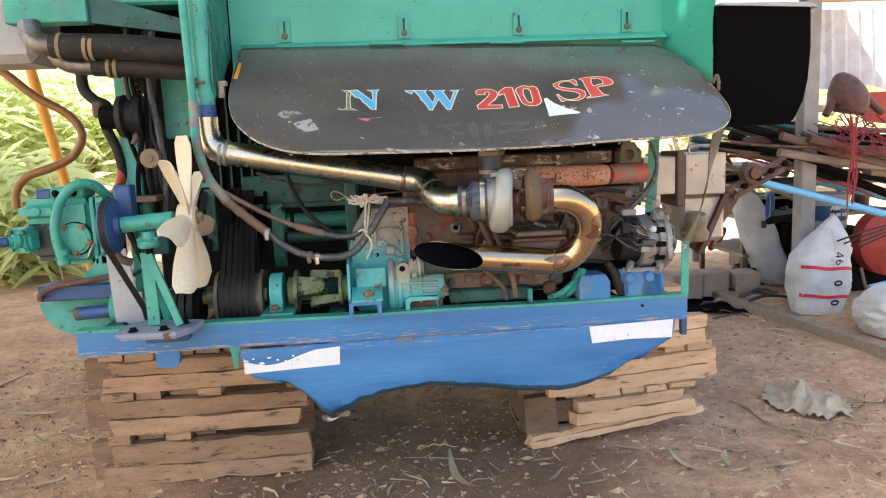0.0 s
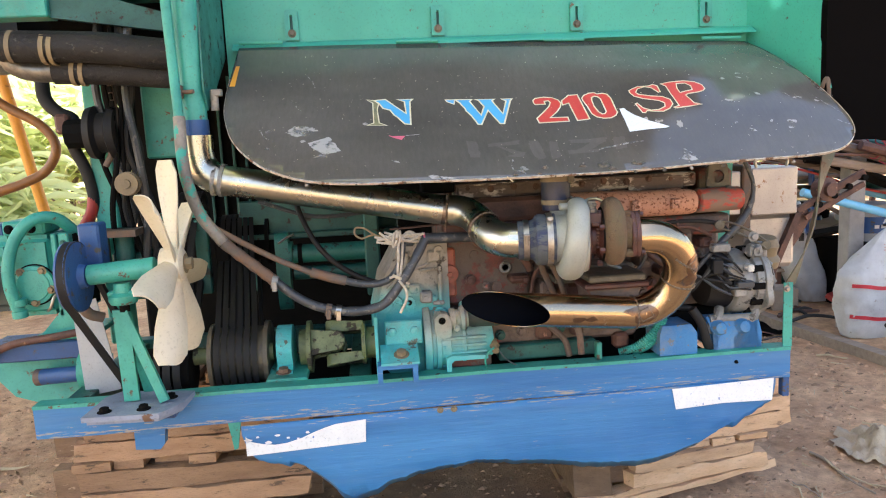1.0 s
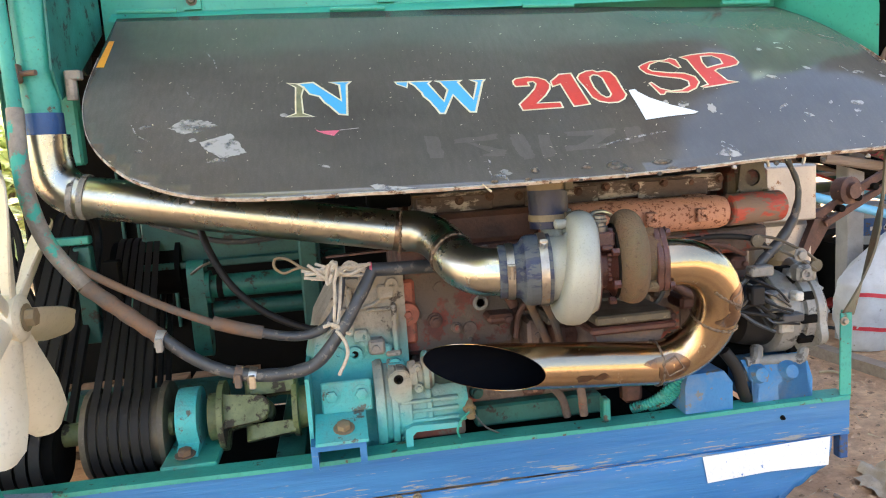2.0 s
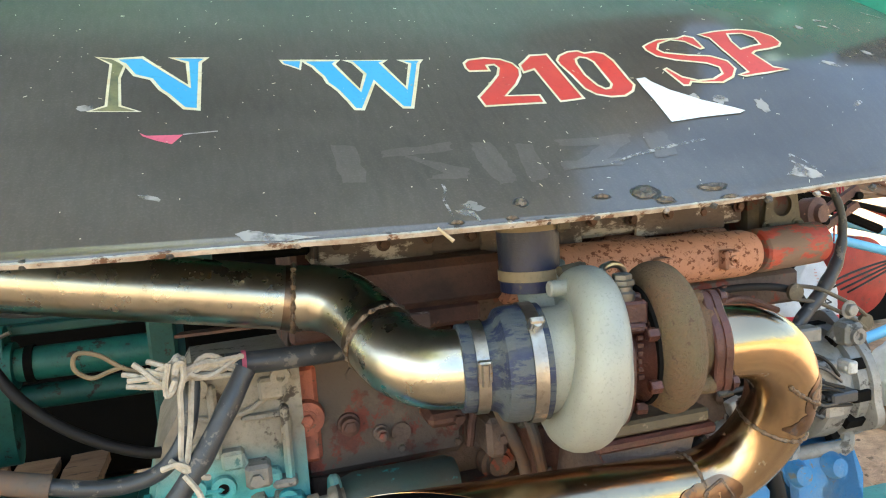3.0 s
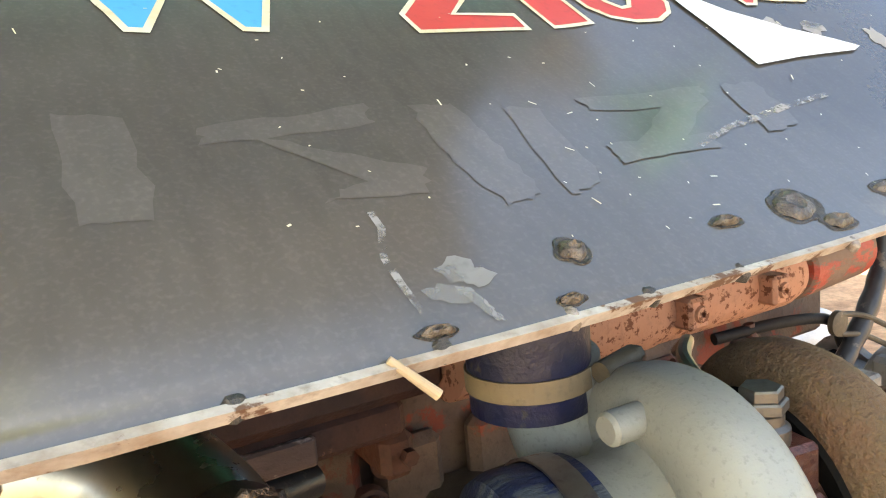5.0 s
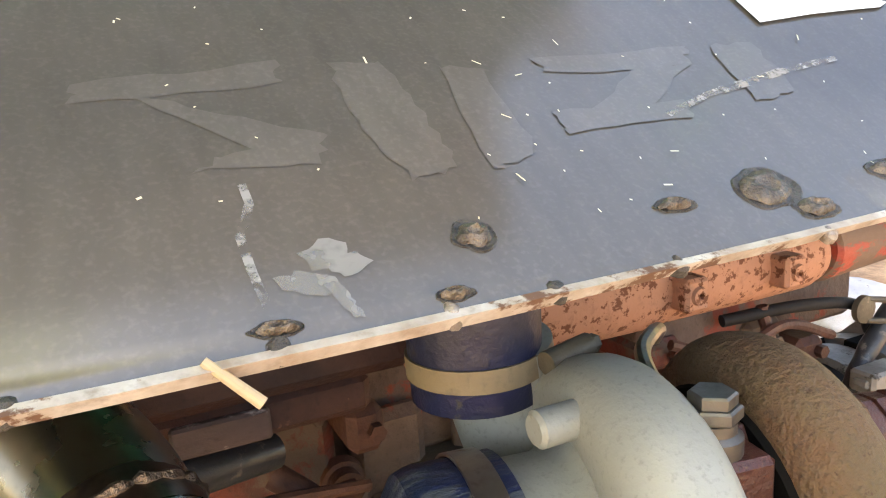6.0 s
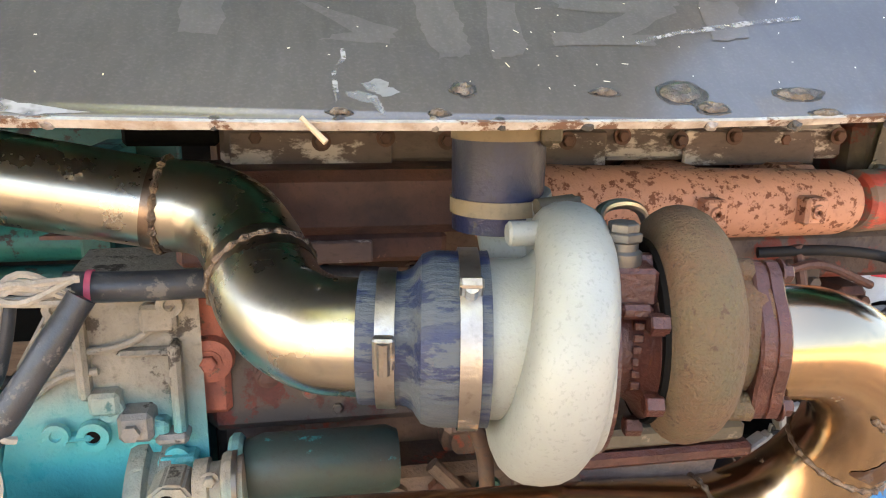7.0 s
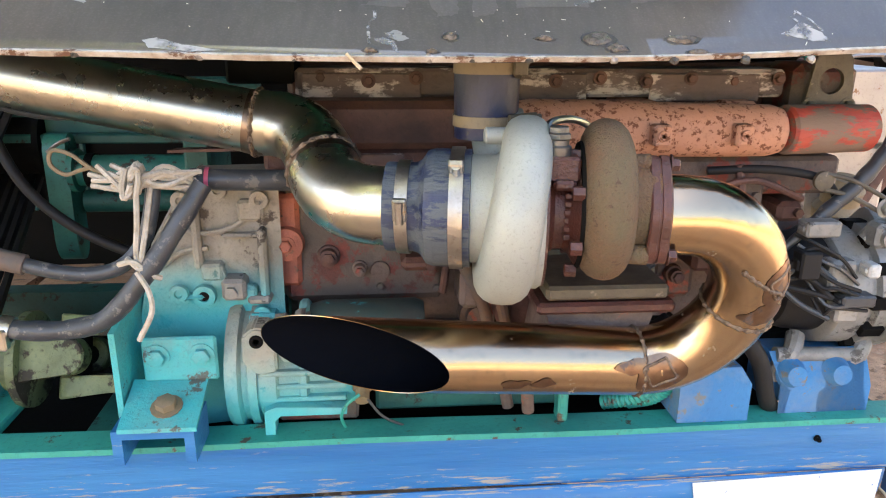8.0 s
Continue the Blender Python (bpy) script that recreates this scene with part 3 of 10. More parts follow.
# far greenery that closes the view
bm = B()
N = 90
lo, hi = [], []
for i in range(N):
    a = 2 * math.pi * i / N
    r = 34
    lo.append(bm.verts.new((r * math.cos(a), r * math.sin(a), G - 0.5)))
    hi.append(bm.verts.new((r * math.cos(a), r * math.sin(a), 4.5 + 2.2 * noise.noise(Vector((i * 0.5, 0, 0))) + 1.2 * noise.noise(Vector((i * 1.9, 4, 0))))))
for i in range(N):
    bm.faces.new((lo[i], lo[(i + 1) % N], hi[(i + 1) % N], hi[i]))
tagged(part("backdrop", bm, "foliage"), "distant line of green trees", "trees", kind="structure")


# ---- machine frame: channel, apron, stays ----
frame_thing = thing("chassis_rail", "blue and turquoise painted steel side frame", "machine frame", (0, 2.4, 0.69))
bm = B()
BY = 2.35
# channel section along x
sec = [(0, 0), (0, 0.085), (0.045, 0.085), (0.045, 0.079), (0.006, 0.079), (0.006, 0.006), (0.045, 0.006), (0.045, 0)]
rings(bm, [[(x, BY + a, 0.69 + b + 0.0015 * math.sin(x * 9)) for a, b in sec] for x in [-1.03 + 2.035 * i / 24 for i in range(25)]])
channel = part("channel", bm, "blue", frame_thing, "blue brush-painted steel channel")
bm = B()
rings(bm, [[(x, BY + a, 0.7755 + b + 0.0015 * math.sin(x * 9)) for a, b in ((-0.003, -0.006), (-0.003, 0.003), (0.047, 0.003), (0.047, -0.0005))] for x in [-1.03 + 2.035 * i / 24 for i in range(25)]])
part("flange", bm, "teal", frame_thing, "turquoise top flange")
# ragged sheet apron hanging under the channel
top = [(-0.515, 0.683), (-0.2, 0.688), (0.2, 0.69), (0.6, 0.692), (0.958, 0.695)]
low = [(0.955, 0.655), (0.948, 0.63), (0.915, 0.612), (0.874, 0.587), (0.80, 0.545), (0.732, 0.505), (0.66, 0.478), (0.572, 0.464), (0.48, 0.468), (0.374, 0.479), (0.25, 0.497), (0.103, 0.516), (-0.02, 0.50), (-0.10, 0.482), (-0.135, 0.47), (-0.17, 0.453), (-0.20, 0.442), (-0.235, 0.432), (-0.262, 0.447), (-0.29, 0.49), (-0.316, 0.512), (-0.36, 0.545), (-0.42, 0.572), (-0.475, 0.585), (-0.50, 0.61), (-0.51, 0.645)]
cols = 150
bm = B()


def edge_z(line, x):
    line = sorted(line)
    for (ax, az), (bx, bz) in zip(line, line[1:]):
        if ax <= x <= bx:
            return az + (bz - az) * (x - ax) / max(1e-6, bx - ax)
    return line[0][1] if x < line[0][0] else line[-1][1]


low_line = low + [(-0.515, 0.66), (0.958, 0.67)]
grid = []
for i in range(cols + 1):
    x = -0.515 + 1.473 * i / cols
    zt, zb = edge_z(top, x), edge_z(low_line, x) + 0.006 * noise.noise(Vector((x * 26, 3, 0))) + 0.004 * noise.noise(Vector((x * 80, 8, 0)))
    row = []
    for j in range(9):
        f = j / 8
        z = zt + (zb - zt) * f
        drop = max(0, 0.69 - z)
        y = BY - 0.006 - 0.05 * drop + (0.010 * noise.noise(Vector((x * 5, z * 8, 1))) + 0.004 * noise.noise(Vector((x * 17, z * 22, 6)))) * f + (0.25 * max(0, f - 0.86) if zb < 0.56 else 0)
        row.append(bm.verts.new((x, y, z)))
    grid.append(row)
for a, b in zip(grid, grid[1:]):
    for j in range(8):
        bm.faces.new((a[j], b[j], b[j + 1], a[j + 1]))
apron = part("apron", bm, "blue", frame_thing, "dented blue sheet-metal apron with a ragged lower edge")
sol = apron.modifiers.new("thick", "SOLIDIFY")
sol.thickness = 0.003


def sticker(name, outline, label, y=BY - 0.012, mt="white"):
    b = B()
    slab(b, outline, 0.001, lambda u, v, w: (u, y - w + 0.05 * (v - 0.66), v))
    return part(name, b, mt, frame_thing, label)


sticker("white_patch", [(0.655, 0.688), (0.95, 0.697), (0.944, 0.634), (0.80, 0.637), (0.664, 0.63)], "blank white sticker", BY - 0.014)
sticker("white_patch", [(-0.505, 0.655), (-0.49, 0.64), (-0.46, 0.632), (-0.43, 0.628), (-0.40, 0.63), (-0.36, 0.64), (-0.33, 0.652), (-0.30, 0.662), (-0.27, 0.67), (-0.19, 0.676), (-0.193, 0.615), (-0.30, 0.611), (-0.505, 0.603)], "torn white sticker", BY - 0.014)
rg = random.Random(2)
for k in range(7):  # shreds where the sticker tore away
    a, z, q = -0.50 + 0.026 * k, 0.645 + 0.010 * math.sin(k * 2.4), rg.uniform(0.003, 0.008)
    sticker("white_patch", [(a + q * math.cos(v) * rg.uniform(0.6, 1.7), z + q * 0.6 * math.sin(v) * rg.uniform(0.6, 1.3)) for v in (i * 0.7 for i in range(9))], "scrap of torn white sticker", BY - 0.014)
for x in (0.01, 0.047):
    bm = B()
    bolt(bm, (x, BY - 0.012, 0.684), (0, -1, 0), 0.006)
    part("rivet", bm, "band", frame_thing, "rusty rivet")
# torn lump at the apron's lowest corner
bm = B()
tube(bm, [(-0.262, 2.33, 0.44), (-0.235, 2.325, 0.428), (-0.20, 2.33, 0.438), (-0.17, 2.335, 0.447)], lambda t: 0.006 + 0.004 * math.sin(t * 9), 8)
part("torn_edge", bm, "flake", frame_thing, "torn pale edge of the apron")
# right end: upright angle, hanging tab, twisted strap, flat stay
bm = B()
rings(bm, [[(0.985 + a, BY + 0.004 + b, z) for a, b in ((0, 0), (0.026, 0), (0.026, 0.03), (0.022, 0.03), (0.022, 0.004), (0, 0.004))] for z in (0.778, 0.95, 0.962)])
part("upright", bm, "teal", frame_thing, "turquoise angle-iron upright")
bm = B()
box(bm, 0.988, 1.008, BY + 0.006, BY + 0.03, 0.632, 0.69, 0.002)
part("hanging_tab", bm, "blue_dark", frame_thing)
bm = B()
a, b = Vector((1.004, BY + 0.01, 0.955)), Vector((1.128, 2.36, 1.335))
loops = []
for i in range(15):
    t = i / 14
    p = a.lerp(b, t)
    p.x += 0.012 * math.sin(t * 5)
    ang = 0.15 + 1.1 * math.sin(t * 3.6)
    s = Vector((math.cos(ang), math.sin(ang), 0)) * 0.017
    q = Vector((-math.sin(ang), math.cos(ang), 0)) * 0.0022
    loops.append([p - s - q, p + s - q, p + s + q, p - s + q])
rings(bm, loops)
part("strap", bm, "strap", frame_thing, "twisted rusty green steel strap")
bm = B()
bar(bm, (1.088, 2.95, 0.78), (1.12, 2.95, 1.36), 0.045, 0.006)
part("stay", bm, "teal", frame_thing, "flat turquoise stay")
for x, y, z, r, mtl in ((0.992, BY + 0.003, 0.945, 0.0065, "steel"), (0.845, BY - 0.001, 0.748, 0.0036, "dark")):
    bm = B()
    bolt(bm, (x, y, z), (0, -1, 0), r)
    part("bolt", bm, mtl, frame_thing)
bm = B()
slab(bm, [(-0.790, 0.688), (-0.712, 0.688), (-0.716, 0.648), (-0.728, 0.634), (-0.790, 0.638)], 0.03, lambda u, v, w: (u, BY + 0.004 + w, v))
part("hanging_bracket", bm, "blue", frame_thing, "blue bracket under the rail")
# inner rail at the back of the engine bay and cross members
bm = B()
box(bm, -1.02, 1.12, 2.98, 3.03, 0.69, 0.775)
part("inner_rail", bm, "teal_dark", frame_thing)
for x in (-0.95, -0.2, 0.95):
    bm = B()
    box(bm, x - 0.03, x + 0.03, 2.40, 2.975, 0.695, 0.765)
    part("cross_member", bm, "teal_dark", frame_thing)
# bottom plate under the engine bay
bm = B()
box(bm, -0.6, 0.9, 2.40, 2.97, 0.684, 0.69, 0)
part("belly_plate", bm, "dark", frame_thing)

# ---- body of the machine behind ----
body = thing("harvester_hull", "sheet-metal harvester body, near-black for the bay's shade", "machine body", (0, 3.6, 0.6))
# near-black colour stands for the unlit depth behind the engine
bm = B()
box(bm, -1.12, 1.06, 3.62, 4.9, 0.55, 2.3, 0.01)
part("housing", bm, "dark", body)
# unseen box, coloured near-black so the hood reflects dark above the cowl
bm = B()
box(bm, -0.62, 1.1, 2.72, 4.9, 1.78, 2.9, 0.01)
part("upper_box", bm, "dark", body, "unseen upper body, near-black for the hood's reflection")
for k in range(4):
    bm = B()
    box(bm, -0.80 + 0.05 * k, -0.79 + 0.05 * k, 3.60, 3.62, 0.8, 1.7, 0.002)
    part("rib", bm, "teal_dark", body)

# ---- cowl over the engine ----
cowl = thing("engine_cowl", "turquoise sheet-metal cowl behind the open hood", "engine cowl", (0.3, 2.68, 1.66))
bm = B()
box(bm, -0.525, 1.07, 2.68, 2.684, 1.55, 2.06, 0)
part("back_panel", bm, "teal_clean", cowl)
bm = B()
rings(bm, [[(x, 2.684 + a, 1.70 + b) for a, b in ((0, 0), (-0.03, -0.004), (-0.06, -0.022), (-0.062, -0.026), (-0.03, -0.010), (0, -0.006))] for x in (-0.50, 0.3, 1.04)])
part("lower_flange", bm, "teal_clean", cowl)
for x in (-0.335, 0.087, 0.503, 0.905):
    bm = B()
    o = [(-0.019, 0), (0.019, 0), (0.019, 0.078), (0.012, 0.086), (-0.012, 0.086), (-0.019, 0.078)]
    i = [(-0.004, 0.022), (0.004, 0.022), (0.004, 0.066), (-0.004, 0.066)]
    for sx in (-1, 1):
        slab(bm, [(sx * 0.019, 0), (sx * 0.019, 0.08), (sx * 0.013, 0.086), (sx * 0.004, 0.086), (sx * 0.004, 0)], 0.011, lambda u, v, w: (x + u, 2.679 - w, 1.703 + v))
    slab(bm, [(-0.004, 0), (0.004, 0), (0.004, 0.03), (-0.004, 0.03)], 0.011, lambda u, v, w: (x + u, 2.679 - w, 1.703 + v))
    slab(bm, [(-0.004, 0.07), (0.004, 0.07), (0.004, 0.086), (-0.004, 0.086)], 0.011, lambda u, v, w: (x + u, 2.679 - w, 1.703 + v))
    br = part("bracket", bm, "teal", cowl, "slotted turquoise bracket")
    # dark teal backing paints the slot's shade
    bm = B()
    box(bm, x - 0.0035, x + 0.0035, 2.677, 2.679, 1.735, 1.771, 0)
    part("slot", bm, "teal_dark", br, "slot backing with the shade in its colour")
    bm = B()
    bolt(bm, (x, 2.668, 1.722), (0, -1, 0), 0.008)
    part("bolt", bm, "olive_steel", br)
# side wing to the right, with a hollow front edge
bm = B()
wing = [(0.0, 1.655), (0.0, 2.06), (1.0, 2.06), (0.98, 1.80), (0.93, 1.70), (0.93, 1.63), (1.0, 1.55), (1.06, 1.49), (1.02, 1.475)]
slab(bm, wing, 0.004, lambda u, v, w: (1.04 + 0.085 * u + w, 2.68 - 0.27 * u, v))
part("side_wing", bm, "teal_clean", cowl, "curved turquoise side wing")
bm = B()
slab(bm, [(0.0, 1.66), (0.0, 2.06), (0.32, 2.06), (0.30, 1.8), (0.33, 1.55), (0.30, 1.50), (0.25, 1.52)], 0.004, lambda u, v, w: (-0.53 - w, 2.68 - u, v))
part("side_plate", bm, "teal_mid", cowl)
bm = B()
tube(bm, [(1.115, 2.41, 1.49), (1.122, 2.40, 1.515), (1.128, 2.40, 1.50), (1.13, 2.40, 1.465)], 0.006, 8)
part("latch", bm, "hose_rust", cowl, "bent rusty wire hood latch")

# ---- hood flap ----
hood = thing("hood_flap", "scratched glossy black hood flap with old lettering", "hood", (0.3, 2.6, 1.66))
HN = Vector((0.0243, -0.742, 1)).normalized()


BOW = ((-0.5, 0.0), (0.1, -0.016), (0.38, -0.012), (0.75, 0.050), (0.95, 0.045), (1.12, 0.030))


def hood_bow(x, y):
    """How far the warped sheet stands off its plane: hollow on one half, bulged on the other."""
    h = BOW[0][1] if x < BOW[0][0] else BOW[-1][1]
    for (a, p), (b, q) in zip(BOW, BOW[1:]):
        if a <= x <= b:
            t = (x - a) / (b - a)
            h = p + (q - p) * t * t * (3 - 2 * t)
    return h * math.sin(math.pi * min(1, max(0, (y - 2.13) / 0.49)))


def on_hood(x, y, lift=0.0):
    return Vector((x, y, 1.309 + (y - 2.125) * 0.742 - 0.0243 * x + hood_bow(x, y))) + HN * lift


def drape(bm, step, lift=0.0):
    """Cuts a flat drawing into small pieces and lays it on the warped hood."""
    for axis in (0, 1):
        lo, hi = min(v.co[axis] for v in bm.verts), max(v.co[axis] for v in bm.verts)
        no = Vector((1, 0, 0)) if axis == 0 else Vector((0, 1, 0))
        for i in range(1, int((hi - lo) / step) + 1):
            bmesh.ops.bisect_plane(bm, geom=bm.verts[:] + bm.edges[:] + bm.faces[:], plane_co=no * (lo + step * i - step * 0.37), plane_no=no)
    for v in bm.verts:
        v.co = on_hood(v.co.x, v.co.y, v.co.z + lift)
    return bm


outline = [(-0.478, 2.607), (-0.2, 2.617), (0.2, 2.622), (0.6, 2.622), (0.995, 2.607), (1.02, 2.55), (1.047, 2.47), (1.066, 2.41), (1.082, 2.351), (1.095, 2.291), (1.096, 2.248), (1.078, 2.212), (1.036, 2.181), (0.97, 2.163), (0.83, 2.154), (0.68, 2.148), (0.532, 2.141), (0.36, 2.133), (0.189, 2.127), (0.06, 2.125), (-0.06, 2.124), (-0.16, 2.123), (-0.239, 2.128), (-0.30, 2.140), (-0.345, 2.158), (-0.385, 2.180), (-0.43, 2.222), (-0.46, 2.264), (-0.478, 2.31), (-0.489, 2.36), (-0.491, 2.42), (-0.487, 2.50)]
outline = outline[:5] + [(p.x, p.y) for p in spline([(x, y, 0) for x, y in outline[5:]], 4)]  # rounded corners
bm = B()
bm.faces.new([bm.verts.new((x, y, 0)) for x, y in outline])
drape(bm, 0.024)
panel = part("panel", bm, "hood", hood, "dusty gloss-black sheet", sharp=2.0)
sol = panel.modifiers.new("thick", "SOLIDIFY")
sol.thickness, sol.offset = 0.004, -1
bm = B()
front = [p for p in outline if p[1] < 2.5 and not (p[0] > 1.0 and p[1] > 2.42)]
rings(bm, [[on_hood(x, y, 0.0006 + 0.0007 * noise.noise(Vector((x * 40, y * 40, 0)))) + Vector((0, -0.002 - 0.0008 * noise.noise(Vector((x * 25, y * 25, 5))), 0)), on_hood(x, y, -0.0052) + Vector((0, -0.0012, 0.0012 * noise.noise(Vector((x * 60, y * 9, 2))))), on_hood(x, y, -0.0052) + Vector((0, 0.003, 0)), on_hood(x, y + 0.0018, 0.0006)] for x, y in front])
part("rim", bm, "hood_edge", hood, "bare folded rim")
# bumps and spot welds along the rim
for k, x in enumerate((-0.28, -0.17, -0.06, 0.045, 0.128, 0.194, 0.249, 0.288, 0.342, 0.423, 0.482, 0.5537, 0.62, 0.70, 0.79, 0.88)):
    bm = B()
    y = 2.1245 + max(0, x) * 0.024
    lathe(bm, on_hood(x, y + 0.0005, -0.0040), HN, [(0, 0.0044), (0.0034, 0.0040), (0.0048, 0.0024), (0.0052, 0.0006)], 12)
    for v in bm.verts:
        v.co += Vector((noise.noise(v.co * 240), 0, noise.noise(v.co * 240 + Vector((5, 0, 0))))) * 0.0014
    part("spot_weld", bm, "weld_tip" if k % 3 == 0 else "blister", hood, "lumpy spot weld on the rim")
# burnt blisters where something was welded underneath
for x, y, rx, ry, sd in ((0.4125, 2.1591, 0.0185, 0.0115, 1), (0.4289, 2.1464, 0.0125, 0.0060, 2), (0.4958, 2.1581, 0.0195, 0.0062, 3), (0.2702, 2.1563, 0.0085, 0.0062, 4), (0.3605, 2.1571, 0.0115, 0.0034, 5), (0.2517, 2.1358, 0.0075, 0.0026, 6), (0.1957, 2.1346, 0.0080, 0.0028, 7), (0.5076, 2.1431, 0.0120, 0.0036, 8)):
    for nm, mtl, lb, ring in (("weld_blister", "blister", "burnt ring round a weld", [(0.0001, 1.0), (0.0007, 0.94), (0.0003, 0.84), (0.0004, 0.60), (0.0004, 0.03)]), ("weld_lump", "weld_lump", "raised brown weld lump", [(0.0003, 0.74), (0.0016, 0.66), (0.0027, 0.52), (0.0032, 0.36), (0.0022, 0.22), (0.0016, 0.03)])):
        bm = B()
        lathe(bm, (0, 0, 0), (0, 0, 1), ring, 32)
        for v in bm.verts:
            k = 1 + 0.28 * noise.noise(Vector((v.co.x * 1.6, v.co.y * 1.6, sd * 3.7)))
            lump = (0.0018 if nm == "weld_lump" else 0.0003) * max(0, noise.noise(Vector((v.co.x * 3, v.co.y * 3, sd))))
            v.co = on_hood(x + v.co.x * rx * k, y + v.co.y * ry * k, v.co.z + lump)
        part(nm, bm, mtl, hood, lb)
# hinges
for x in (-0.42, 0.02, 0.45, 0.93):
    bm = B()
    cyl(bm, on_hood(x - 0.06, 2.625, 0.004), on_hood(x + 0.06, 2.625, 0.004), 0.005, n=10)
    box(bm, x - 0.06, x + 0.06, 2.63, 2.655, 1.678, 1.681, 0)
    for s in (-0.045, 0, 0.045):
        cyl(bm, (x + s, 2.642, 1.68), (x + s, 2.642, 1.684), 0.004, n=8)
    part("hinge", bm, "teal_clean", hood, "painted butt hinge")
# hinged clip on the left corner
bm = B()
cyl(bm, (-0.515, 2.39, 1.50), (-0.515, 2.39, 1.55), 0.010, n=10)
box(bm, -0.522, -0.495, 2.38, 2.40, 1.535, 1.552)
part("corner_clip", bm, "hose_worn", hood, "rusty corner clip")

# lettering: strokes with a pale border
def ribbon(bm, pts, w, lift, to):
    """A flat stroke of width w along pts, laid down by to()."""
    pts = [Vector((*p, 0)) for p in pts]
    row = []
    for i, p in enumerate(pts):
        d0 = (p - pts[i - 1]).normalized() if i else None
        d1 = (pts[i + 1] - p).normalized() if i < len(pts) - 1 else None
        d = ((d0 or d1) + (d1 or d0)).normalized()
        nrm = Vector((-d.y, d.x, 0))
        k = 1 / max(0.4, nrm.dot(Vector((-(d1 or d0).y, (d1 or d0).x, 0))))
        e = -d * w * 0.0
        row.append([bm.verts.new(to(*(p + nrm * s * w * k / 2 + e).xy, lift)) for s in (1, -1)])
    for a, b in zip(row, row[1:]):
        bm.faces.new((a[0], b[0], b[1], a[1]))


def arc(cx, cy, rx, ry, a, b, k=14):
    return [(cx + rx * math.cos(radians(a + (b - a) * i / k)), cy + ry * math.sin(radians(a + (b - a) * i / k))) for i in range(k + 1)]


GLYPH = {"0": [(0.26, arc(0.5, 0.5, 0.34, 0.38, 90, 450, 24))]}  # strokes: width, points in a unit cell


def edge_line(bm, pts, w):
    """A closed flat stroke of width w that follows an outline."""
    n = len(pts)
    row = []
    for i in range(n):
        p, a, b = Vector(pts[i]), Vector(pts[i - 1]), Vector(pts[(i + 1) % n])
        d0, d1 = (p - a).normalized(), (b - p).normalized()
        n0, n1 = Vector((-d0.y, d0.x)), Vector((-d1.y, d1.x))
        nrm = n0 + n1
        nrm = nrm.normalized() if nrm.length > 0.2 else n0
        k = min(1.8, 1 / max(0.3, nrm.dot(n0)))
        row.append([bm.verts.new((*(p + nrm * s * w * k / 2), 0)) for s in (1, -1)])
    for i in range(n):
        a, b = row[i], row[(i + 1) % n]
        bm.faces.new((a[0], b[0], b[1], a[1]))


def vinyl(ch, fill, outline, hole=(), label="", w=0.0040, border="letter_edge"):
    """A cut vinyl letter: coloured face with a pale outline of even width."""
    loops = [[Vector((x, y, 0)) for x, y in lp] for lp in (outline, hole) if lp]
    b = B()
    for lp in (outline, hole):
        if lp:
            edge_line(b, lp, w)
    ob = part("letter", drape(b, 0.012, 0.0010), border, hood, label or "letter %s, vinyl with a pale border" % ch, sharp=2)
    b = B()
    flat = [b.verts.new(p) for lp in loops for p in lp]
    for tri in geometry.tessellate_polygon(loops):
        b.faces.new([flat[i] for i in tri])
    part("fill", drape(b, 0.012, 0.0006), fill, ob, sharp=2)
    return ob


vinyl("N", "letter_blue", [(-0.1171, 2.4038), (-0.0864, 2.4085), (-0.0368, 2.3583), (-0.0376, 2.4015), (-0.0553, 2.409), (-0.0153, 2.4106), (-0.0233, 2.402), (-0.0288, 2.3192), (-0.0435, 2.321), (-0.0591, 2.3433), (-0.0677, 2.3526), (-0.0766, 2.3699), (-0.0942, 2.376), (-0.1049, 2.3954)])
vinyl("N", "worn_vinyl", [(-0.1348, 2.4059), (-0.1141, 2.404), (-0.1048, 2.3923), (-0.1094, 2.3705), (-0.1071, 2.3236), (-0.0878, 2.3149), (-0.1368, 2.3141), (-0.1205, 2.3233), (-0.1202, 2.3604), (-0.1194, 2.3946)], label="worn-through stem of the letter N", w=0.0028)
vinyl("W", "letter_blue", [(0.0968, 2.4079), (0.1399, 2.4074), (0.1331, 2.4008), (0.1545, 2.3499), (0.1674, 2.3806), (0.1568, 2.4033), (0.148, 2.4073), (0.2001, 2.4059), (0.1921, 2.4008), (0.2113, 2.3517), (0.2292, 2.3979), (0.2177, 2.4054), (0.2463, 2.4045), (0.2403, 2.3976), (0.2075, 2.3155), (0.1969, 2.3163), (0.1752, 2.3658), (0.1496, 2.3157), (0.1405, 2.3164), (0.1353, 2.3322), (0.1329, 2.3376), (0.1287, 2.3492), (0.1233, 2.3583), (0.1184, 2.3654), (0.1163, 2.3766), (0.1099, 2.3882), (0.1069, 2.3954), (0.0995, 2.4027)])
vinyl("W", "letter_blue", [(0.0698, 2.4079), (0.095, 2.4079), (0.0905, 2.3913), (0.081, 2.397), (0.0725, 2.4014)], label="torn flake of the letter W", w=0.0026)
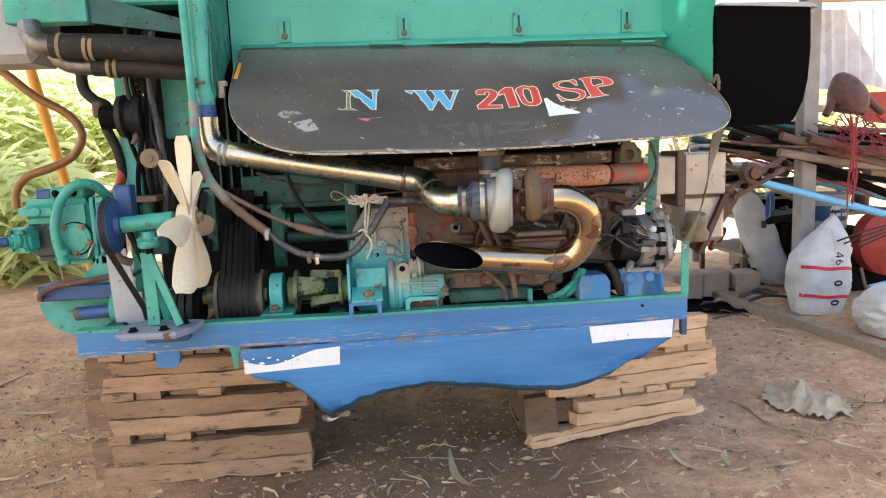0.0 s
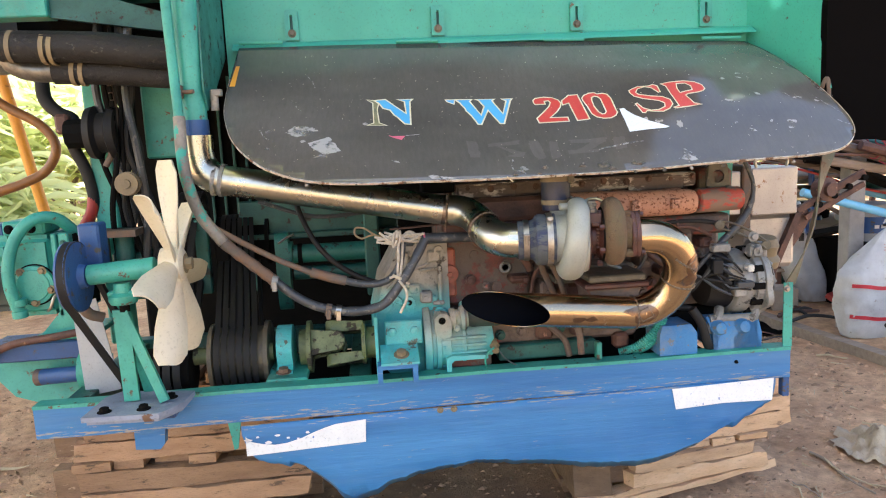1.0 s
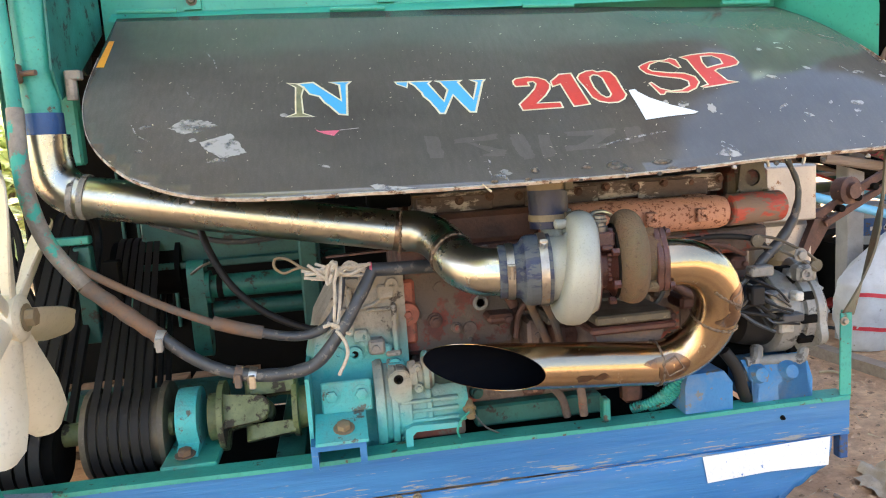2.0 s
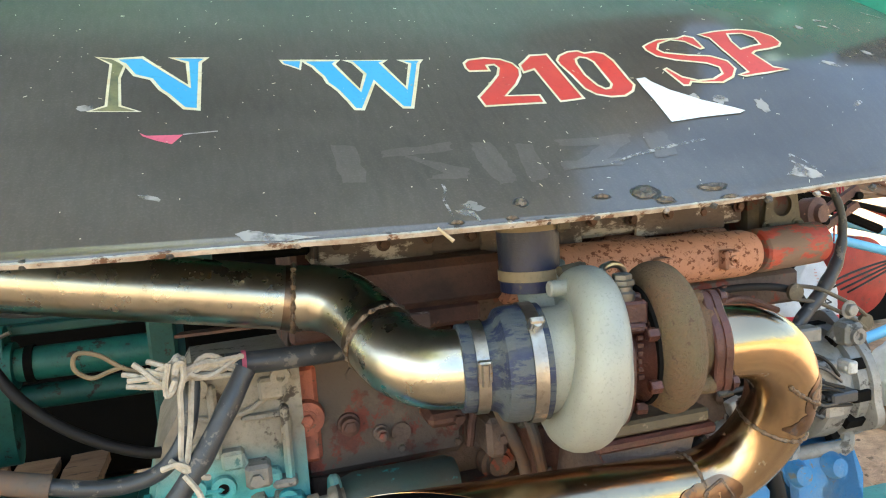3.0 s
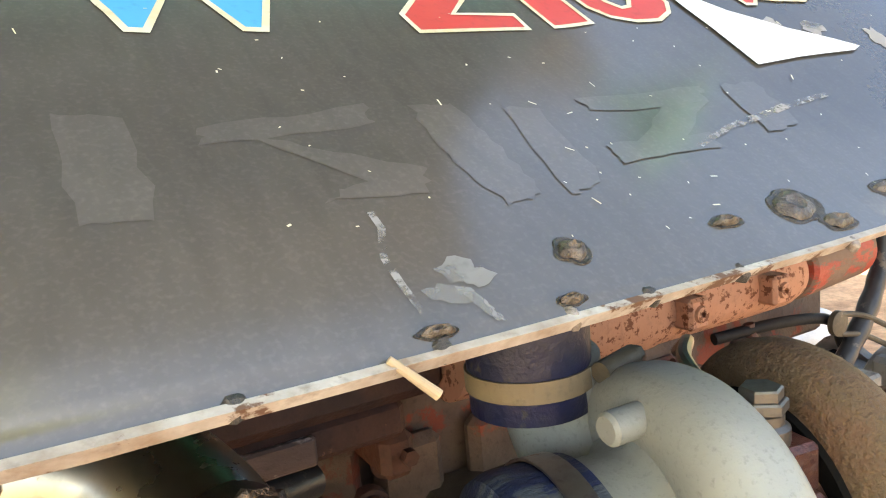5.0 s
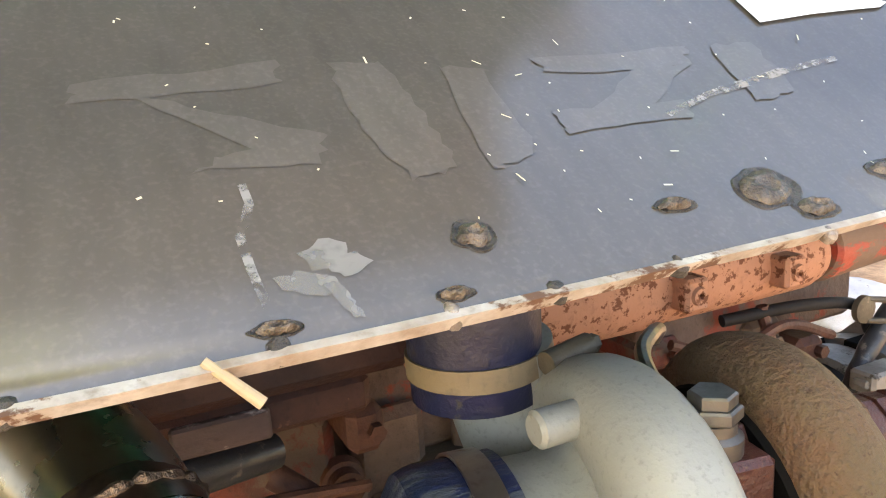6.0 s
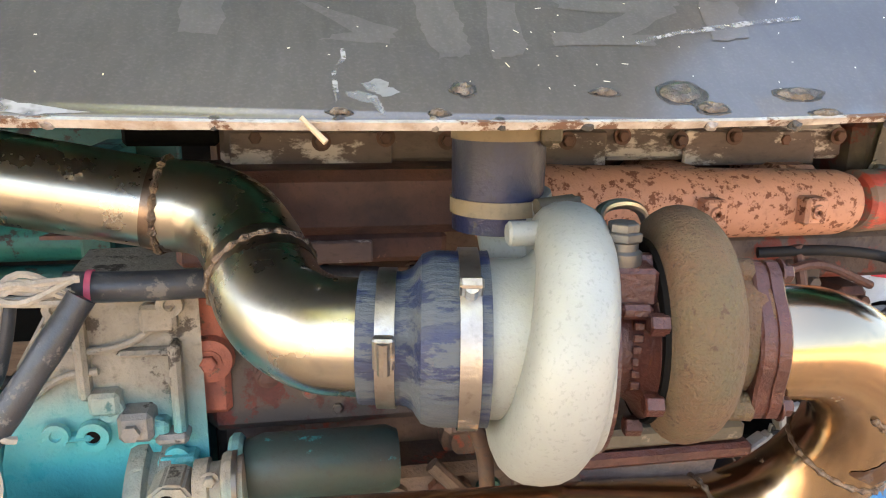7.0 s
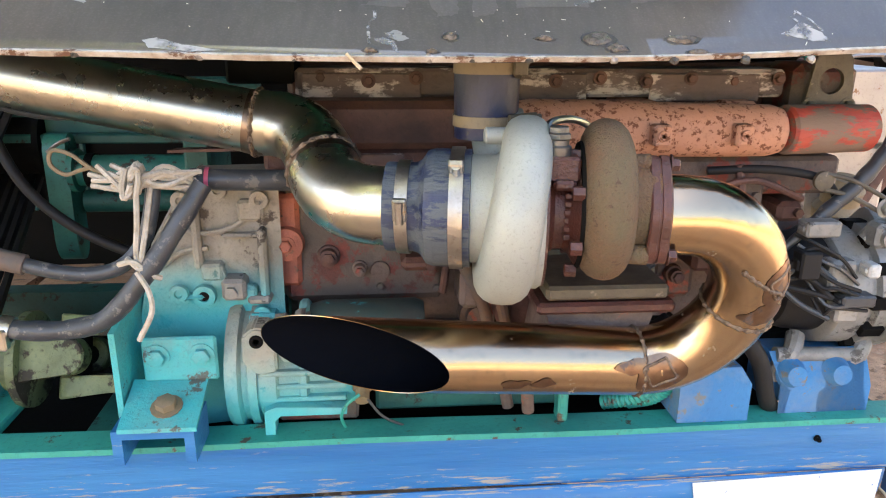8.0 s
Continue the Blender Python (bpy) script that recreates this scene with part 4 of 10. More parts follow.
vinyl("2", "letter_red", [(0.2998, 2.3867), (0.3008, 2.3962), (0.3085, 2.4028), (0.3321, 2.4063), (0.3541, 2.4031), (0.3673, 2.395), (0.3721, 2.3823), (0.367, 2.3688), (0.354, 2.3522), (0.3302, 2.3304), (0.3755, 2.3305), (0.3753, 2.3152), (0.2965, 2.3123), (0.2946, 2.3296), (0.3197, 2.3534), (0.337, 2.3715), (0.3444, 2.3856), (0.3409, 2.3924), (0.3296, 2.3908), (0.3297, 2.3802), (0.3023, 2.38)], w=0.0032)
vinyl("1", "letter_red", [(0.3762, 2.3911), (0.3919, 2.4038), (0.3994, 2.4104), (0.4244, 2.4095), (0.4295, 2.3182), (0.3971, 2.3167), (0.3928, 2.3818), (0.3748, 2.3754)], w=0.0032)
vinyl("0", "letter_red", [(0.4322, 2.3947), (0.4399, 2.4035), (0.455, 2.4083), (0.4688, 2.4067), (0.4756, 2.3993), (0.4896, 2.3979), (0.4998, 2.3901), (0.5042, 2.3737), (0.5035, 2.3342), (0.5043, 2.3228), (0.4965, 2.3136), (0.4828, 2.3089), (0.4645, 2.3125), (0.4494, 2.321), (0.4404, 2.3343), (0.4369, 2.3637), (0.4321, 2.3867)],
      [(0.4581, 2.3908), (0.4651, 2.394), (0.4734, 2.3894), (0.4783, 2.3795), (0.478, 2.3333), (0.4728, 2.3275), (0.4659, 2.3276), (0.4593, 2.337), (0.4541, 2.3596), (0.4552, 2.3833)], w=0.0032)
vinyl("S", "letter_red", [(0.5817, 2.3881), (0.6094, 2.3803), (0.6208, 2.3816), (0.6299, 2.3735), (0.6298, 2.3509), (0.6242, 2.3508), (0.6138, 2.3706), (0.5981, 2.3813), (0.579, 2.3801), (0.5705, 2.3705), (0.5751, 2.3612), (0.6019, 2.3456), (0.6281, 2.3346), (0.6436, 2.3206), (0.6448, 2.3061), (0.6325, 2.295), (0.6134, 2.2905), (0.5895, 2.2977), (0.5759, 2.3039), (0.5698, 2.2991), (0.5629, 2.3014), (0.556, 2.3338), (0.5607, 2.3348), (0.5698, 2.3148), (0.5858, 2.3023), (0.6053, 2.2987), (0.6231, 2.3035), (0.6261, 2.314), (0.6157, 2.3245), (0.5809, 2.3435), (0.562, 2.3592), (0.5561, 2.3742), (0.5567, 2.3828), (0.5658, 2.3856)], w=0.0028)
vinyl("P", "letter_red", [(0.6406, 2.3767), (0.6634, 2.3763), (0.7016, 2.3721), (0.7286, 2.3642), (0.7434, 2.3526), (0.7455, 2.339), (0.7371, 2.3322), (0.72, 2.3286), (0.6941, 2.3274), (0.6868, 2.324), (0.6981, 2.2977), (0.7162, 2.2915), (0.6829, 2.2904), (0.6488, 2.2918), (0.6425, 2.2957), (0.6577, 2.2971), (0.6518, 2.339), (0.6502, 2.3655)],
      [(0.6796, 2.3663), (0.7017, 2.3629), (0.7124, 2.3515), (0.711, 2.3383), (0.6946, 2.3369), (0.6763, 2.3347), (0.6747, 2.3511)], w=0.0028)


def decal(name, pts, mt, label, lift=0.0008):
    b = B()
    b.faces.new([b.verts.new((x, y, 0)) for x, y in pts])
    return part(name, drape(b, 0.015, lift), mt, hood, label, sharp=2)


decal("paper_scrap", [(0.5122, 2.3312), (0.5242, 2.3296), (0.5269, 2.3212), (0.5404, 2.3005), (0.5689, 2.2731), (0.6102, 2.2459), (0.601, 2.2439), (0.5498, 2.2502), (0.5109, 2.2531), (0.512, 2.2909), (0.5115, 2.3148)], "paper", "torn triangle of white sticker", 0.0016)
decal("tape_scrap", [(-0.0871, 2.2815), (-0.0807, 2.2772), (-0.0457, 2.2785), (-0.0566, 2.2641), (-0.0712, 2.2694), (-0.0843, 2.2764)], "pink", "scrap of pink tape")
bm = B()
ribbon(bm, [(-0.0457, 2.2785), (-0.0282, 2.281), (-0.0115, 2.2834)], 0.0016, 0.0012, on_hood)
part("tape_thread", bm, "scuff", hood, "pale thread trailing from the tape")

# ---- engine ----
eng = thing("diesel_engine", "greasy red and grey six-cylinder diesel engine", "engine", (0.4, 2.7, 0.75))
bm = B()
box(bm, 0.06, 0.88, 2.52, 2.95, 0.86, 1.17, 0.012)
cblock = part("cylinder_block", bm, "block", eng, "grease-brown cast block with worn red paint")
for x in (0.35, 0.45, 0.55, 0.66, 0.79):
    bm = B()
    box(bm, x - 0.035, x + 0.035, 2.495, 2.519, 0.92, 1.10, 0.009)
    part("water_jacket", bm, "block", cblock)
bm = B()
box(bm, 0.055, 0.30, 2.485, 2.53, 0.93, 1.13, 0.012)
lathe(bm, (0.225, 2.488, 1.035), (0, -1, 0), [(0, 0.022), (0.006, 0.022), (0.008, 0.018)], 18)
lathe(bm, (0.14, 2.488, 1.075), (0, -1, 0), [(0, 0.014), (0.008, 0.013)], 14)
for x, z in ((0.065, 1.12), (0.13, 1.12), (0.19, 1.12), (0.285, 1.115), (0.285, 0.95), (0.20, 0.955)):
    bolt(bm, (x, 2.488, z), (0, -1, 0), 0.006)
side_cover = part("side_cover", bm, "rust_red", eng, "worn red side cover")
bm = B()
lathe(bm, (0.225, 2.478, 1.035), (0, -1, 0), [(0, 0.017), (0.004, 0.016), (0.004, 0.010), (0.0, 0.009)], 18)
part("core_plug", bm, "alu_old", side_cover, "grey core plug")
# red elbow flange with its bolt
bm = B()
lathe(bm, (0.066, 2.475, 1.028), (0, -1, 0), [(0, 0.026), (0.012, 0.024), (0.014, 0.012)], 20)
box(bm, 0.05, 0.085, 2.475, 2.50, 0.96, 1.10, 0.006)
elbow = part("coolant_flange", bm, "orange_cast", eng, "faded red coolant flange")
bm = B()
bolt(bm, (0.066, 2.461, 1.028), (0, -1, 0), 0.009)
part("bolt", bm, "orange_cast", elbow)
# cylinder head and rocker cover
bm = B()
box(bm, 0.07, 0.88, 2.54, 2.93, 1.17, 1.28, 0.008)
part("cylinder_head", bm, "rust_brown", eng)
bm = B()
box(bm, 0.02, 0.90, 2.57, 2.90, 1.28, 1.40, 0.03)
part("rocker_cover", bm, "dark", eng, "dark rocker cover")
bm = B()
box(bm, 0.0, 0.09, 2.46, 2.56, 1.255, 1.29, 0.004)
part("end_plate", bm, "dark", eng)
# intake side plate with flaking paint and a row of bolts
bm = B()
box(bm, 0.09, 0.78, 2.462, 2.54, 1.237, 1.276, 0.005)
cover = part("intake_cover", bm, "flake", eng, "intake cover with flaking pale paint")
for x in (0.10, 0.33, 0.58):
    bm = B()
    box(bm, x, x + 0.16, 2.455, 2.461, 1.232, 1.27, 0.002)
    part("cover_pad", bm, "flake", cover)
for k in range(11):
    bm = B()
    bolt(bm, (0.125 + 0.064 * k, 2.454 if k % 3 else 2.46, 1.264 - 0.004 * (k % 2)), (0, -1, 0), 0.0065, 0.005)
    part("cover_bolt", bm, "rust_brown", cover)
# exhaust manifold: salmon log with lugs
bm = B()
lathe(bm, (0.34, 2.405, 1.203), (1, 0, -0.012), [(0, 0.036), (0.05, 0.037), (0.06, 0.039), (0.20, 0.039), (0.21, 0.037), (0.34, 0.036), (0.39, 0.035), (0.405, 0.031), (0.412, 0.02)], 28)
log = part("exhaust_manifold", bm, "manifold", eng, "salmon-painted exhaust manifold with rust spots")
for x in (0.42, 0.56, 0.70):
    bm = B()
    box(bm, x - 0.03, x + 0.03, 2.42, 2.52, 1.165, 1.235, 0.010)
    part("manifold_port", bm, "manifold", log)
for x in (0.565, 0.675):
    bm = B()
    box(bm, x - 0.012, x + 0.012, 2.352, 2.385, 1.185, 1.213, 0.003)
    lathe(bm, (x, 2.352, 1.199), (0, -1, 0), [(0, 0.008), (0.003, 0.007), (0.003, 0.003), (0, 0.002)], 12)
    part("manifold_lug", bm, "manifold", log)
bm = B()
box(bm, 0.05, 0.345, 2.40, 2.50, 1.175, 1.238, 0.010)
box(bm, 0.05, 0.31, 2.41, 2.50, 1.145, 1.176, 0.006)
part("rear_manifold", bm, "rust_brown", eng, "dark rusty rear manifold")
bm = B()
box(bm, 0.17, 0.235, 2.402, 2.41, 1.148, 1.170, 0.002)
part("pale_patch", bm, "flake", eng)
# red front water outlet
bm = B()
cyl(bm, (0.752, 2.405, 1.199), (0.885, 2.42, 1.199), 0.034, 0.033, 24, 0.004)
outlet = part("water_outlet", bm, "red_chipped", eng, "chipped red water outlet")
bm = B()
box(bm, 0.79, 0.885, 2.452, 2.55, 1.16, 1.285, 0.012)
part("outlet_body", bm, "rust_red", outlet, "dark greasy outlet body")
bm = B()
bracket = [(-0.037, -0.038), (0.037, -0.038), (0.024, 0.045), (-0.018, 0.045)]
n = 20
ring = [(0.018 * math.cos(2 * math.pi * i / n), 0.018 * math.sin(2 * math.pi * i / n)) for i in range(n)]
sq = []
for i in range(n):
    c, s = math.cos(2 * math.pi * i / n), math.sin(2 * math.pi * i / n)
    k = 1 / max(abs(c), abs(s))
    sq.append((c * k * (0.031 - 0.006 * s * k), s * k * 0.042))
for w in (2.432, 2.440):
    a = [bm.verts.new((0.83 + u, w, 1.262 + v)) for u, v in ring]
    b = [bm.verts.new((0.83 + u, w, 1.262 + v)) for u, v in sq]
    for i in range(n):
        bm.faces.new((a[i], a[(i + 1) % n], b[(i + 1) % n], b[i]))
bmesh.ops.bridge_loops(bm, edges=[e for e in bm.edges if len(e.link_faces) == 1])
bolt(bm, (0.802, 2.432, 1.228), (0, -1, 0), 0.008), bolt(bm, (0.858, 2.432, 1.228), (0, -1, 0), 0.008)
part("lifting_eye", bm, "olive_steel", eng, "steel lifting eye plate")
# lower block details behind the exhaust
bm = B()
box(bm, 0.36, 0.56, 2.36, 2.52, 1.02, 1.045, 0.005)
box(bm, 0.34, 0.58, 2.37, 2.52, 0.998, 1.017, 0.004)
part("turbo_pedestal", bm, "olive_steel", eng, "olive turbo pedestal flange")
bm = B()
box(bm, 0.37, 0.55, 2.39, 2.52, 0.90, 0.998, 0.014)
part("pedestal_casting", bm, "rust_brown", eng)
bm = B()
lathe(bm, (0.10, 2.43, 0.918), (1, 0, 0), [(0, 0.030), (0.02, 0.036), (0.150, 0.036), (0.162, 0.031), (0.164, 0.01)], 28)
part("oil_filter", bm, "dark_green", eng, "dark green oil filter canister")
bm = B()
cyl(bm, (0.085, 2.43, 0.918), (0.10, 2.43, 0.918), 0.038, n=24, bev=0.004)
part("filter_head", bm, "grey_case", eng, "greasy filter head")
for i, (x, z, r) in enumerate(((0.20, 0.98, 0.016), (0.35, 0.90, 0.02), (0.61, 1.07, 0.014), (0.70, 1.04, 0.018), (0.82, 1.10, 0.012), (0.63, 0.93, 0.012))):
    bm = B()
    lathe(bm, (x, 2.51, z), (0, -1, 0), [(0, r * 1.5), (0.02, r * 1.4), (0.02, r), (0.03, r * 0.9)], 16)
    part("boss", bm, "block", cblock)
for x, z in ((0.18, 1.09), (0.32, 1.09), (0.61, 0.97), (0.72, 0.97), (0.72, 1.12), (0.84, 1.12), (0.60, 1.13)):
    bm = B()
    bolt(bm, (x, 2.488, z), (0, -1, 0), 0.009, 0.008)
    part("block_bolt", bm, "rust_brown", cblock)
bm = B()
box(bm, 0.58, 0.87, 2.44, 2.52, 1.10, 1.155, 0.006)
part("tappet_cover", bm, "block", eng)
# raised cast bars where the maker's mark stands
for k in range(5):
    bm = B()
    box(bm, 0.575 + 0.018 * k, 0.586 + 0.018 * k, 2.484, 2.489, 0.945, 0.962, 0.001)
    part("cast_mark", bm, "block", cblock)
# bell housing and gearbox end
bm = B()
rings(bm, [[(x + c, y, z) for x, z in ((-0.075, 1.115), (0.055, 1.118), (0.055, 0.76), (-0.11, 0.745), (-0.15, 0.80), (-0.15, 0.93), (-0.125, 1.03))] for y, c in ((2.62, -0.01), (2.475, 0.0), (2.455, 0.006))])
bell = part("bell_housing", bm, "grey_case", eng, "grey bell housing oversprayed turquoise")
for k, (x, z) in enumerate(((-0.07, 1.10), (-0.02, 1.115), (0.035, 1.10), (-0.085, 0.965), (-0.03, 0.99), (0.03, 0.93), (0.01, 0.965))):
    bm = B()
    lathe(bm, (x, 2.445, z), (0, -1, 0), [(0, 0.014), (0.006, 0.013), (0.006, 0.006), (0.002, 0.005)], 14)
    part("housing_boss", bm, "grey_case", bell)
for x, y0, w, z0, z1 in ((-0.10, 2.44, 0.05, 0.955, 0.962), (-0.02, 2.44, 0.06, 1.045, 1.052), (-0.05, 2.435, 0.03, 0.985, 1.01), (0.005, 2.44, 0.035, 1.07, 1.10), (0.012, 2.43, 0.04, 0.90, 0.935), (-0.06, 2.44, 0.012, 1.0, 1.10), (0.03, 2.435, 0.012, 0.95, 1.06), (-0.005, 2.435, 0.03, 0.955, 0.975)):
    bm = B()
    box(bm, x, x + w, y0, 2.47, z0, z1, 0.004)
    part("housing_pad", bm, "grey_case", bell)
# ribs, holes and small brackets on the housing face
bm = B()
lathe(bm, (-0.051, 2.452, 0.959), (0, -1, 0), [(0, 0.017), (0.009, 0.016), (0.0095, 0.008), (0.001, 0.006)], 18)
part("open_boss", bm, "grey_case", bell)
bm = B()
cyl(bm, (-0.051, 2.4515, 0.959), (-0.051, 2.4445, 0.959), 0.0068, n=12)
part("plug_hole", bm, "dark", bell)
bm = B()
box(bm, -0.022, 0.012, 2.425, 2.46, 0.958, 0.990, 0.005)
cyl(bm, (-0.008, 2.424, 0.972), (-0.008, 2.418, 0.972), 0.009, n=6)
box(bm, 0.012, 0.045, 2.43, 2.46, 0.950, 0.962, 0.004)
part("sensor_bracket", bm, "alu_old", eng, "greasy grey sensor bracket")
bm = B()
tube(bm, [(-0.085, 2.452, 1.06), (-0.05, 2.449, 1.052), (-0.01, 2.449, 1.058), (0.02, 2.452, 1.075), (0.04, 2.455, 1.078)], 0.004, 8)
tube(bm, [(-0.11, 2.452, 1.0), (-0.075, 2.449, 1.025), (-0.04, 2.449, 1.03)], 0.004, 8)
part("casting_rib", bm, "grey_case", bell)
for z in (0.797, 0.823, 0.850):
    bm = B()
    box(bm, 0.050, 0.125, 2.405, 2.44, z, z + 0.010, 0.003)
    part("cooling_fin", bm, "cyan", eng)
bm = B()
lathe(bm, (-0.018, 2.47, 0.845), (1, 0, 0), [(0, 0.05), (0, 0.094), (0.008, 0.098), (0.018, 0.098), (0.022, 0.088), (0.030, 0.088), (0.032, 0.096), (0.044, 0.096), (0.048, 0.06)], 48)
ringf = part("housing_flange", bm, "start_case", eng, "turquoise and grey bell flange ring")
for k in range(6):
    a = radians(150 + 28 * k)
    bm = B()
    bolt(bm, (0.030, 2.47 + 0.082 * math.cos(a), 0.845 + 0.082 * math.sin(a)), (1, 0, 0), 0.008, 0.008)
    part("flange_bolt", bm, "start_case", ringf)
# clutter on the block's flank
for x, z, w, h, mtl in ((0.60, 1.115, 0.05, 0.03, "rust_red"), (0.655, 1.085, 0.06, 0.022, "rust_brown"), (0.73, 1.10, 0.05, 0.05, "rust_red"), (0.80, 1.075, 0.04, 0.03, "rust_brown"), (0.62, 1.04, 0.035, 0.05, "block"), (0.70, 1.0, 0.08, 0.03, "rust_brown"), (0.26, 1.005, 0.06, 0.02, "rust_brown"), (0.33, 0.965, 0.03, 0.06, "block"), (0.31, 1.12, 0.03, 0.04, "rust_brown")):
    bm = B()
    box(bm, x - w / 2, x + w / 2, 2.43, 2.51, z - h / 2, z + h / 2, 0.007)
    cyl(bm, (x + w * 0.2, 2.43, z), (x + w * 0.2, 2.422, z), 0.007, n=6)
    part("casting_lug", bm, mtl, cblock)
for pts, r in (([(0.34, 2.36, 1.10), (0.33, 2.40, 1.06), (0.30, 2.43, 1.02), (0.29, 2.44, 0.96)], 0.006), ([(0.58, 2.40, 1.14), (0.64, 2.39, 1.12), (0.72, 2.40, 1.13), (0.80, 2.41, 1.10)], 0.005), ([(0.70, 2.41, 1.15), (0.71, 2.40, 1.08), (0.70, 2.40, 1.0)], 0.006), ([(0.13, 2.44, 1.12), (0.17, 2.43, 1.09), (0.24, 2.43, 1.085), (0.31, 2.44, 1.07)], 0.005)):
    bm = B()
    tube(bm, pts, r, 8)
    part("oil_line", bm, "rust_brown", eng)
# starter motor drum and sump castings, turquoise
bm = B()
lathe(bm, (0.022, 2.44, 0.842), (1, 0, 0), [(0, 0.04), (0.001, 0.060), (0.010, 0.064), (0.030, 0.064), (0.034, 0.058), (0.060, 0.056), (0.064, 0.060), (0.072, 0.060), (0.076, 0.052), (0.140, 0.050), (0.150, 0.044), (0.152, 0.02)], 40)
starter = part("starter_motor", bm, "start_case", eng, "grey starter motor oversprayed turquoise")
for z in (0.822, 0.842, 0.862):
    bm = B()
    box(bm, 0.030, 0.150, 2.378, 2.395, z, z + 0.007, 0.002)
    part("casting_rib", bm, "start_case", starter)
bm = B()
slab(bm, [(0.010, 0.885), (0.010, 0.925), (0.026, 0.938), (0.046, 0.936), (0.056, 0.920), (0.056, 0.872), (0.030, 0.866)], 0.045, lambda u, v, w: (u, 2.375 + w, v))
bmesh.ops.bevel(bm, geom=bm.edges[:], offset=0.003, segments=2, affect="EDGES")
lug = part("nose_lug", bm, "start_case", starter, "cast lug with a recessed screw")
bm = B()
lathe(bm, (0.030, 2.376, 0.918), (0, -1, 0), [(0, 0.010), (0.004, 0.009), (0.004, 0.005), (0.001, 0.004)], 16)
part("screw", bm, "dark", lug)
bm = B()
lathe(bm, (0.052, 2.405, 0.916), (1, 0, 0.04), [(0, 0.020), (0.002, 0.028), (0.016, 0.029), (0.018, 0.024), (0.028, 0.024), (0.030, 0.031), (0.036, 0.034), (0.041, 0.034), (0.044, 0.030), (0.050, 0.029), (0.052, 0.012)], 32)
solenoid = part("solenoid", bm, "start_case", eng, "greasy starter solenoid")
bm = B()
lathe(bm, (0.092, 2.405, 0.9175), (1, 0, 0.04), [(0, 0.030), (0, 0.0345), (0.005, 0.0345), (0.005, 0.030)], 32, cap=False)
part("end_band", bm, "union", solenoid, "bright end band")
for z, y in ((0.894, 2.379), (0.934, 2.388)):
    bm = B()
    bolt(bm, (0.070, y, z), (0, -1, 0), 0.006, 0.005)
    part("bolt", bm, "start_case", solenoid)
bm = B()
slab(bm, [(0.036, 0.776), (0.036, 0.815), (0.052, 0.822), (0.150, 0.818), (0.150, 0.808), (0.058, 0.808), (0.050, 0.800), (0.050, 0.776)], 0.03, lambda u, v, w: (u, 2.365 + w, v))
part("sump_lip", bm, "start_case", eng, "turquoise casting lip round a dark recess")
bm = B()
box(bm, 0.050, 0.165, 2.405, 2.44, 0.776, 0.812, 0.004)
part("recess_face", bm, "rust_red", eng, "dark red face in the recess")
bm = B()
box(bm, 0.17, 0.60, 2.455, 2.9, 0.815, 0.885, 0.010)
sump = part("sump", bm, "block", eng, "greasy brown oil sump")
bm = B()
box(bm, 0.19, 0.47, 2.425, 2.52, 0.777, 0.822, 0.005)
part("sump_ledge", bm, "teal_dark", sump, "dark turquoise lower ledge")
for k, x in enumerate((0.20, 0.262, 0.335, 0.372, 0.445, 0.50, 0.56)):
    bm = B()
    lathe(bm, (x, 2.457, 0.846 + 0.008 * (k % 2)), (0, -1, 0), [(0, 0.016), (0.010, 0.014), (0.012, 0.0095), (0.020, 0.0095), (0.021, 0.006)], 14)
    part("bolt_boss", bm, "teal_dark" if k % 3 == 0 else "block", sump)
bm = B()
box(bm, 0.455, 0.470, 2.372, 2.40, 0.777, 0.826, 0.003)
part("stop_lug", bm, "teal", sump, "small turquoise stop lug")
for x, w, z0, z1 in ((0.30, 0.05, 0.828, 0.872), (0.40, 0.035, 0.832, 0.88), (0.525, 0.045, 0.785, 0.83)):
    bm = B()
    box(bm, x, x + w, 2.435, 2.47, z0, z1, 0.008)
    part("casting_lug", bm, "rust_brown", sump)
bm = B()
box(bm, 0.60, 0.86, 2.47, 2.9, 0.78, 0.88, 0.012)
part("front_sump", bm, "dark", eng)
bm = B()
tube(bm, [(0.30, 2.43, 0.905), (0.33, 2.425, 0.875), (0.375, 2.42, 0.83), (0.39, 2.42, 0.78)], 0.009, 10)
part("drain_pipe", bm, "block", eng)
bm = B()
tube(bm, [(0.30, 2.30, 1.10), (0.33, 2.34, 1.05), (0.355, 2.36, 1.0), (0.375, 2.38, 0.93)], 0.008, 10)
part("oil_drain_hose", bm, "hose_rust", eng, "brown oil drain hose")
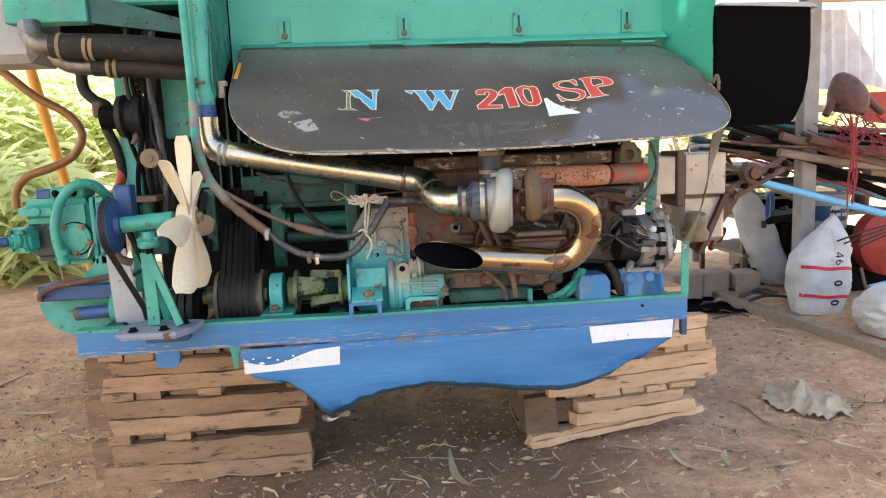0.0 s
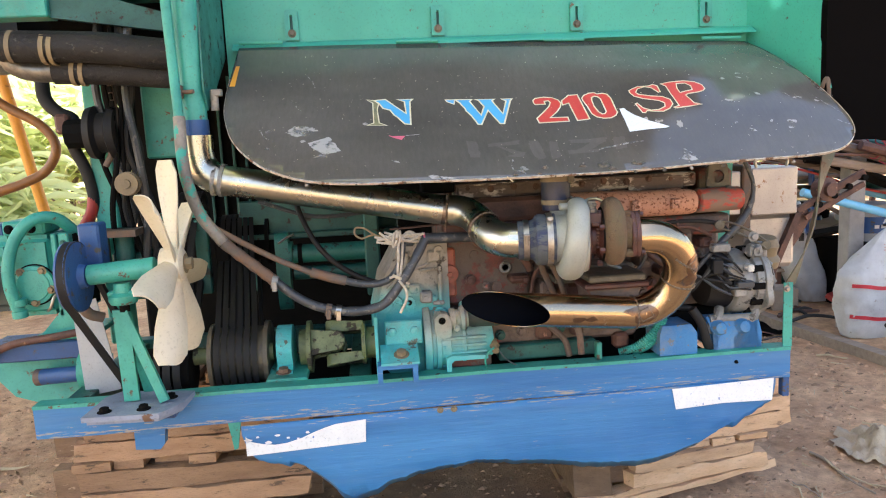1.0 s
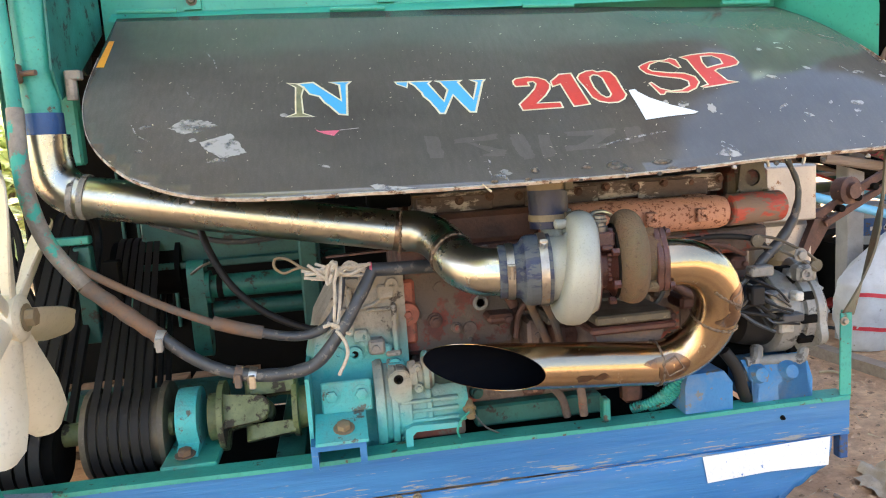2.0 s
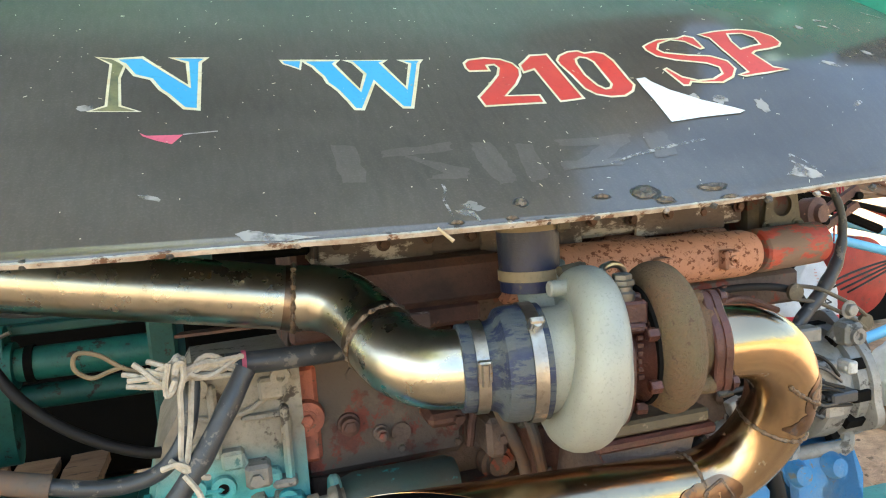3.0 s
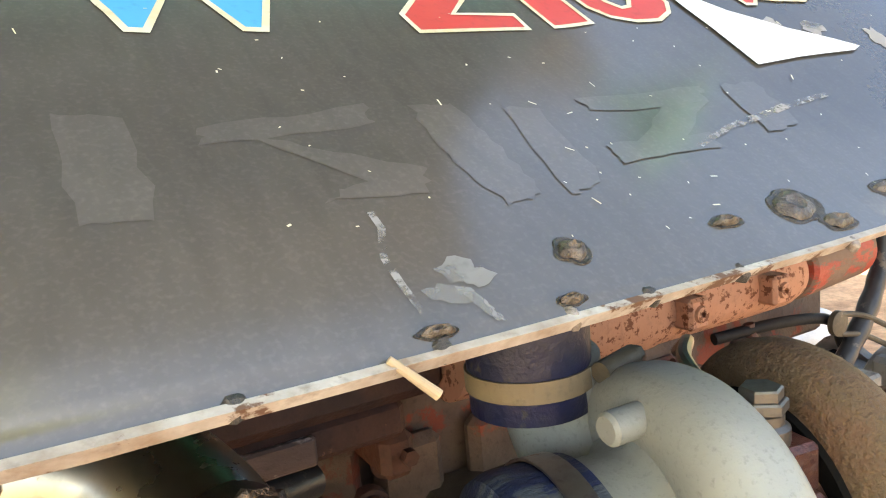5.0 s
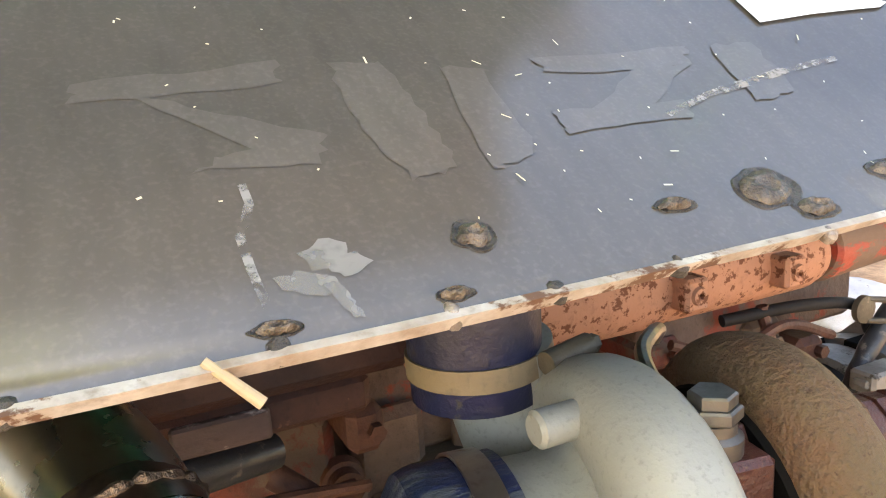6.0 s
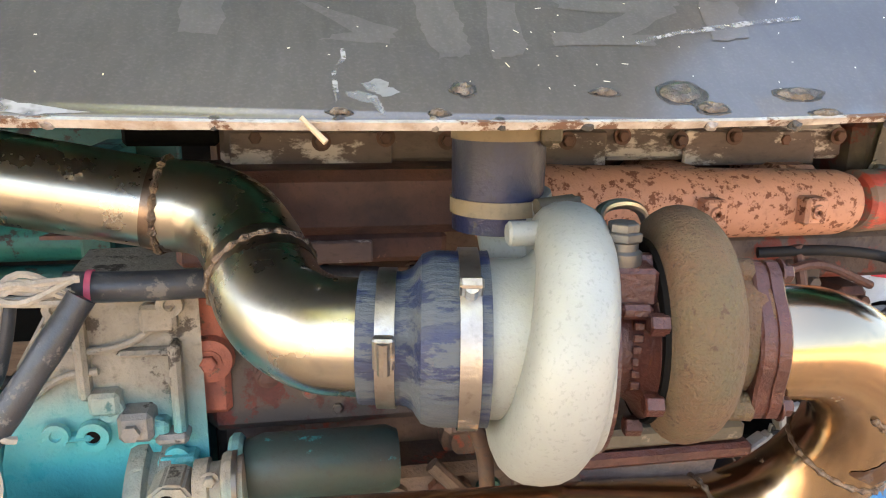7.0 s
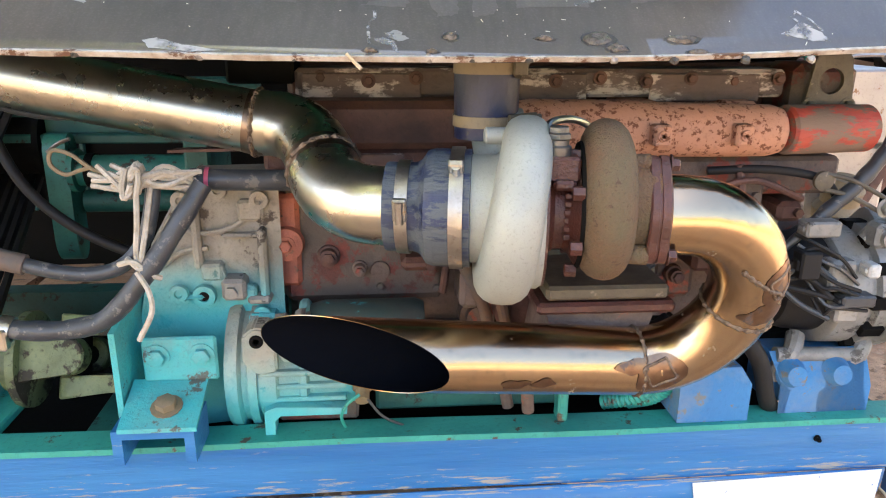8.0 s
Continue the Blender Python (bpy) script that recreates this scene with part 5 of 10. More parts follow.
# pipes, elbows and fittings on the flank above and below the exhaust
for pts, r, mtl, lb in (
        ([(0.292, 2.33, 1.075), (0.305, 2.35, 1.04), (0.325, 2.365, 1.0), (0.345, 2.375, 0.95), (0.352, 2.38, 0.90)], 0.0085, "hose_rust", "brown drain hose"),
        ([(0.47, 2.33, 1.055), (0.505, 2.325, 1.04), (0.528, 2.325, 1.01), (0.52, 2.335, 0.985), (0.48, 2.35, 0.975)], 0.0055, "alu_old", "bent grey steel pipe"),
        ([(0.24, 2.46, 1.09), (0.27, 2.44, 1.065), (0.29, 2.44, 1.03)], 0.011, "rust_brown", ""),
        ([(0.38, 2.38, 0.93), (0.40, 2.36, 0.87), (0.41, 2.37, 0.80)], 0.009, "block", ""),
        ([(0.60, 2.42, 1.10), (0.62, 2.40, 1.06), (0.66, 2.40, 1.03), (0.70, 2.41, 1.02)], 0.010, "rust_brown", ""),
        ([(0.56, 2.44, 0.90), (0.62, 2.42, 0.905), (0.69, 2.42, 0.90), (0.75, 2.43, 0.89)], 0.008, "rubber", "black cable"),
        ([(0.66, 2.42, 1.14), (0.74, 2.40, 1.145), (0.82, 2.40, 1.13), (0.86, 2.41, 1.09)], 0.006, "rubber", "black cable")):
    bm = B()
    tube(bm, pts, r, 12)
    part("flank_pipe", bm, mtl, eng, lb)
for x, z, r, mtl in ((0.125, 1.005, 0.013, "rust_brown"), (0.17, 0.985, 0.009, "block"), (0.30, 1.055, 0.015, "rust_brown"), (0.335, 1.015, 0.011, "block"), (0.275, 0.985, 0.012, "rust_red"), (0.60, 1.0, 0.014, "block"), (0.655, 0.965, 0.011, "rust_brown"), (0.745, 1.06, 0.013, "rust_brown"), (0.80, 1.03, 0.010, "block"), (0.68, 1.125, 0.009, "rust_red"), (0.77, 1.135, 0.010, "rust_brown")):
    bm = B()
    lathe(bm, (x, 2.49, z), (0, -1, 0), [(0, r * 1.35), (0.010, r * 1.25), (0.011, r), (0.024, r), (0.025, r * 0.5)], 16)
    fit = part("fitting", bm, mtl, eng)
    bm = B()
    lathe(bm, (x, 2.468, z), (0, -1, 0), [(0, r * 0.75), (0.008, r * 0.75), (0.009, r * 0.55)], 6)
    part("hex_head", bm, mtl, fit)
# pedestal flange under the turbine, with scale and bolts
bm = B()
box(bm, 0.395, 0.545, 2.235, 2.37, 1.022, 1.040, 0.004)
part("pedestal_top", bm, "olive_steel", eng, "olive pedestal flange")
bm = B()
box(bm, 0.385, 0.555, 2.235, 2.37, 1.004, 1.019, 0.004)
part("pedestal_gasket", bm, "centre", eng)
bm = B()
rings(bm, [[(x, y, z) for x, y in ((0.41 - a, 2.26), (0.53 + a, 2.26), (0.53 + a, 2.40), (0.41 - a, 2.40))] for z, a in ((1.003, 0.01), (0.97, 0.0), (0.90, 0.012))])
part("pedestal_web", bm, "block", eng, "scaly brown pedestal web")
# sensor plug with thin wires
bm = B()
cyl(bm, (0.172, 2.405, 0.845), (0.172, 2.37, 0.825), 0.010, n=10)
cyl(bm, (0.172, 2.39, 0.838), (0.172, 2.385, 0.834), 0.014, n=6)
part("oil_sender", bm, "band", eng, "brass oil sender")
bm = B()
tube(bm, [(0.168, 2.37, 0.835), (0.15, 2.36, 0.825), (0.142, 2.37, 0.80), (0.148, 2.38, 0.775)], 0.0025, 6)
part("wire", bm, "teal", eng)
bm = B()
tube(bm, [(0.178, 2.37, 0.83), (0.20, 2.37, 0.80), (0.235, 2.38, 0.775)], 0.002, 6)
part("wire", bm, "hose_grey", eng)
# engine mounts
for nm, lb in (("rear", 1),):
    mount = thing("engine_mount", "turquoise and blue bolted engine mount bracket", "engine mount", (-0.09, 2.36, 0.778), "engine mounts")
    bm = B()
    slab(bm, [(0, 0), (0, 0.17), (0.05, 0.18), (0.13, 0.18), (0.13, 0)], 0.008, lambda u, v, w: (-0.152 + w, 2.345 + u, 0.778 + v))
    part("side_plate", bm, "cyan", mount)
    bm = B()
    box(bm, -0.125, -0.025, 2.38, 2.388, 0.86, 0.925, 0.003)
    face = part("face_plate", bm, "cyan", mount)
    for x in (-0.105, -0.045):
        bm = B()
        bolt(bm, (x, 2.379, 0.898), (0, -1, 0), 0.012, 0.007)
        part("bolt", bm, "cyan", face)
    bm = B()
    slab(bm, [(0, 0), (0.085, 0.028), (0.085, 0.034), (0, 0.006)], 0.10, lambda u, v, w: (-0.14 + w, 2.30 + u, 0.828 + v))
    part("shelf", bm, "cyan", mount)
    bm = B()
    bolt(bm, (-0.085, 2.335, 0.846), (0, -0.3, 1), 0.014, 0.010)
    part("bolt", bm, "band", mount, "yellowed hex bolt")
    bm = B()
    rings(bm, [[(x, y, 0.778 + z) for x, z in ((-0.15, 0), (-0.15, 0.05), (-0.045, 0.05), (-0.045, 0), (-0.058, 0), (-0.058, 0.038), (-0.137, 0.038), (-0.137, 0))] for y in (2.305, 2.38)])
    part("foot", bm, "blue", mount, "blue channel foot")
mount = thing("engine_mount", "blue welded box engine mount", "engine mount", (0.68, 2.38, 0.778), "engine mounts")
bm = B()
loops = [[(0.628 - a, 2.355 - a, z), (0.735 + a, 2.355 - a, z), (0.735 + a, 2.46, z), (0.628 - a, 2.46, z)] for z, a in ((0.779, 0.0), (0.838, 0.0), (0.860, -0.012))]
rings(bm, loops)
part("block", bm, "blue_dusty", mount)

# ---- turbocharger ----
TY, TZ = 2.192, 1.148
turbo = thing("turbocharger", "turbocharger with pale compressor and rusty turbine", "turbocharger", (0.30, TY, 1.02))


def scroll(cx, cy, cz, outer, r0, r1, start, wide=1.0, drift=0.0, n=64, k=20, sq=0.85, lean=0.0):
    """A snail-shell tube round the shaft whose section grows from r0 to r1."""
    loops = []
    for i in range(n + 1):
        t = i / n
        a = radians(start) + 2 * math.pi * t
        rt = r0 + (r1 - r0) * t
        rc = outer + 0.006 * t - rt
        c = Vector((cx - drift * t + lean * rc * math.sin(a), cy + rc * math.cos(a), cz + rc * math.sin(a)))
        rad = Vector((0, math.cos(a), math.sin(a)))
        loops.append([c + rad * rt * math.copysign(abs(math.cos(b)) ** sq, math.cos(b)) + Vector((1, 0, 0)) * rt * wide * math.copysign(abs(math.sin(b)) ** sq, math.sin(b)) for b in (2 * math.pi * q / k for q in range(k))])
    return rings(B(), loops)


comp = part("compressor_housing", scroll(0.348, TY, TZ, 0.0975, 0.022, 0.0345, 0, 1.0, 0.010, lean=0.12), "alu", turbo, "pale cast aluminium compressor scroll")
bm = B()
lathe(bm, (0.288, TY, TZ), (1, 0, 0), [(0, 0.05), (0.001, 0.0575), (0.034, 0.0575), (0.040, 0.060), (0.046, 0.068), (0.055, 0.078), (0.062, 0.083), (0.080, 0.083), (0.0845, 0.080), (0.085, 0.05)], 56)
part("compressor_inlet", bm, "alu", turbo)
bm = B()
cyl(bm, (0.310, 2.188, 1.226), (0.336, 2.192, 1.226), 0.0088, n=18, bev=0.002)
part("boss", bm, "alu", comp)
for a in (196, 252):
    bm = B()
    c = Vector((0.318, TY + 0.077 * math.cos(radians(a)), TZ + 0.077 * math.sin(radians(a))))
    lathe(bm, c, (1, 0, 0), [(0, 0.003), (0.002, 0.0055), (0.012, 0.006)], 12)
    part("casting_nub", bm, "alu", comp)
# outlet neck rising at the back
bm = B()
tube(bm, [(0.345, 2.262, 1.135), (0.336, 2.266, 1.175), (0.326, 2.268, 1.21), (0.322, 2.265, 1.24)], lambda t: 0.034 - 0.004 * t, 28)
part("outlet_neck", bm, "alu", turbo)
bm = B()
lathe(bm, (0.371, TY, TZ), (1, 0, 0), [(0, 0.08), (0.004, 0.08), (0.005, 0.050), (0.012, 0.041), (0.022, 0.040), (0.030, 0.046), (0.036, 0.056), (0.040, 0.056)], 40)
box(bm, 0.374, 0.406, 2.150, 2.20, 1.186, 1.212, 0.003)
box(bm, 0.380, 0.402, 2.142, 2.160, 1.180, 1.190, 0.003)
centre = part("centre_housing", bm, "centre", turbo, "red-brown centre housing")
for k in range(7):
    a = radians(52 * k + 150)
    bm = B()
    bolt(bm, (0.411, TY + 0.062 * math.cos(a), TZ + 0.062 * math.sin(a)), (-1, 0, 0), 0.0075, 0.011, False)
    part("flange_bolt", bm, "centre", centre)
for k in range(6):  # raised cast numerals reduced to bars
    bm = B()
    box(bm, 0.392, 0.399, 2.1495, 2.1525, 1.128 + 0.0085 * k, 1.1335 + 0.0085 * k, 0.0008)
    part("cast_mark", bm, "centre", centre)
# added near-black ring stands for the shaded gap before the turbine
bm = B()
lathe(bm, (0.4075, TY + 0.004, TZ + 0.006), (1, 0, 0), [(0, 0.05), (0, 0.0655), (0.003, 0.067), (0.006, 0.0655), (0.006, 0.05)], 48)
part("heat_shield", bm, "dark", turbo, "near-black ring for the shaded gap")
bm = B()
lathe(bm, (0.384, 2.166, 1.210), (0, 0, 1), [(0, 0.0125), (0.003, 0.0132), (0.010, 0.0132), (0.012, 0.0105), (0.017, 0.0105)], 24)
union = part("oil_union", bm, "union", turbo, "plated oil feed union", sharp=0.4)
for z0, r0 in ((1.2275, 0.0128), (1.2335, 0.0105)):
    bm = B()
    lathe(bm, (0.384, 2.166, z0), (0, 0, 1), [(0, r0 * 0.94), (0.001, r0), (0.0055, r0), (0.0065, r0 * 0.9)], 6)
    part("union_nut", bm, "union", union, "hex union nut", sharp=0.3)
bm = B()
tube(bm, [(0.376, 2.176, 1.226), (0.374, 2.196, 1.234), (0.384, 2.222, 1.238), (0.404, 2.245, 1.237), (0.424, 2.27, 1.228), (0.44, 2.30, 1.21)], 0.0042, 10)
part("oil_feed_pipe", bm, "steel", union, "bent steel oil feed pipe")
# turbine scroll
turbine = part("turbine_housing", scroll(0.4355, TY + 0.006, TZ + 0.012, 0.081, 0.0205, 0.028, -120, 0.98, sq=1.0), "turbine", turbo, "scorched rusty turbine scroll")
bm = B()
lathe(bm, (0.414, TY + 0.006, TZ + 0.008), (1, 0, 0), [(0, 0.05), (0, 0.066), (0.006, 0.068), (0.030, 0.066), (0.042, 0.058), (0.050, 0.051), (0.074, 0.049)], 44)
part("turbine_body", bm, "turbine", turbo, "olive-scorched turbine body")
bm = B()
n = 48
rad = [0.052 + 0.010 * max(0, math.cos(3 * (2 * math.pi * i / n - radians(225)))) ** 3 for i in range(n)]
rings(bm, [[(x, TY + 0.004 + r * q * math.cos(2 * math.pi * i / n), TZ + 0.002 + r * q * math.sin(2 * math.pi * i / n)) for i, r in enumerate(rad)] for x, q in ((0.476, 0.97), (0.478, 1.0), (0.485, 1.0), (0.4855, 0.97), (0.4875, 0.97), (0.488, 1.0), (0.496, 1.0), (0.498, 0.95))])
flange = part("outlet_flange", bm, "centre", turbo, "red-brown outlet flange")
for k in range(3):
    a = radians(120 * k + 225)
    c = Vector((0.448, TY + 0.004 + 0.053 * math.cos(a), TZ + 0.002 + 0.053 * math.sin(a)))
    bm = B()
    cyl(bm, c, c + Vector((0.030, 0, 0)), 0.0095, 0.0105, 14)
    part("flange_lug", bm, "turbine", flange)
    bm = B()
    bolt(bm, c + Vector((0.050, 0, 0)), (1, 0, 0), 0.007, 0.007)
    part("bolt", bm, "centre", flange)

# ---- blue hoses on the turbo ----
coup = thing("hose_coupler", "scuffed blue silicone reducer with steel clamps", "hose coupler", (0.30, TY, 1.085))
bm = B()
lathe(bm, (0.208, TY, TZ), (1, 0, 0), [(0, 0.043), (0.0005, 0.047)] + [(0.002 + 0.0015 * k, 0.0474 + 0.00035 * (k % 2)) for k in range(20)] + [(0.034, 0.0485), (0.038, 0.051), (0.044, 0.060), (0.050, 0.0622)] + [(0.052 + 0.0015 * k, 0.0625 + 0.00035 * (k % 2)) for k in range(25)] + [(0.090, 0.063), (0.0905, 0.057)], 44)
part("sleeve", bm, "silicone", coup)


def clamp(x, r, parent, w=0.012, at=-0.35):
    b = B()
    lathe(b, (x - w / 2, TY, TZ), (1, 0, 0), [(0, r), (0, r + 0.0016), (w, r + 0.0016), (w, r)], 44, cap=False)
    ob = part("clamp", b, "steel", parent, "steel worm-drive clamp")
    b = B()
    c = Vector((x, TY - (r + 0.004) * math.cos(at), TZ - (r + 0.004) * math.sin(at)))
    m = Matrix.Translation(c) @ Matrix.Rotation(-at, 4, "X")
    box(b, -w * 0.55, w * 0.55, -0.004, 0.004, -0.012, 0.012, 0.0015, m)
    cyl(b, m @ Vector((0, -0.003, -0.014)), m @ Vector((0, -0.003, 0.010)), 0.0045, n=10)
    part("screw_housing", b, "steel", ob)


clamp(0.228, 0.0485, coup, 0.013, -0.18)
clamp(0.284, 0.0635, coup, 0.014, -0.85)
for unit in (turbo, coup):  # the whole unit stands a little turned
    unit.rotation_euler.z = radians(-9)
boost = thing("boost_hose", "dirty blue silicone boost hose with tan bands", "hose", (0.322, 2.262, 1.215))
bm = B()
lathe(bm, (0.322, 2.264, 1.212), (0, 0.02, 1), [(0, 0.032), (0.0005, 0.0355), (0.03, 0.036), (0.06, 0.0365), (0.085, 0.036), (0.0855, 0.03)], 36)
part("sleeve", bm, "navy", boost)
for z in (1.226, 1.283):
    bm = B()
    lathe(bm, (0.322, 2.264 + (z - 1.212) * 0.02, z), (0, 0.02, 1), [(0, 0.036), (0, 0.0375), (0.012, 0.0375), (0.012, 0.036)], 36, cap=False)
    part("band", bm, "band", boost, "tan-stained hose band")
bm = B()
cyl(bm, (0.342, 2.226, 1.236), (0.372, 2.232, 1.238), 0.0065, n=12)
cyl(bm, (0.372, 2.232, 1.238), (0.377, 2.233, 1.238), 0.005, n=6)
part("clamp_screw", bm, "olive_steel", boost, "clamp worm screw")
bm = B()
cyl(bm, (0.350, 2.236, 1.283), (0.364, 2.250, 1.300), 0.0055, n=12)
box(bm, 0.346, 0.362, 2.232, 2.246, 1.282, 1.298, 0.002)
part("clamp_screw", bm, "olive_steel", boost, "clamp worm screw")
bm = B()
cyl(bm, (0.322, 2.266, 1.29), (0.322, 2.275, 1.37), 0.0325, n=28)
part("boost_pipe", bm, "chrome", boost, "short bright boost pipe")

# ---- intake pipe ----
intake = thing("intake_pipe", "polished stainless intake pipe with a welded S-bend", "pipe", (-0.2, 2.37, 1.18))
bm = B()
a, b = Vector((-0.527, 2.378, 1.328)), Vector((0.055, 2.36, 1.217))
rings(bm, sweep([a.lerp(b, t / 10) for t in range(11)], 0.0385, 40))
part("long_tube", bm, "chrome", intake, "dull mirror-bright straight tube")
bm = B()
rings(bm, sweep(spline([b, (0.085, 2.353, 1.215), (0.112, 2.335, 1.206), (0.130, 2.303, 1.190), (0.139, 2.272, 1.176)], 8), lambda t: 0.0395 + 0.002 * t, 40))
part("upper_bend", bm, "chrome", intake)
bm = B()
rings(bm, sweep(spline([(0.139, 2.272, 1.176), (0.147, 2.250, 1.165), (0.160, 2.231, 1.156), (0.182, 2.213, 1.150), (0.208, 2.207, 1.148), (0.225, 2.204, 1.148)], 8), 0.0425, 40))
part("lower_bend", bm, "chrome", intake)
for c, d, r in ((b, (1, -0.03, -0.19), 0.0385), (Vector((0.139, 2.272, 1.176)), (0.35, -0.9, -0.4), 0.0415)):
    bm = B()
    dd = Vector(d).normalized()
    lathe(bm, c - dd * 0.013, dd, [(0, r + 0.0004), (0.007, r + 0.0010), (0.013, r + 0.0014), (0.019, r + 0.0012), (0.026, r + 0.0006)], 40, cap=False)
    part("heat_stain", bm, "stain", intake)
for c, d, r in ((b, (1, -0.1, -0.1), 0.0395), (Vector((0.139, 2.272, 1.176)), (0.35, -0.9, -0.4), 0.042)):
    bm = B()
    d, u, w = frame_of(d)
    loop = [c + (u * math.cos(t) + w * math.sin(t)) * (r + 0.0006 * math.sin(t * 31)) for t in (2 * math.pi * i / 60 for i in range(60))]
    rings(bm, [[p + ((p - c).normalized() * math.cos(q) + d * math.sin(q)) * (0.0032 + 0.0012 * math.sin(i * 2.1)) for q in (2 * math.pi * k / 6 for k in range(6))] for i, p in enumerate(loop)], close=True)
    part("weld_bead", bm, "weld", intake, "lumpy burnt weld bead")
bm = B()
rings(bm, sweep(spline([(-0.566, 2.38, 1.44), (-0.566, 2.38, 1.40), (-0.56, 2.38, 1.365), (-0.545, 2.379, 1.342), (-0.522, 2.378, 1.327)], 6), 0.040, 32))
part("elbow", bm, "chrome", intake, "grey steel elbow")
for t in (0.0, 0.03):
    bm = B()
    c = a.lerp(b, t)
    lathe(bm, c - (b - a).normalized() * 0.006, b - a, [(0, 0.039), (0, 0.042), (0.010, 0.042), (0.010, 0.039)], 32, cap=False)
    part("clamp", bm, "alu_old", intake)
post = thing("air_stack", "turquoise vertical air stack with a blue band", "pipe", (-0.562, 2.38, 1.43))
bm = B()
cyl(bm, (-0.566, 2.38, 1.42), (-0.560, 2.38, 2.5), 0.031, n=28)
part("stack_tube", bm, "teal", post)
bm = B()
cyl(bm, (-0.566, 2.38, 1.437), (-0.5658, 2.38, 1.478), 0.0335, n=28)
part("band", bm, "blue_dark", post, "blue painted band")
bm = B()
cyl(bm, (-0.600, 2.35, 1.545), (-0.552, 2.335, 1.545), 0.005, n=8)
box(bm, -0.606, -0.58, 2.33, 2.36, 1.53, 1.562, 0.003)
part("clip_bolt", bm, "hose_rust", post, "rusty clip bolt")

# ---- exhaust ----
exh = thing("exhaust_pipe", "heat-tinted stainless exhaust with a slash-cut end", "exhaust", (0.35, 2.235, 0.905))
ER = 0.042


def tail_axis(x):
    """The tail tube's middle: it rises and comes forward towards its open end."""
    return Vector((x, 2.1895 + (x - 0.17) * 0.1564, 0.9832 - (x - 0.17) * 0.1318))


end = tail_axis(0.513)
EY, EZ = end.y, end.z
bend = [Vector((0.492, 2.162, 1.1465)), Vector((0.502, 2.161, 1.1465))]
RB = (1.1465 - EZ) / 2
for k in range(17):
    t = radians(90 - 180 * k / 16)
    bend.append(Vector((0.513 + RB * math.cos(t), 2.160 + (EY - 2.160) * (0.5 - 0.5 * math.sin(t)), EZ + RB + RB * math.sin(t))))
bm = B()
rings(bm, sweep(bend, ER, 40))
part("return_bend", bm, "gold", exh, "golden-tinted return bend")
bm = B()
N = 48
loops = []
def hoop(x, r):
    """A ring of places round the tail's middle; x is a number or a function of the ring's angle."""
    out = []
    for i in range(N):
        t = 2 * math.pi * i / N
        q = x(math.cos(t), math.sin(t)) if callable(x) else x
        out.append(tail_axis(q) + Vector((0, r * math.cos(t), r * math.sin(t))))
    return out


slash = lambda cy, cz: 0.170 - 0.1044 * (cy * 0.9946 + cz * 0.104)
for x in (0.514, 0.44, 0.36, 0.30):
    loops.append(hoop(x, ER))
loops += [hoop(slash, ER), hoop(slash, ER - 0.0008)]
rings(bm, loops, cap=False)
tail = part("tail_tube", bm, "gold", exh, "straight golden tail tube")
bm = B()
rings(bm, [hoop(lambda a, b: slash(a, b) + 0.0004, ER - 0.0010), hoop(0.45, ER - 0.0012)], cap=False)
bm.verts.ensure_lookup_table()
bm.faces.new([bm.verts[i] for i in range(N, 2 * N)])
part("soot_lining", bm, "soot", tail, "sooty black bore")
for c, d, q in ((Vector((0.511, EY, EZ)), (1, 0.02, 0), 1), (bend[11], bend[12] - bend[10], 2)):
    bm = B()
    d, u, w = frame_of(d)
    loop = [c + (u * math.cos(t) + w * math.sin(t)) * (ER + 0.0006 * math.sin(t * 27)) for t in (2 * math.pi * i / 60 for i in range(60))]
    rings(bm, [[p + ((p - c).normalized() * math.cos(s) + d * math.sin(s)) * (0.0026 + 0.001 * math.sin(i * 2.3)) for s in (2 * math.pi * k / 6 for k in range(6))] for i, p in enumerate(loop)], close=True)
    part("weld_bead", bm, "weld", exh, "lumpy burnt weld bead")
# square welded patches that follow the tube
line = [tail_axis(0.30 + 0.002 * k) for k in range(106)] + [a.lerp(b, k / 10) for a, b in zip(bend, bend[1:]) for k in range(10)]


def snap(p, lift):
    c = min(line, key=lambda q: (q - p).length)
    return c + (p - c).normalized() * (ER + lift)


for c, nrm, rot in ((Vector((0.528, EY - ER, EZ + 0.004)), (0, -1, 0), 0.5), (bend[9] + Vector((0.020, -0.037, 0.006)), (0.4, -0.9, 0.1), 0.6)):
    bm = B()
    d, u, w = frame_of(nrm)
    u, w = u * math.cos(rot) + w * math.sin(rot), w * math.cos(rot) - u * math.sin(rot)
    path = [snap(c + u * 0.015 * i + w * 0.014 * j, 0.0004) for i, j in ((-1, -1), (0, -1), (1, -1), (1, 0), (1, 1), (0, 1), (-1, 1), (-1, 0), (-1, -1))]
    tube(bm, path, 0.0019, 6, 4)
    part("patch_weld", bm, "weld", exh, "square patch weld")
    bm = B()
    q = [[bm.verts.new(snap(c + u * 0.031 * math.cos(a) * r * (1 + 0.15 * math.sin(3 * a)) + w * 0.027 * math.sin(a) * r, 0.0006)) for a in (2 * math.pi * i / 20 for i in range(20))] for r in (1.0, 0.66, 0.33)]
    for a, b in zip(q, q[1:]):
        for i in range(20):
            bm.faces.new((a[i], a[(i + 1) % 20], b[(i + 1) % 20], b[i]))
    bm.faces.new(q[-1])
    part("burn_mark", bm, "heat", exh, "browned burn mark")
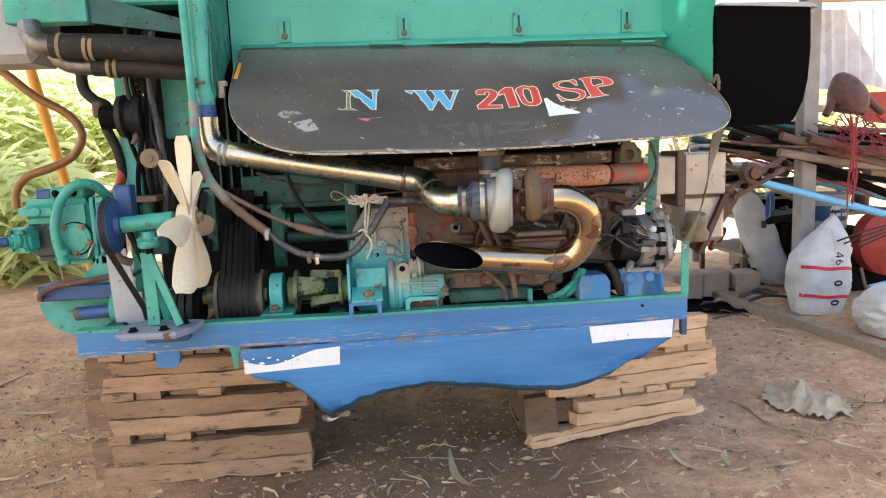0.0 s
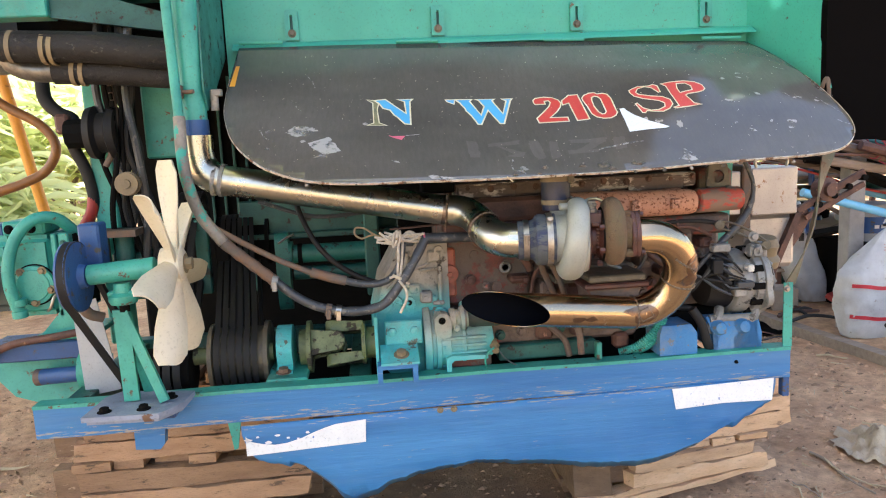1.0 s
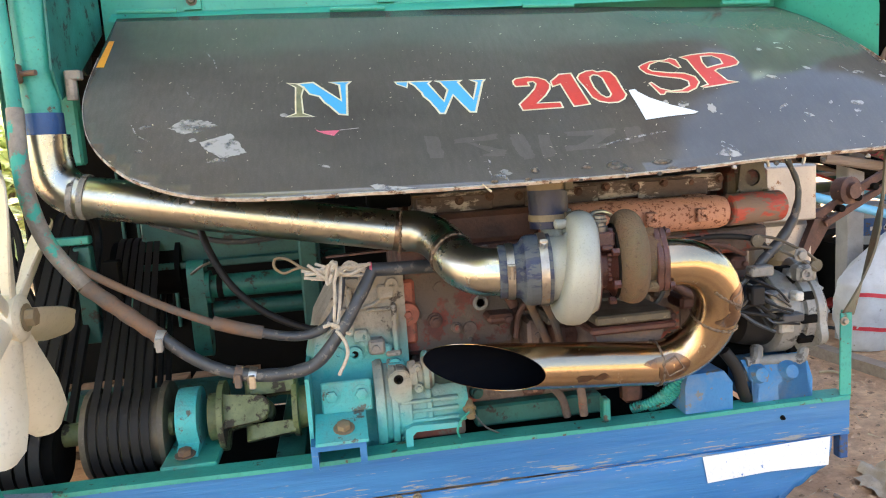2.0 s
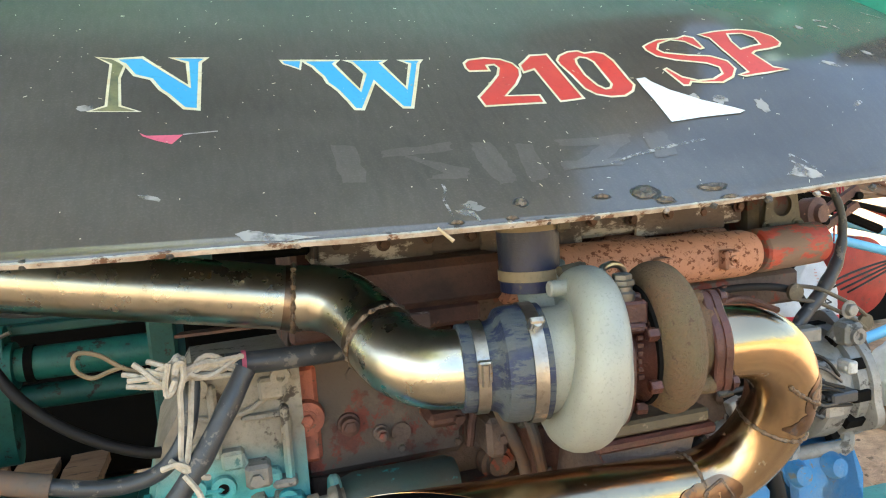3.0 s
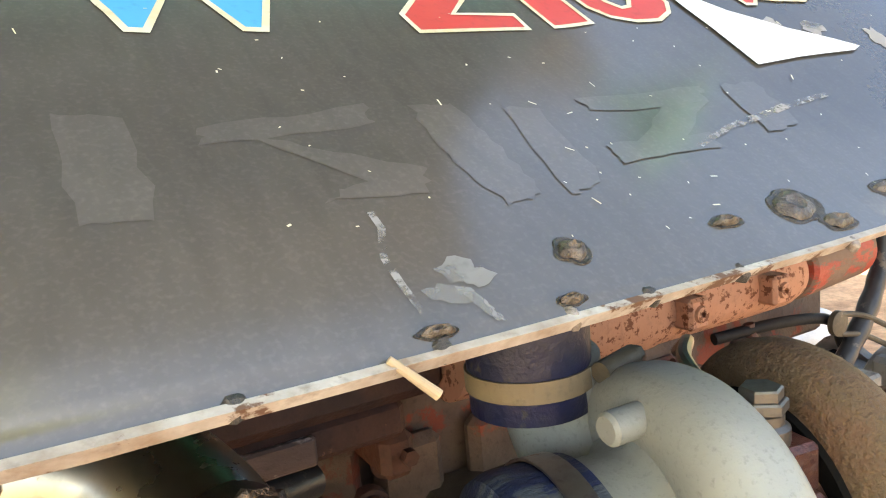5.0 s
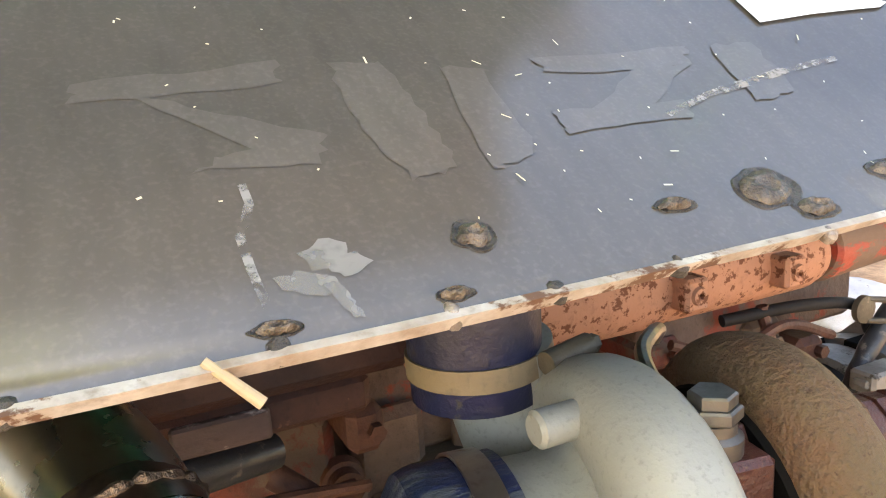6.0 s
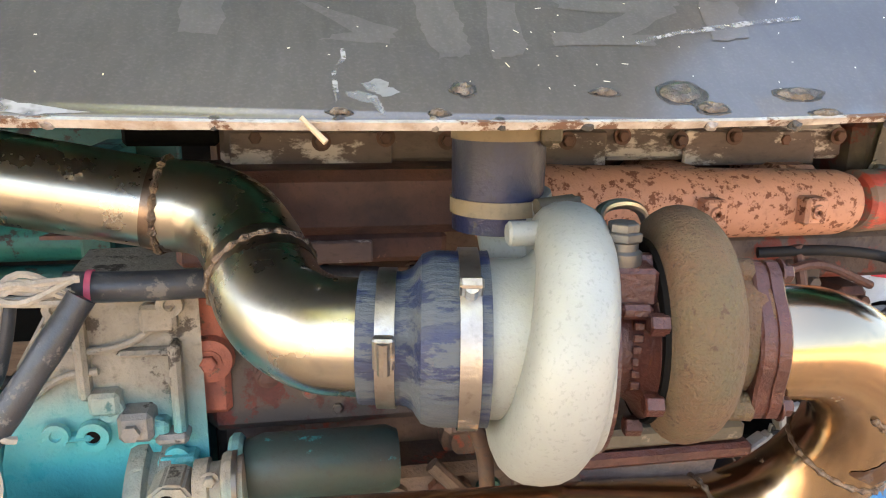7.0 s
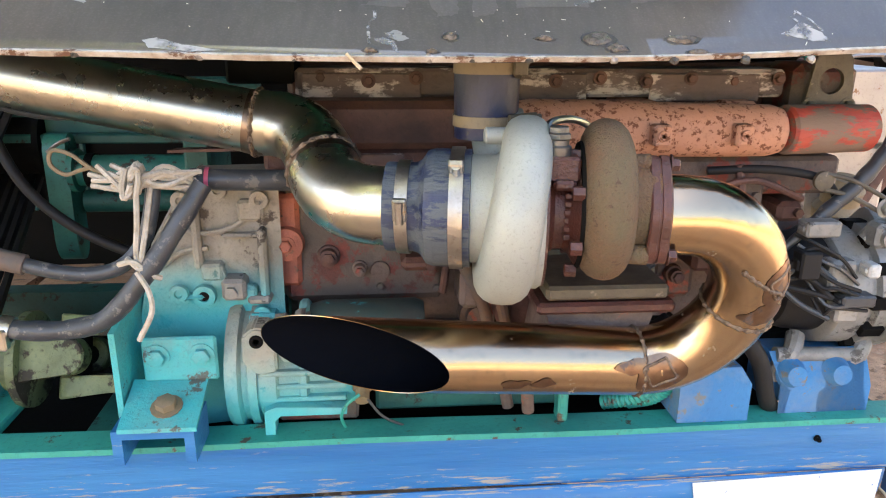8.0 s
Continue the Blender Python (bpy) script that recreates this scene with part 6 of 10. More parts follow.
# browned blotches where the welds were burnt in
hrg = random.Random(8)
for c, nrm, s in ((tail_axis(0.497) + Vector((0, -ER, 0.012)), (0, -1, 0.2), 0.9), (bend[10] + Vector((0.012, -0.038, -0.012)), (0.3, -0.9, -0.3), 1.2), (bend[11] + Vector((0.004, -0.040, 0.004)), (0.1, -0.95, 0), 0.9), (tail_axis(0.350) + Vector((0, -ER, -0.016)), (0, -1, -0.4), 0.7), (tail_axis(0.385) + Vector((0, -ER, -0.012)), (0, -1, -0.3), 0.6)):
    d, u, w = frame_of(nrm)
    ph = hrg.uniform(0, 6)
    bm = B()
    q = [[bm.verts.new(snap(c + u * 0.024 * s * math.cos(a) * r * (1 + 0.25 * math.sin(3 * a + ph)) + w * 0.011 * s * math.sin(a) * r * (1 + 0.2 * math.cos(4 * a + ph)), 0.0005)) for a in (2 * math.pi * i / 24 for i in range(24))] for r in (1.0, 0.66, 0.33)]
    for a, b in zip(q, q[1:]):
        for i in range(24):
            bm.faces.new((a[i], a[(i + 1) % 24], b[(i + 1) % 24], b[i]))
    bm.faces.new(q[-1])
    part("burn_mark", bm, "heat", exh, "browned burn mark")
# a second bead that crosses the first on the bend's front
bm = B()
tube(bm, [snap(bend[9] + Vector((x, -0.04, z)), 0.0006) for x, z in ((-0.030, 0.034), (-0.016, 0.018), (0.0, 0.004), (0.014, -0.004), (0.030, -0.012))], lambda t: 0.0026 + 0.0009 * math.sin(t * 47), 8, 8)
part("weld_bead", bm, "weld", exh, "lumpy burnt weld bead")
# ---- plugs hanging behind the exhaust bend ----
plugs = thing("wire_connectors", "dirty white plugs and looped grey wires", "connector", (0.61, 2.31, 0.93))
for (x, y, z), (a, b, c), ry, mtl in (((0.632, 2.30, 1.006), (0.012, 0.008, 0.011), 0.3, "plug"), ((0.605, 2.305, 0.972), (0.014, 0.008, 0.008), 0.6, "plug"), ((0.562, 2.30, 0.955), (0.020, 0.009, 0.010), 0.7, "rubber"), ((0.585, 2.31, 0.945), (0.010, 0.007, 0.007), 0.4, "hose_grey")):
    bm = B()
    m = Matrix.Translation((x, y, z)) @ Matrix.Rotation(-ry, 4, "Y")
    box(bm, -a, a, -b, b, -c, c, 0.002, m)
    box(bm, a, a + 0.006, -b * 0.7, b * 0.7, -c * 0.7, c * 0.7, 0.001, m)
    part("plug", bm, mtl, plugs)
rng = random.Random(15)
for k in range(7):
    bm = B()
    q = rng.uniform(-0.012, 0.012)
    tube(bm, [(0.632 + q, 2.305, 0.995), (0.628 + q, 2.30 + rng.uniform(-0.01, 0.01), 0.98), (0.605 + 1.5 * q, 2.30, 0.978 + q), (0.595 + q, 2.305, 0.958), (0.575 + q, 2.31, 0.948 - q), (0.55, 2.32, 0.925)], 0.0022, 6)
    part("wire", bm, rng.choice(("hose_grey", "plug", "hose_grey", "rubber")), plugs)

# ---- alternator ----
alt = thing("alternator", "dusty aluminium alternator with tangled plugs", "alternator", (0.89, 2.45, 0.83))
AY, AZ = 2.46, 0.955
bm = B()
lathe(bm, (0.855, AY, AZ), (1, 0.05, 0), [(0, 0.085), (0.004, 0.092), (0.045, 0.094), (0.05, 0.088), (0.056, 0.088), (0.058, 0.098), (0.095, 0.098), (0.105, 0.085), (0.112, 0.04)], 36)
case = part("stator_case", bm, "alu_old", alt)
bm = B()
lathe(bm, (0.785, AY, AZ + 0.005), (1, 0.05, 0), [(0, 0.05), (0.004, 0.068), (0.03, 0.075), (0.07, 0.08)], 30)
part("rear_cover", bm, "rubber", alt, "black rear cover")
for k in range(12):
    a = 2 * math.pi * k / 12
    bm = B()
    c = Vector((0.918, AY + 0.092 * math.cos(a), AZ + 0.092 * math.sin(a)))
    box(bm, -0.017, 0.017, -0.008, 0.008, -0.009, 0.009, 0.001, Matrix.Translation(c) @ Matrix.Rotation(a, 4, "X"))
    part("vent_slot", bm, "dark", case)
bm = B()
rad = [0.100 + 0.017 * max(0, math.cos(3 * (2 * math.pi * i / 60 - radians(205)))) ** 4 for i in range(60)]
rings(bm, [[(x, AY + r * q * math.cos(2 * math.pi * i / 60), AZ + r * q * math.sin(2 * math.pi * i / 60)) for i, r in enumerate(rad)] for x, q in ((0.938, 0.96), (0.940, 1.0), (0.955, 1.0), (0.960, 0.95), (0.963, 0.70), (0.958, 0.40))])
bracket_end = part("end_bracket", bm, "alu_old", alt, "pale cast end bracket with lugs")
for k in range(10):
    a = 2 * math.pi * (k + 0.3) / 10
    bm = B()
    box(bm, -0.012, 0.012, -0.004, 0.004, -0.011, 0.011, 0.001, Matrix.Translation((0.956, AY + 0.082 * math.cos(a), AZ + 0.082 * math.sin(a))) @ Matrix.Rotation(a, 4, "X"))
    part("vent_slot", bm, "dark", bracket_end)
bm = B()
lathe(bm, (0.966, AY, AZ), (1, 0.05, 0), [(0, 0.078), (0.004, 0.08), (0.006, 0.03), (0.014, 0.045), (0.02, 0.035), (0.026, 0.047), (0.03, 0.02)], 28)
apul = part("pulley", bm, "alu_old", alt, "fan and pulley")
for k in range(9):
    a = 2 * math.pi * k / 9
    bm = B()
    box(bm, 0, 0.010, -0.014, 0.014, 0.045, 0.078, 0.001, Matrix.Translation((0.966, AY, AZ)) @ Matrix.Rotation(a, 4, "X") @ Matrix.Rotation(0.5, 4, "Z"))
    part("fan_blade", bm, "alu_old", apul)
bm = B()
tube(bm, [(0.90, 2.40, 1.04), (0.915, 2.395, 1.06), (0.94, 2.40, 1.06), (0.95, 2.41, 1.03)], 0.014, 10)
part("top_lug", bm, "alu_old", alt)
for x, z, w, h in ((0.845, 1.0, 0.04, 0.045), (0.862, 0.945, 0.035, 0.030)):
    bm = B()
    box(bm, x - w / 2, x + w / 2, 2.355, 2.385, z - h / 2, z + h / 2, 0.004)
    part("connector", bm, "alu_old", alt, "dusty grey connector")
for k in range(5):
    bm = B()
    z = 0.94 + 0.02 * k
    tube(bm, [(0.68 + 0.01 * k, 2.40, 0.985 - 0.012 * k), (0.74, 2.375, 0.995 - 0.008 * k), (0.79, 2.36, z + 0.02), (0.83, 2.35, z + 0.012 * math.sin(k * 2))], 0.0042, 8)
    part("lead", bm, "hose_grey" if k % 3 == 0 else "rubber", alt)
for x in (0.80, 0.91):
    bm = B()
    tube(bm, [(x + 0.03, 2.42, 0.885), (x + 0.015, 2.40, 0.865), (x - 0.005, 2.40, 0.84), (x - 0.01, 2.40, 0.822)], lambda t: 0.014 - 0.003 * t, 10)
    part("foot", bm, "alu_old", alt)
bm = B()
cyl(bm, (0.79, 2.40, 0.862), (0.93, 2.40, 0.858), 0.012, n=12)
part("pivot_bolt", bm, "alu_old", alt)
bm = B()
for off in (-0.011, 0.011):
    tube(bm, [(0.815, 2.385, 1.130 + off), (0.85, 2.382, 1.122 + off), (0.888, 2.38, 1.104 + off), (0.92, 2.38, 1.086 + off), (0.945, 2.382, 1.068 + off)], 0.0032, 8)
for x, z in ((0.812, 1.131), (0.948, 1.066)):
    lathe(bm, (x, 2.389, z), (0, -1, 0), [(0, 0.014), (0.006, 0.014), (0.007, 0.011)], 16)
part("adjuster_arm", bm, "olive_steel", alt, "greasy slotted adjuster arm")
bm = B()
bolt(bm, (0.905, 2.376, 1.094), (0, -1, 0), 0.010, 0.008)
part("bolt", bm, "alu_old", alt)
bm = B()
box(bm, 0.893, 0.928, 2.366, 2.40, 1.036, 1.072, 0.006)
lathe(bm, (0.911, 2.366, 1.053), (0, -1, 0), [(0, 0.014), (0.006, 0.013), (0.006, 0.006), (0.001, 0.005)], 16)
part("arm_lug", bm, "alu_old", alt, "cast lug with a bolt hole")
for (x, z), (w, h), mtl in (((0.80, 1.072), (0.05, 0.022), "alu_old"), ((0.87, 0.965), (0.05, 0.018), "hose_grey"), ((0.885, 1.010), (0.018, 0.020), "plug"), ((0.79, 1.02), (0.03, 0.04), "rubber")):
    bm = B()
    box(bm, x - w / 2, x + w / 2, 2.345, 2.372, z - h / 2, z + h / 2, 0.003, Matrix.Rotation(0.0, 4, "Y"))
    box(bm, x - w / 2 - 0.003, x + w / 2 + 0.003, 2.350, 2.366, z - h / 5, z + h / 5, 0.002)
    part("connector", bm, mtl, alt)
for k in range(6):
    bm = B()
    tube(bm, [(0.775 + 0.006 * k, 2.372, 1.06 - 0.016 * k), (0.80 + 0.004 * k, 2.352, 1.048 - 0.020 * k), (0.832, 2.345, 1.03 - 0.016 * k + 0.012 * math.sin(k * 3)), (0.862 + 0.005 * k, 2.352, 1.0 - 0.01 * k)], 0.0028, 6)
    part("thin_lead", bm, ("rubber", "hose_grey", "rubber")[k % 3], alt)
altb = thing("alternator_bracket", "blue cast alternator bracket on the frame", "bracket", (0.86, 2.4, 0.778))
bm = B()
rings(bm, [[(x0, 2.37, 0.779), (x1, 2.37, 0.779), (x1 + 0.01, 2.375, 0.83), (x1 + 0.02, 2.40, z), (x0 - 0.01, 2.40, z), (x0, 2.375, 0.83)] for x0, x1, z in ((0.79, 0.80, 0.868),)] + [[(x + a, y, z) for a, y, z in ((0, 2.37, 0.779), (0.01, 2.37, 0.779), (0.012, 2.372, 0.82), (0.012, 2.40, 0.872), (0, 2.40, 0.872), (0, 2.372, 0.82))] for x in (0.85, 0.92)])
part("web", bm, "blue_dusty", altb)
for x in (0.81, 0.88):
    bm = B()
    lathe(bm, (x, 2.385, 0.838), (0, -1, 0.2), [(0, 0.024), (0.012, 0.018), (0.02, 0.015), (0.021, 0.008)], 16)
    part("boss", bm, "blue_dusty", altb)
bm = B()
box(bm, 0.785, 0.94, 2.40, 2.47, 0.779, 0.86, 0.008)
part("plinth", bm, "blue_dusty", altb)
# taped loom above the alternator
loom = thing("wiring_loom", "grey taped wiring loom drooping to the alternator", "wiring", (0.8, 2.4, 1.05))
bm = B()
tube(bm, [(0.895, 2.41, 1.30), (0.915, 2.40, 1.24), (0.905, 2.395, 1.18), (0.87, 2.39, 1.13), (0.82, 2.385, 1.085), (0.78, 2.38, 1.05), (0.745, 2.385, 1.01)], lambda t: 0.006 + 0.005 * max(0, math.sin(t * 5 - 1)) + 0.0006 * math.sin(t * 70), 12, 10)
part("sheath", bm, "hose_grey", loom)
bm = B()
tube(bm, [(0.73, 2.38, 0.90), (0.755, 2.375, 0.86), (0.775, 2.38, 0.80), (0.80, 2.40, 0.77)], 0.013, 12)
part("down_hose", bm, "rubber", loom, "black rubber hose")
bm = B()
tube(bm, [(0.52, 2.34, 1.03), (0.555, 2.335, 1.03), (0.575, 2.33, 1.06), (0.578, 2.33, 1.10), (0.57, 2.33, 1.13)], 0.005, 8)
part("thin_pipe", bm, "hose_grey", loom, "thin steel pipe")
for k in range(2):
    bm = B()
    tube(bm, [(0.54 + 0.04 * k, 2.43, 0.775), (0.58 + 0.03 * k, 2.40, 0.80), (0.62 + 0.015 * k, 2.385, 0.84), (0.645 + 0.01 * k, 2.39, 0.88)], lambda t: 0.0105 + 0.0016 * math.sin(t * 150), 12, 40)
    part("corrugated_hose", bm, "teal", loom, "turquoise corrugated conduit")

# ---- cooling fan on its jackshaft ----
fan = thing("cooling_fan", "yellowed seven-bladed plastic cooling fan", "fan", (-0.635, 2.25, 0.89))
FC = Vector((-0.617, 2.25, 1.137))
bm = B()
lathe(bm, FC - Vector((0.03, 0, 0)), (1, 0, 0), [(0, 0.030), (0.004, 0.040), (0.050, 0.040), (0.056, 0.030), (0.056, 0.022), (0.046, 0.020)], 28)
part("hub", bm, "cream", fan)
for k in range(7):
    bm = B()
    loops = []
    for i in range(11):
        s = i / 10
        r = 0.034 + 0.214 * s
        w = 0.046 + 0.036 * min(1, s * 1.7) - 0.028 * max(0, (s - 0.86) / 0.14) ** 2
        ang = radians(54 - 14 * s)
        chord = Vector((math.cos(ang), -math.sin(ang), 0))
        nrm = Vector((math.sin(ang), math.cos(ang), 0))
        row = [Vector((0, 0, r - 0.012 * max(0, q) ** 2 * s)) + chord * w * q / 2 + nrm * 0.013 * (1 - q * q) for q in (-1, -0.66, -0.33, 0, 0.33, 0.66, 1)]
        loops.append([p + nrm * 0.0016 for p in row] + [p - nrm * 0.0016 for p in row[::-1]])
    m = Matrix.Translation(FC) @ Matrix.Rotation(radians(-3 + 360 / 7 * k), 4, "X")
    rings(bm, [[m @ p for p in lp] for lp in loops])
    part("blade", bm, "cream", fan, "yellowed nylon blade")
bm = B()
bolt(bm, FC + Vector((0.027, 0, 0)), (1, 0, 0), 0.016, 0.014)
part("nut", bm, "band", fan, "brass-coloured nut")

jack = thing("jackshaft_stand", "turquoise bearing stand bolted on the frame", "bearing stand", (-0.74, 2.25, 0.778))
bm = B()
cyl(bm, (-0.815, 2.25, 1.123), (-0.66, 2.25, 1.133), 0.0245, n=28, bev=0.002)
part("bearing_tube", bm, "teal", jack)
bm = B()
lathe(bm, (-0.825, 2.25, 1.122), (1, 0, 0.05), [(0, 0.012), (0.012, 0.02), (0.014, 0.02)], 18)
part("seal", bm, "dark", jack)
bm = B()
lathe(bm, (-0.742, 2.25, 1.05), (0, 0, 1), [(0, 0.030), (0.008, 0.034), (0.02, 0.034), (0.028, 0.022), (0.05, 0.020)], 20)
box(bm, -0.775, -0.71, 2.235, 2.265, 1.068, 1.082, 0.004)
part("saddle", bm, "teal", jack)
bm = B()
cyl(bm, (-0.742, 2.25, 1.03), (-0.742, 2.25, 1.055), 0.012, n=12)
part("stud", bm, "dark", jack)
for a, b, w in (((-0.752, 2.25, 1.035), (-0.748, 2.25, 0.808), 0.036), ((-0.745, 2.245, 1.03), (-0.665, 2.225, 0.808), 0.022), ((-0.745, 2.26, 1.03), (-0.73, 2.33, 0.79), 0.022)):
    bm = B()
    bar(bm, a, b, w, 0.012)
    bar(bm, Vector(a) + Vector((0, 0.01, 0)), Vector(b) + Vector((0, 0.01, 0)), w * 0.5, 0.02)
    part("leg", bm, "teal", jack)
bm = B()
slab(bm, [(-0.838, 2.16), (-0.66, 2.15), (-0.618, 2.22), (-0.612, 2.30), (-0.80, 2.34), (-0.83, 2.30)], 0.012, lambda u, v, w: (u, v, 0.792 + w))
slab(bm, [(-0.83, 2.17), (-0.665, 2.16), (-0.625, 2.22), (-0.62, 2.30), (-0.80, 2.335), (-0.82, 2.30)], 0.009, lambda u, v, w: (u, v, 0.782 + w))
bplate = part("base_plate", bm, "plate", jack, "grey-blue greasy base plate")
for x, y in ((-0.795, 2.19), (-0.705, 2.19), (-0.66, 2.26)):
    bm = B()
    bolt(bm, (x, y, 0.804), (0, 0, 1), 0.011, 0.009)
    part("bolt", bm, "dark", bplate)
bm = B()
box(bm, -0.80, -0.665, 2.30, 2.347, 0.735, 0.781, 0.004)
part("support_block", bm, "blue_dark", jack, "blue welded support under the plate")
bm = B()
slab(bm, [(-0.017, 0), (0.017, 0), (0.004, -0.075), (-0.006, -0.078)], 0.006, lambda u, v, w: (-0.535 + u, 2.36 + w, 0.69 + v))
part("gusset", bm, "teal", jack)

# blue pulley, V-belt and idler on the shaft
pul = thing("blue_pulley", "blue V-belt pulley on the jackshaft", "pulley", (-0.83, 2.24, 1.03))
bm = B()
lathe(bm, (-0.862, 2.25, 1.12), (1, 0, 0.03), [(0, 0.03), (0, 0.082), (0.006, 0.085), (0.014, 0.068), (0.022, 0.085), (0.028, 0.082), (0.03, 0.03), (0.045, 0.026)], 36)
part("wheel", bm, "blue_dark", pul)
bm = B()
box(bm, -0.85, -0.80, 2.30, 2.36, 1.13, 1.24, 0.005)
part("guard_bracket", bm, "blue_dark", pul)


def belt(parent, ax, ay, az, ra, bx, by, bz, rb, w, t, name="belt", mt="rubber"):
    """A closed belt round two pulleys whose axes run along x."""
    a, b = Vector((0, ay, az)), Vector((0, by, bz))
    d = (b - a).length
    base = math.atan2(bz - az, by - ay)
    off = math.acos((ra - rb) / d)
    pts = []
    for i in range(17):
        u = base + off + (2 * math.pi - 2 * off) * i / 16
        pts.append((ax, ay + ra * math.cos(u), az + ra * math.sin(u), u))
    for i in range(17):
        u = base - off + 2 * off * i / 16
        pts.append((bx, by + rb * math.cos(u), bz + rb * math.sin(u), u))
    bm = B()
    loops = []
    for x, y, z, u in pts:
        n = Vector((0, math.cos(u), math.sin(u)))
        p = Vector((x, y, z))
        loops.append([p + Vector((-w / 2, 0, 0)) + n * t, p + Vector((w / 2, 0, 0)) + n * t, p + Vector((w / 2 * 0.7, 0, 0)), p + Vector((-w / 2 * 0.7, 0, 0))])
    rings(bm, loops, close=True)
    return part(name, bm, mt, parent)


vb = thing("v_belt", "worn black rubber V-belt on pulleys", "belt", (-0.85, 2.3, 0.78))
belt(vb, -0.846, 2.25, 1.12, 0.077, -0.80, 2.46, 0.80, 0.05, 0.02, 0.008)

# main belt drive: six belts from the lower to the upper pulley
drive = thing("belt_drive", "bank of six black drive belts on grooved pulleys", "belt drive", (-0.54, 2.6, 0.70))
for k in range(6):
    belt(drive, -0.588 + 0.0205 * k, 2.55, 0.815, 0.088, -0.655 + 0.019 * k, 3.10, 1.08, 0.085, 0.0150, 0.010, "drive_belt")
bm = B()
lathe(bm, (-0.614, 2.55, 0.815), (1, 0, 0), [(0, 0.03), (0, 0.096), (0.012, 0.098), (0.014, 0.084), (0.150, 0.084), (0.152, 0.098), (0.163, 0.096), (0.165, 0.03)], 40)
part("lower_pulley", bm, "olive_steel", drive, "dark cast lower pulley")
bm = B()
lathe(bm, (-0.68, 3.10, 1.08), (1, 0, 0), [(0, 0.03), (0, 0.088), (0.014, 0.088), (0.016, 0.07), (0.165, 0.07), (0.167, 0.088), (0.18, 0.088), (0.18, 0.03)], 36)
part("upper_pulley", bm, "dark", drive)
second = thing("belt_drive", "set of three black drive belts beside the fan", "belt drive", (-0.78, 2.6, 0.72))
for k in range(3):
    belt(second, -0.74 + 0.026 * k, 2.50, 0.80, 0.07, -0.75 + 0.026 * k, 2.95, 1.20, 0.06, 0.02, 0.010, "drive_belt")
bm = B()
cyl(bm, (-0.80, 2.50, 0.80), (-0.66, 2.50, 0.80), 0.066, n=28)
part("lower_pulley", bm, "dark", second)

# output shaft, pillow block and universal joint
shaft = thing("propeller_shaft", "olive green universal joint on the output shaft", "driveshaft", (-0.25, 2.52, 0.74))
bm = B()
cyl(bm, (-0.75, 2.52, 0.83), (-0.44, 2.52, 0.83), 0.024, n=20)
part("stub_shaft", bm, "green_joint", shaft)
bm = B()
lathe(bm, (-0.365, 2.52, 0.835), (1, 0, 0), [(0, 0.03), (0, 0.05), (0.02, 0.05), (0.022, 0.074), (0.034, 0.074), (0.036, 0.05), (0.04, 0.03)], 28)
part("flange", bm, "green_joint", shaft)
UJ = Matrix.Translation((-0.264, 2.52, 0.838))


def yoke(turn, way, mtl):
    """Two forked arms from a flange to a bearing cap each; way is +1 or -1 along the shaft."""
    for s in (0, 180):
        m = UJ @ Matrix.Rotation(radians(turn + s), 4, "X")
        b = B()
        pts = [(-0.080, -0.040), (-0.066, -0.038), (-0.052, -0.030), (-0.02, -0.029)] + [(0.029 * math.sin(radians(q)), -0.029 * math.cos(radians(q))) for q in range(15, 180, 20)] + [(-0.02, 0.029), (-0.052, 0.030), (-0.066, 0.038), (-0.080, 0.040)]
        slab(b, pts, 0.026, lambda u, v, w: m @ Vector((u * way, -0.030 - w * (1 + 0.25 * max(0, 1 + u / 0.05)), v)))
        bmesh.ops.bevel(b, geom=b.edges[:], offset=0.003, segments=1, affect="EDGES")
        arm = part("yoke_arm", b, mtl, shaft)
        b = B()
        lathe(b, m @ Vector((0, -0.056, 0)), m.to_3x3() @ Vector((0, -1, 0)), [(0, 0.021), (0.004, 0.021), (0.005, 0.018), (0.002, 0.016), (0.003, 0.008), (0.005, 0.007)], 22)
        part("bearing_cap", b, mtl, arm)


yoke(-24, 1, "green_joint"), yoke(66, -1, "green_joint")
bm = B()
for d in (-24, 66):
    q = Matrix.Rotation(radians(d), 3, "X") @ Vector((0, 0.04, 0))
    cyl(bm, UJ.translation - q, UJ.translation + q, 0.016, n=14)
part("cross", bm, "dark", shaft, "greasy black cross")
bm = B()
lathe(bm, (-0.192, 2.52, 0.835), (1, 0, 0), [(0, 0.03), (0.001, 0.060), (0.012, 0.062), (0.014, 0.046), (0.030, 0.044), (0.060, 0.055), (0.062, 0.03)], 30)
part("rear_flange", bm, "green_joint", shaft)
pb = thing("pillow_block", "turquoise pillow block bearing with rusty bolts", "bearing", (-0.40, 2.46, 0.778))
bm = B()
pts = [(-0.075, 0), (-0.075, 0.02), (-0.05, 0.03)] + [(0.062 * math.cos(a), 0.062 + 0.062 * math.sin(a)) for a in (math.pi - math.pi * i / 12 for i in range(13))] + [(0.05, 0.03), (0.075, 0.02), (0.075, 0)]
slab(bm, pts, 0.042, lambda u, v, w: (-0.425 + w, 2.52 + u * 1.15, 0.772 + v * 1.05))
part("housing", bm, "cyan", pb)
bm = B()
bolt(bm, (-0.405, 2.425, 0.795), (0, -0.1, 1), 0.014, 0.011)
part("bolt", bm, "hose_rust", pb, "rusty hex bolt")
bm = B()
box(bm, -0.45, -0.34, 2.395, 2.62, 0.770, 0.785, 0.003)
part("base", bm, "teal", pb)
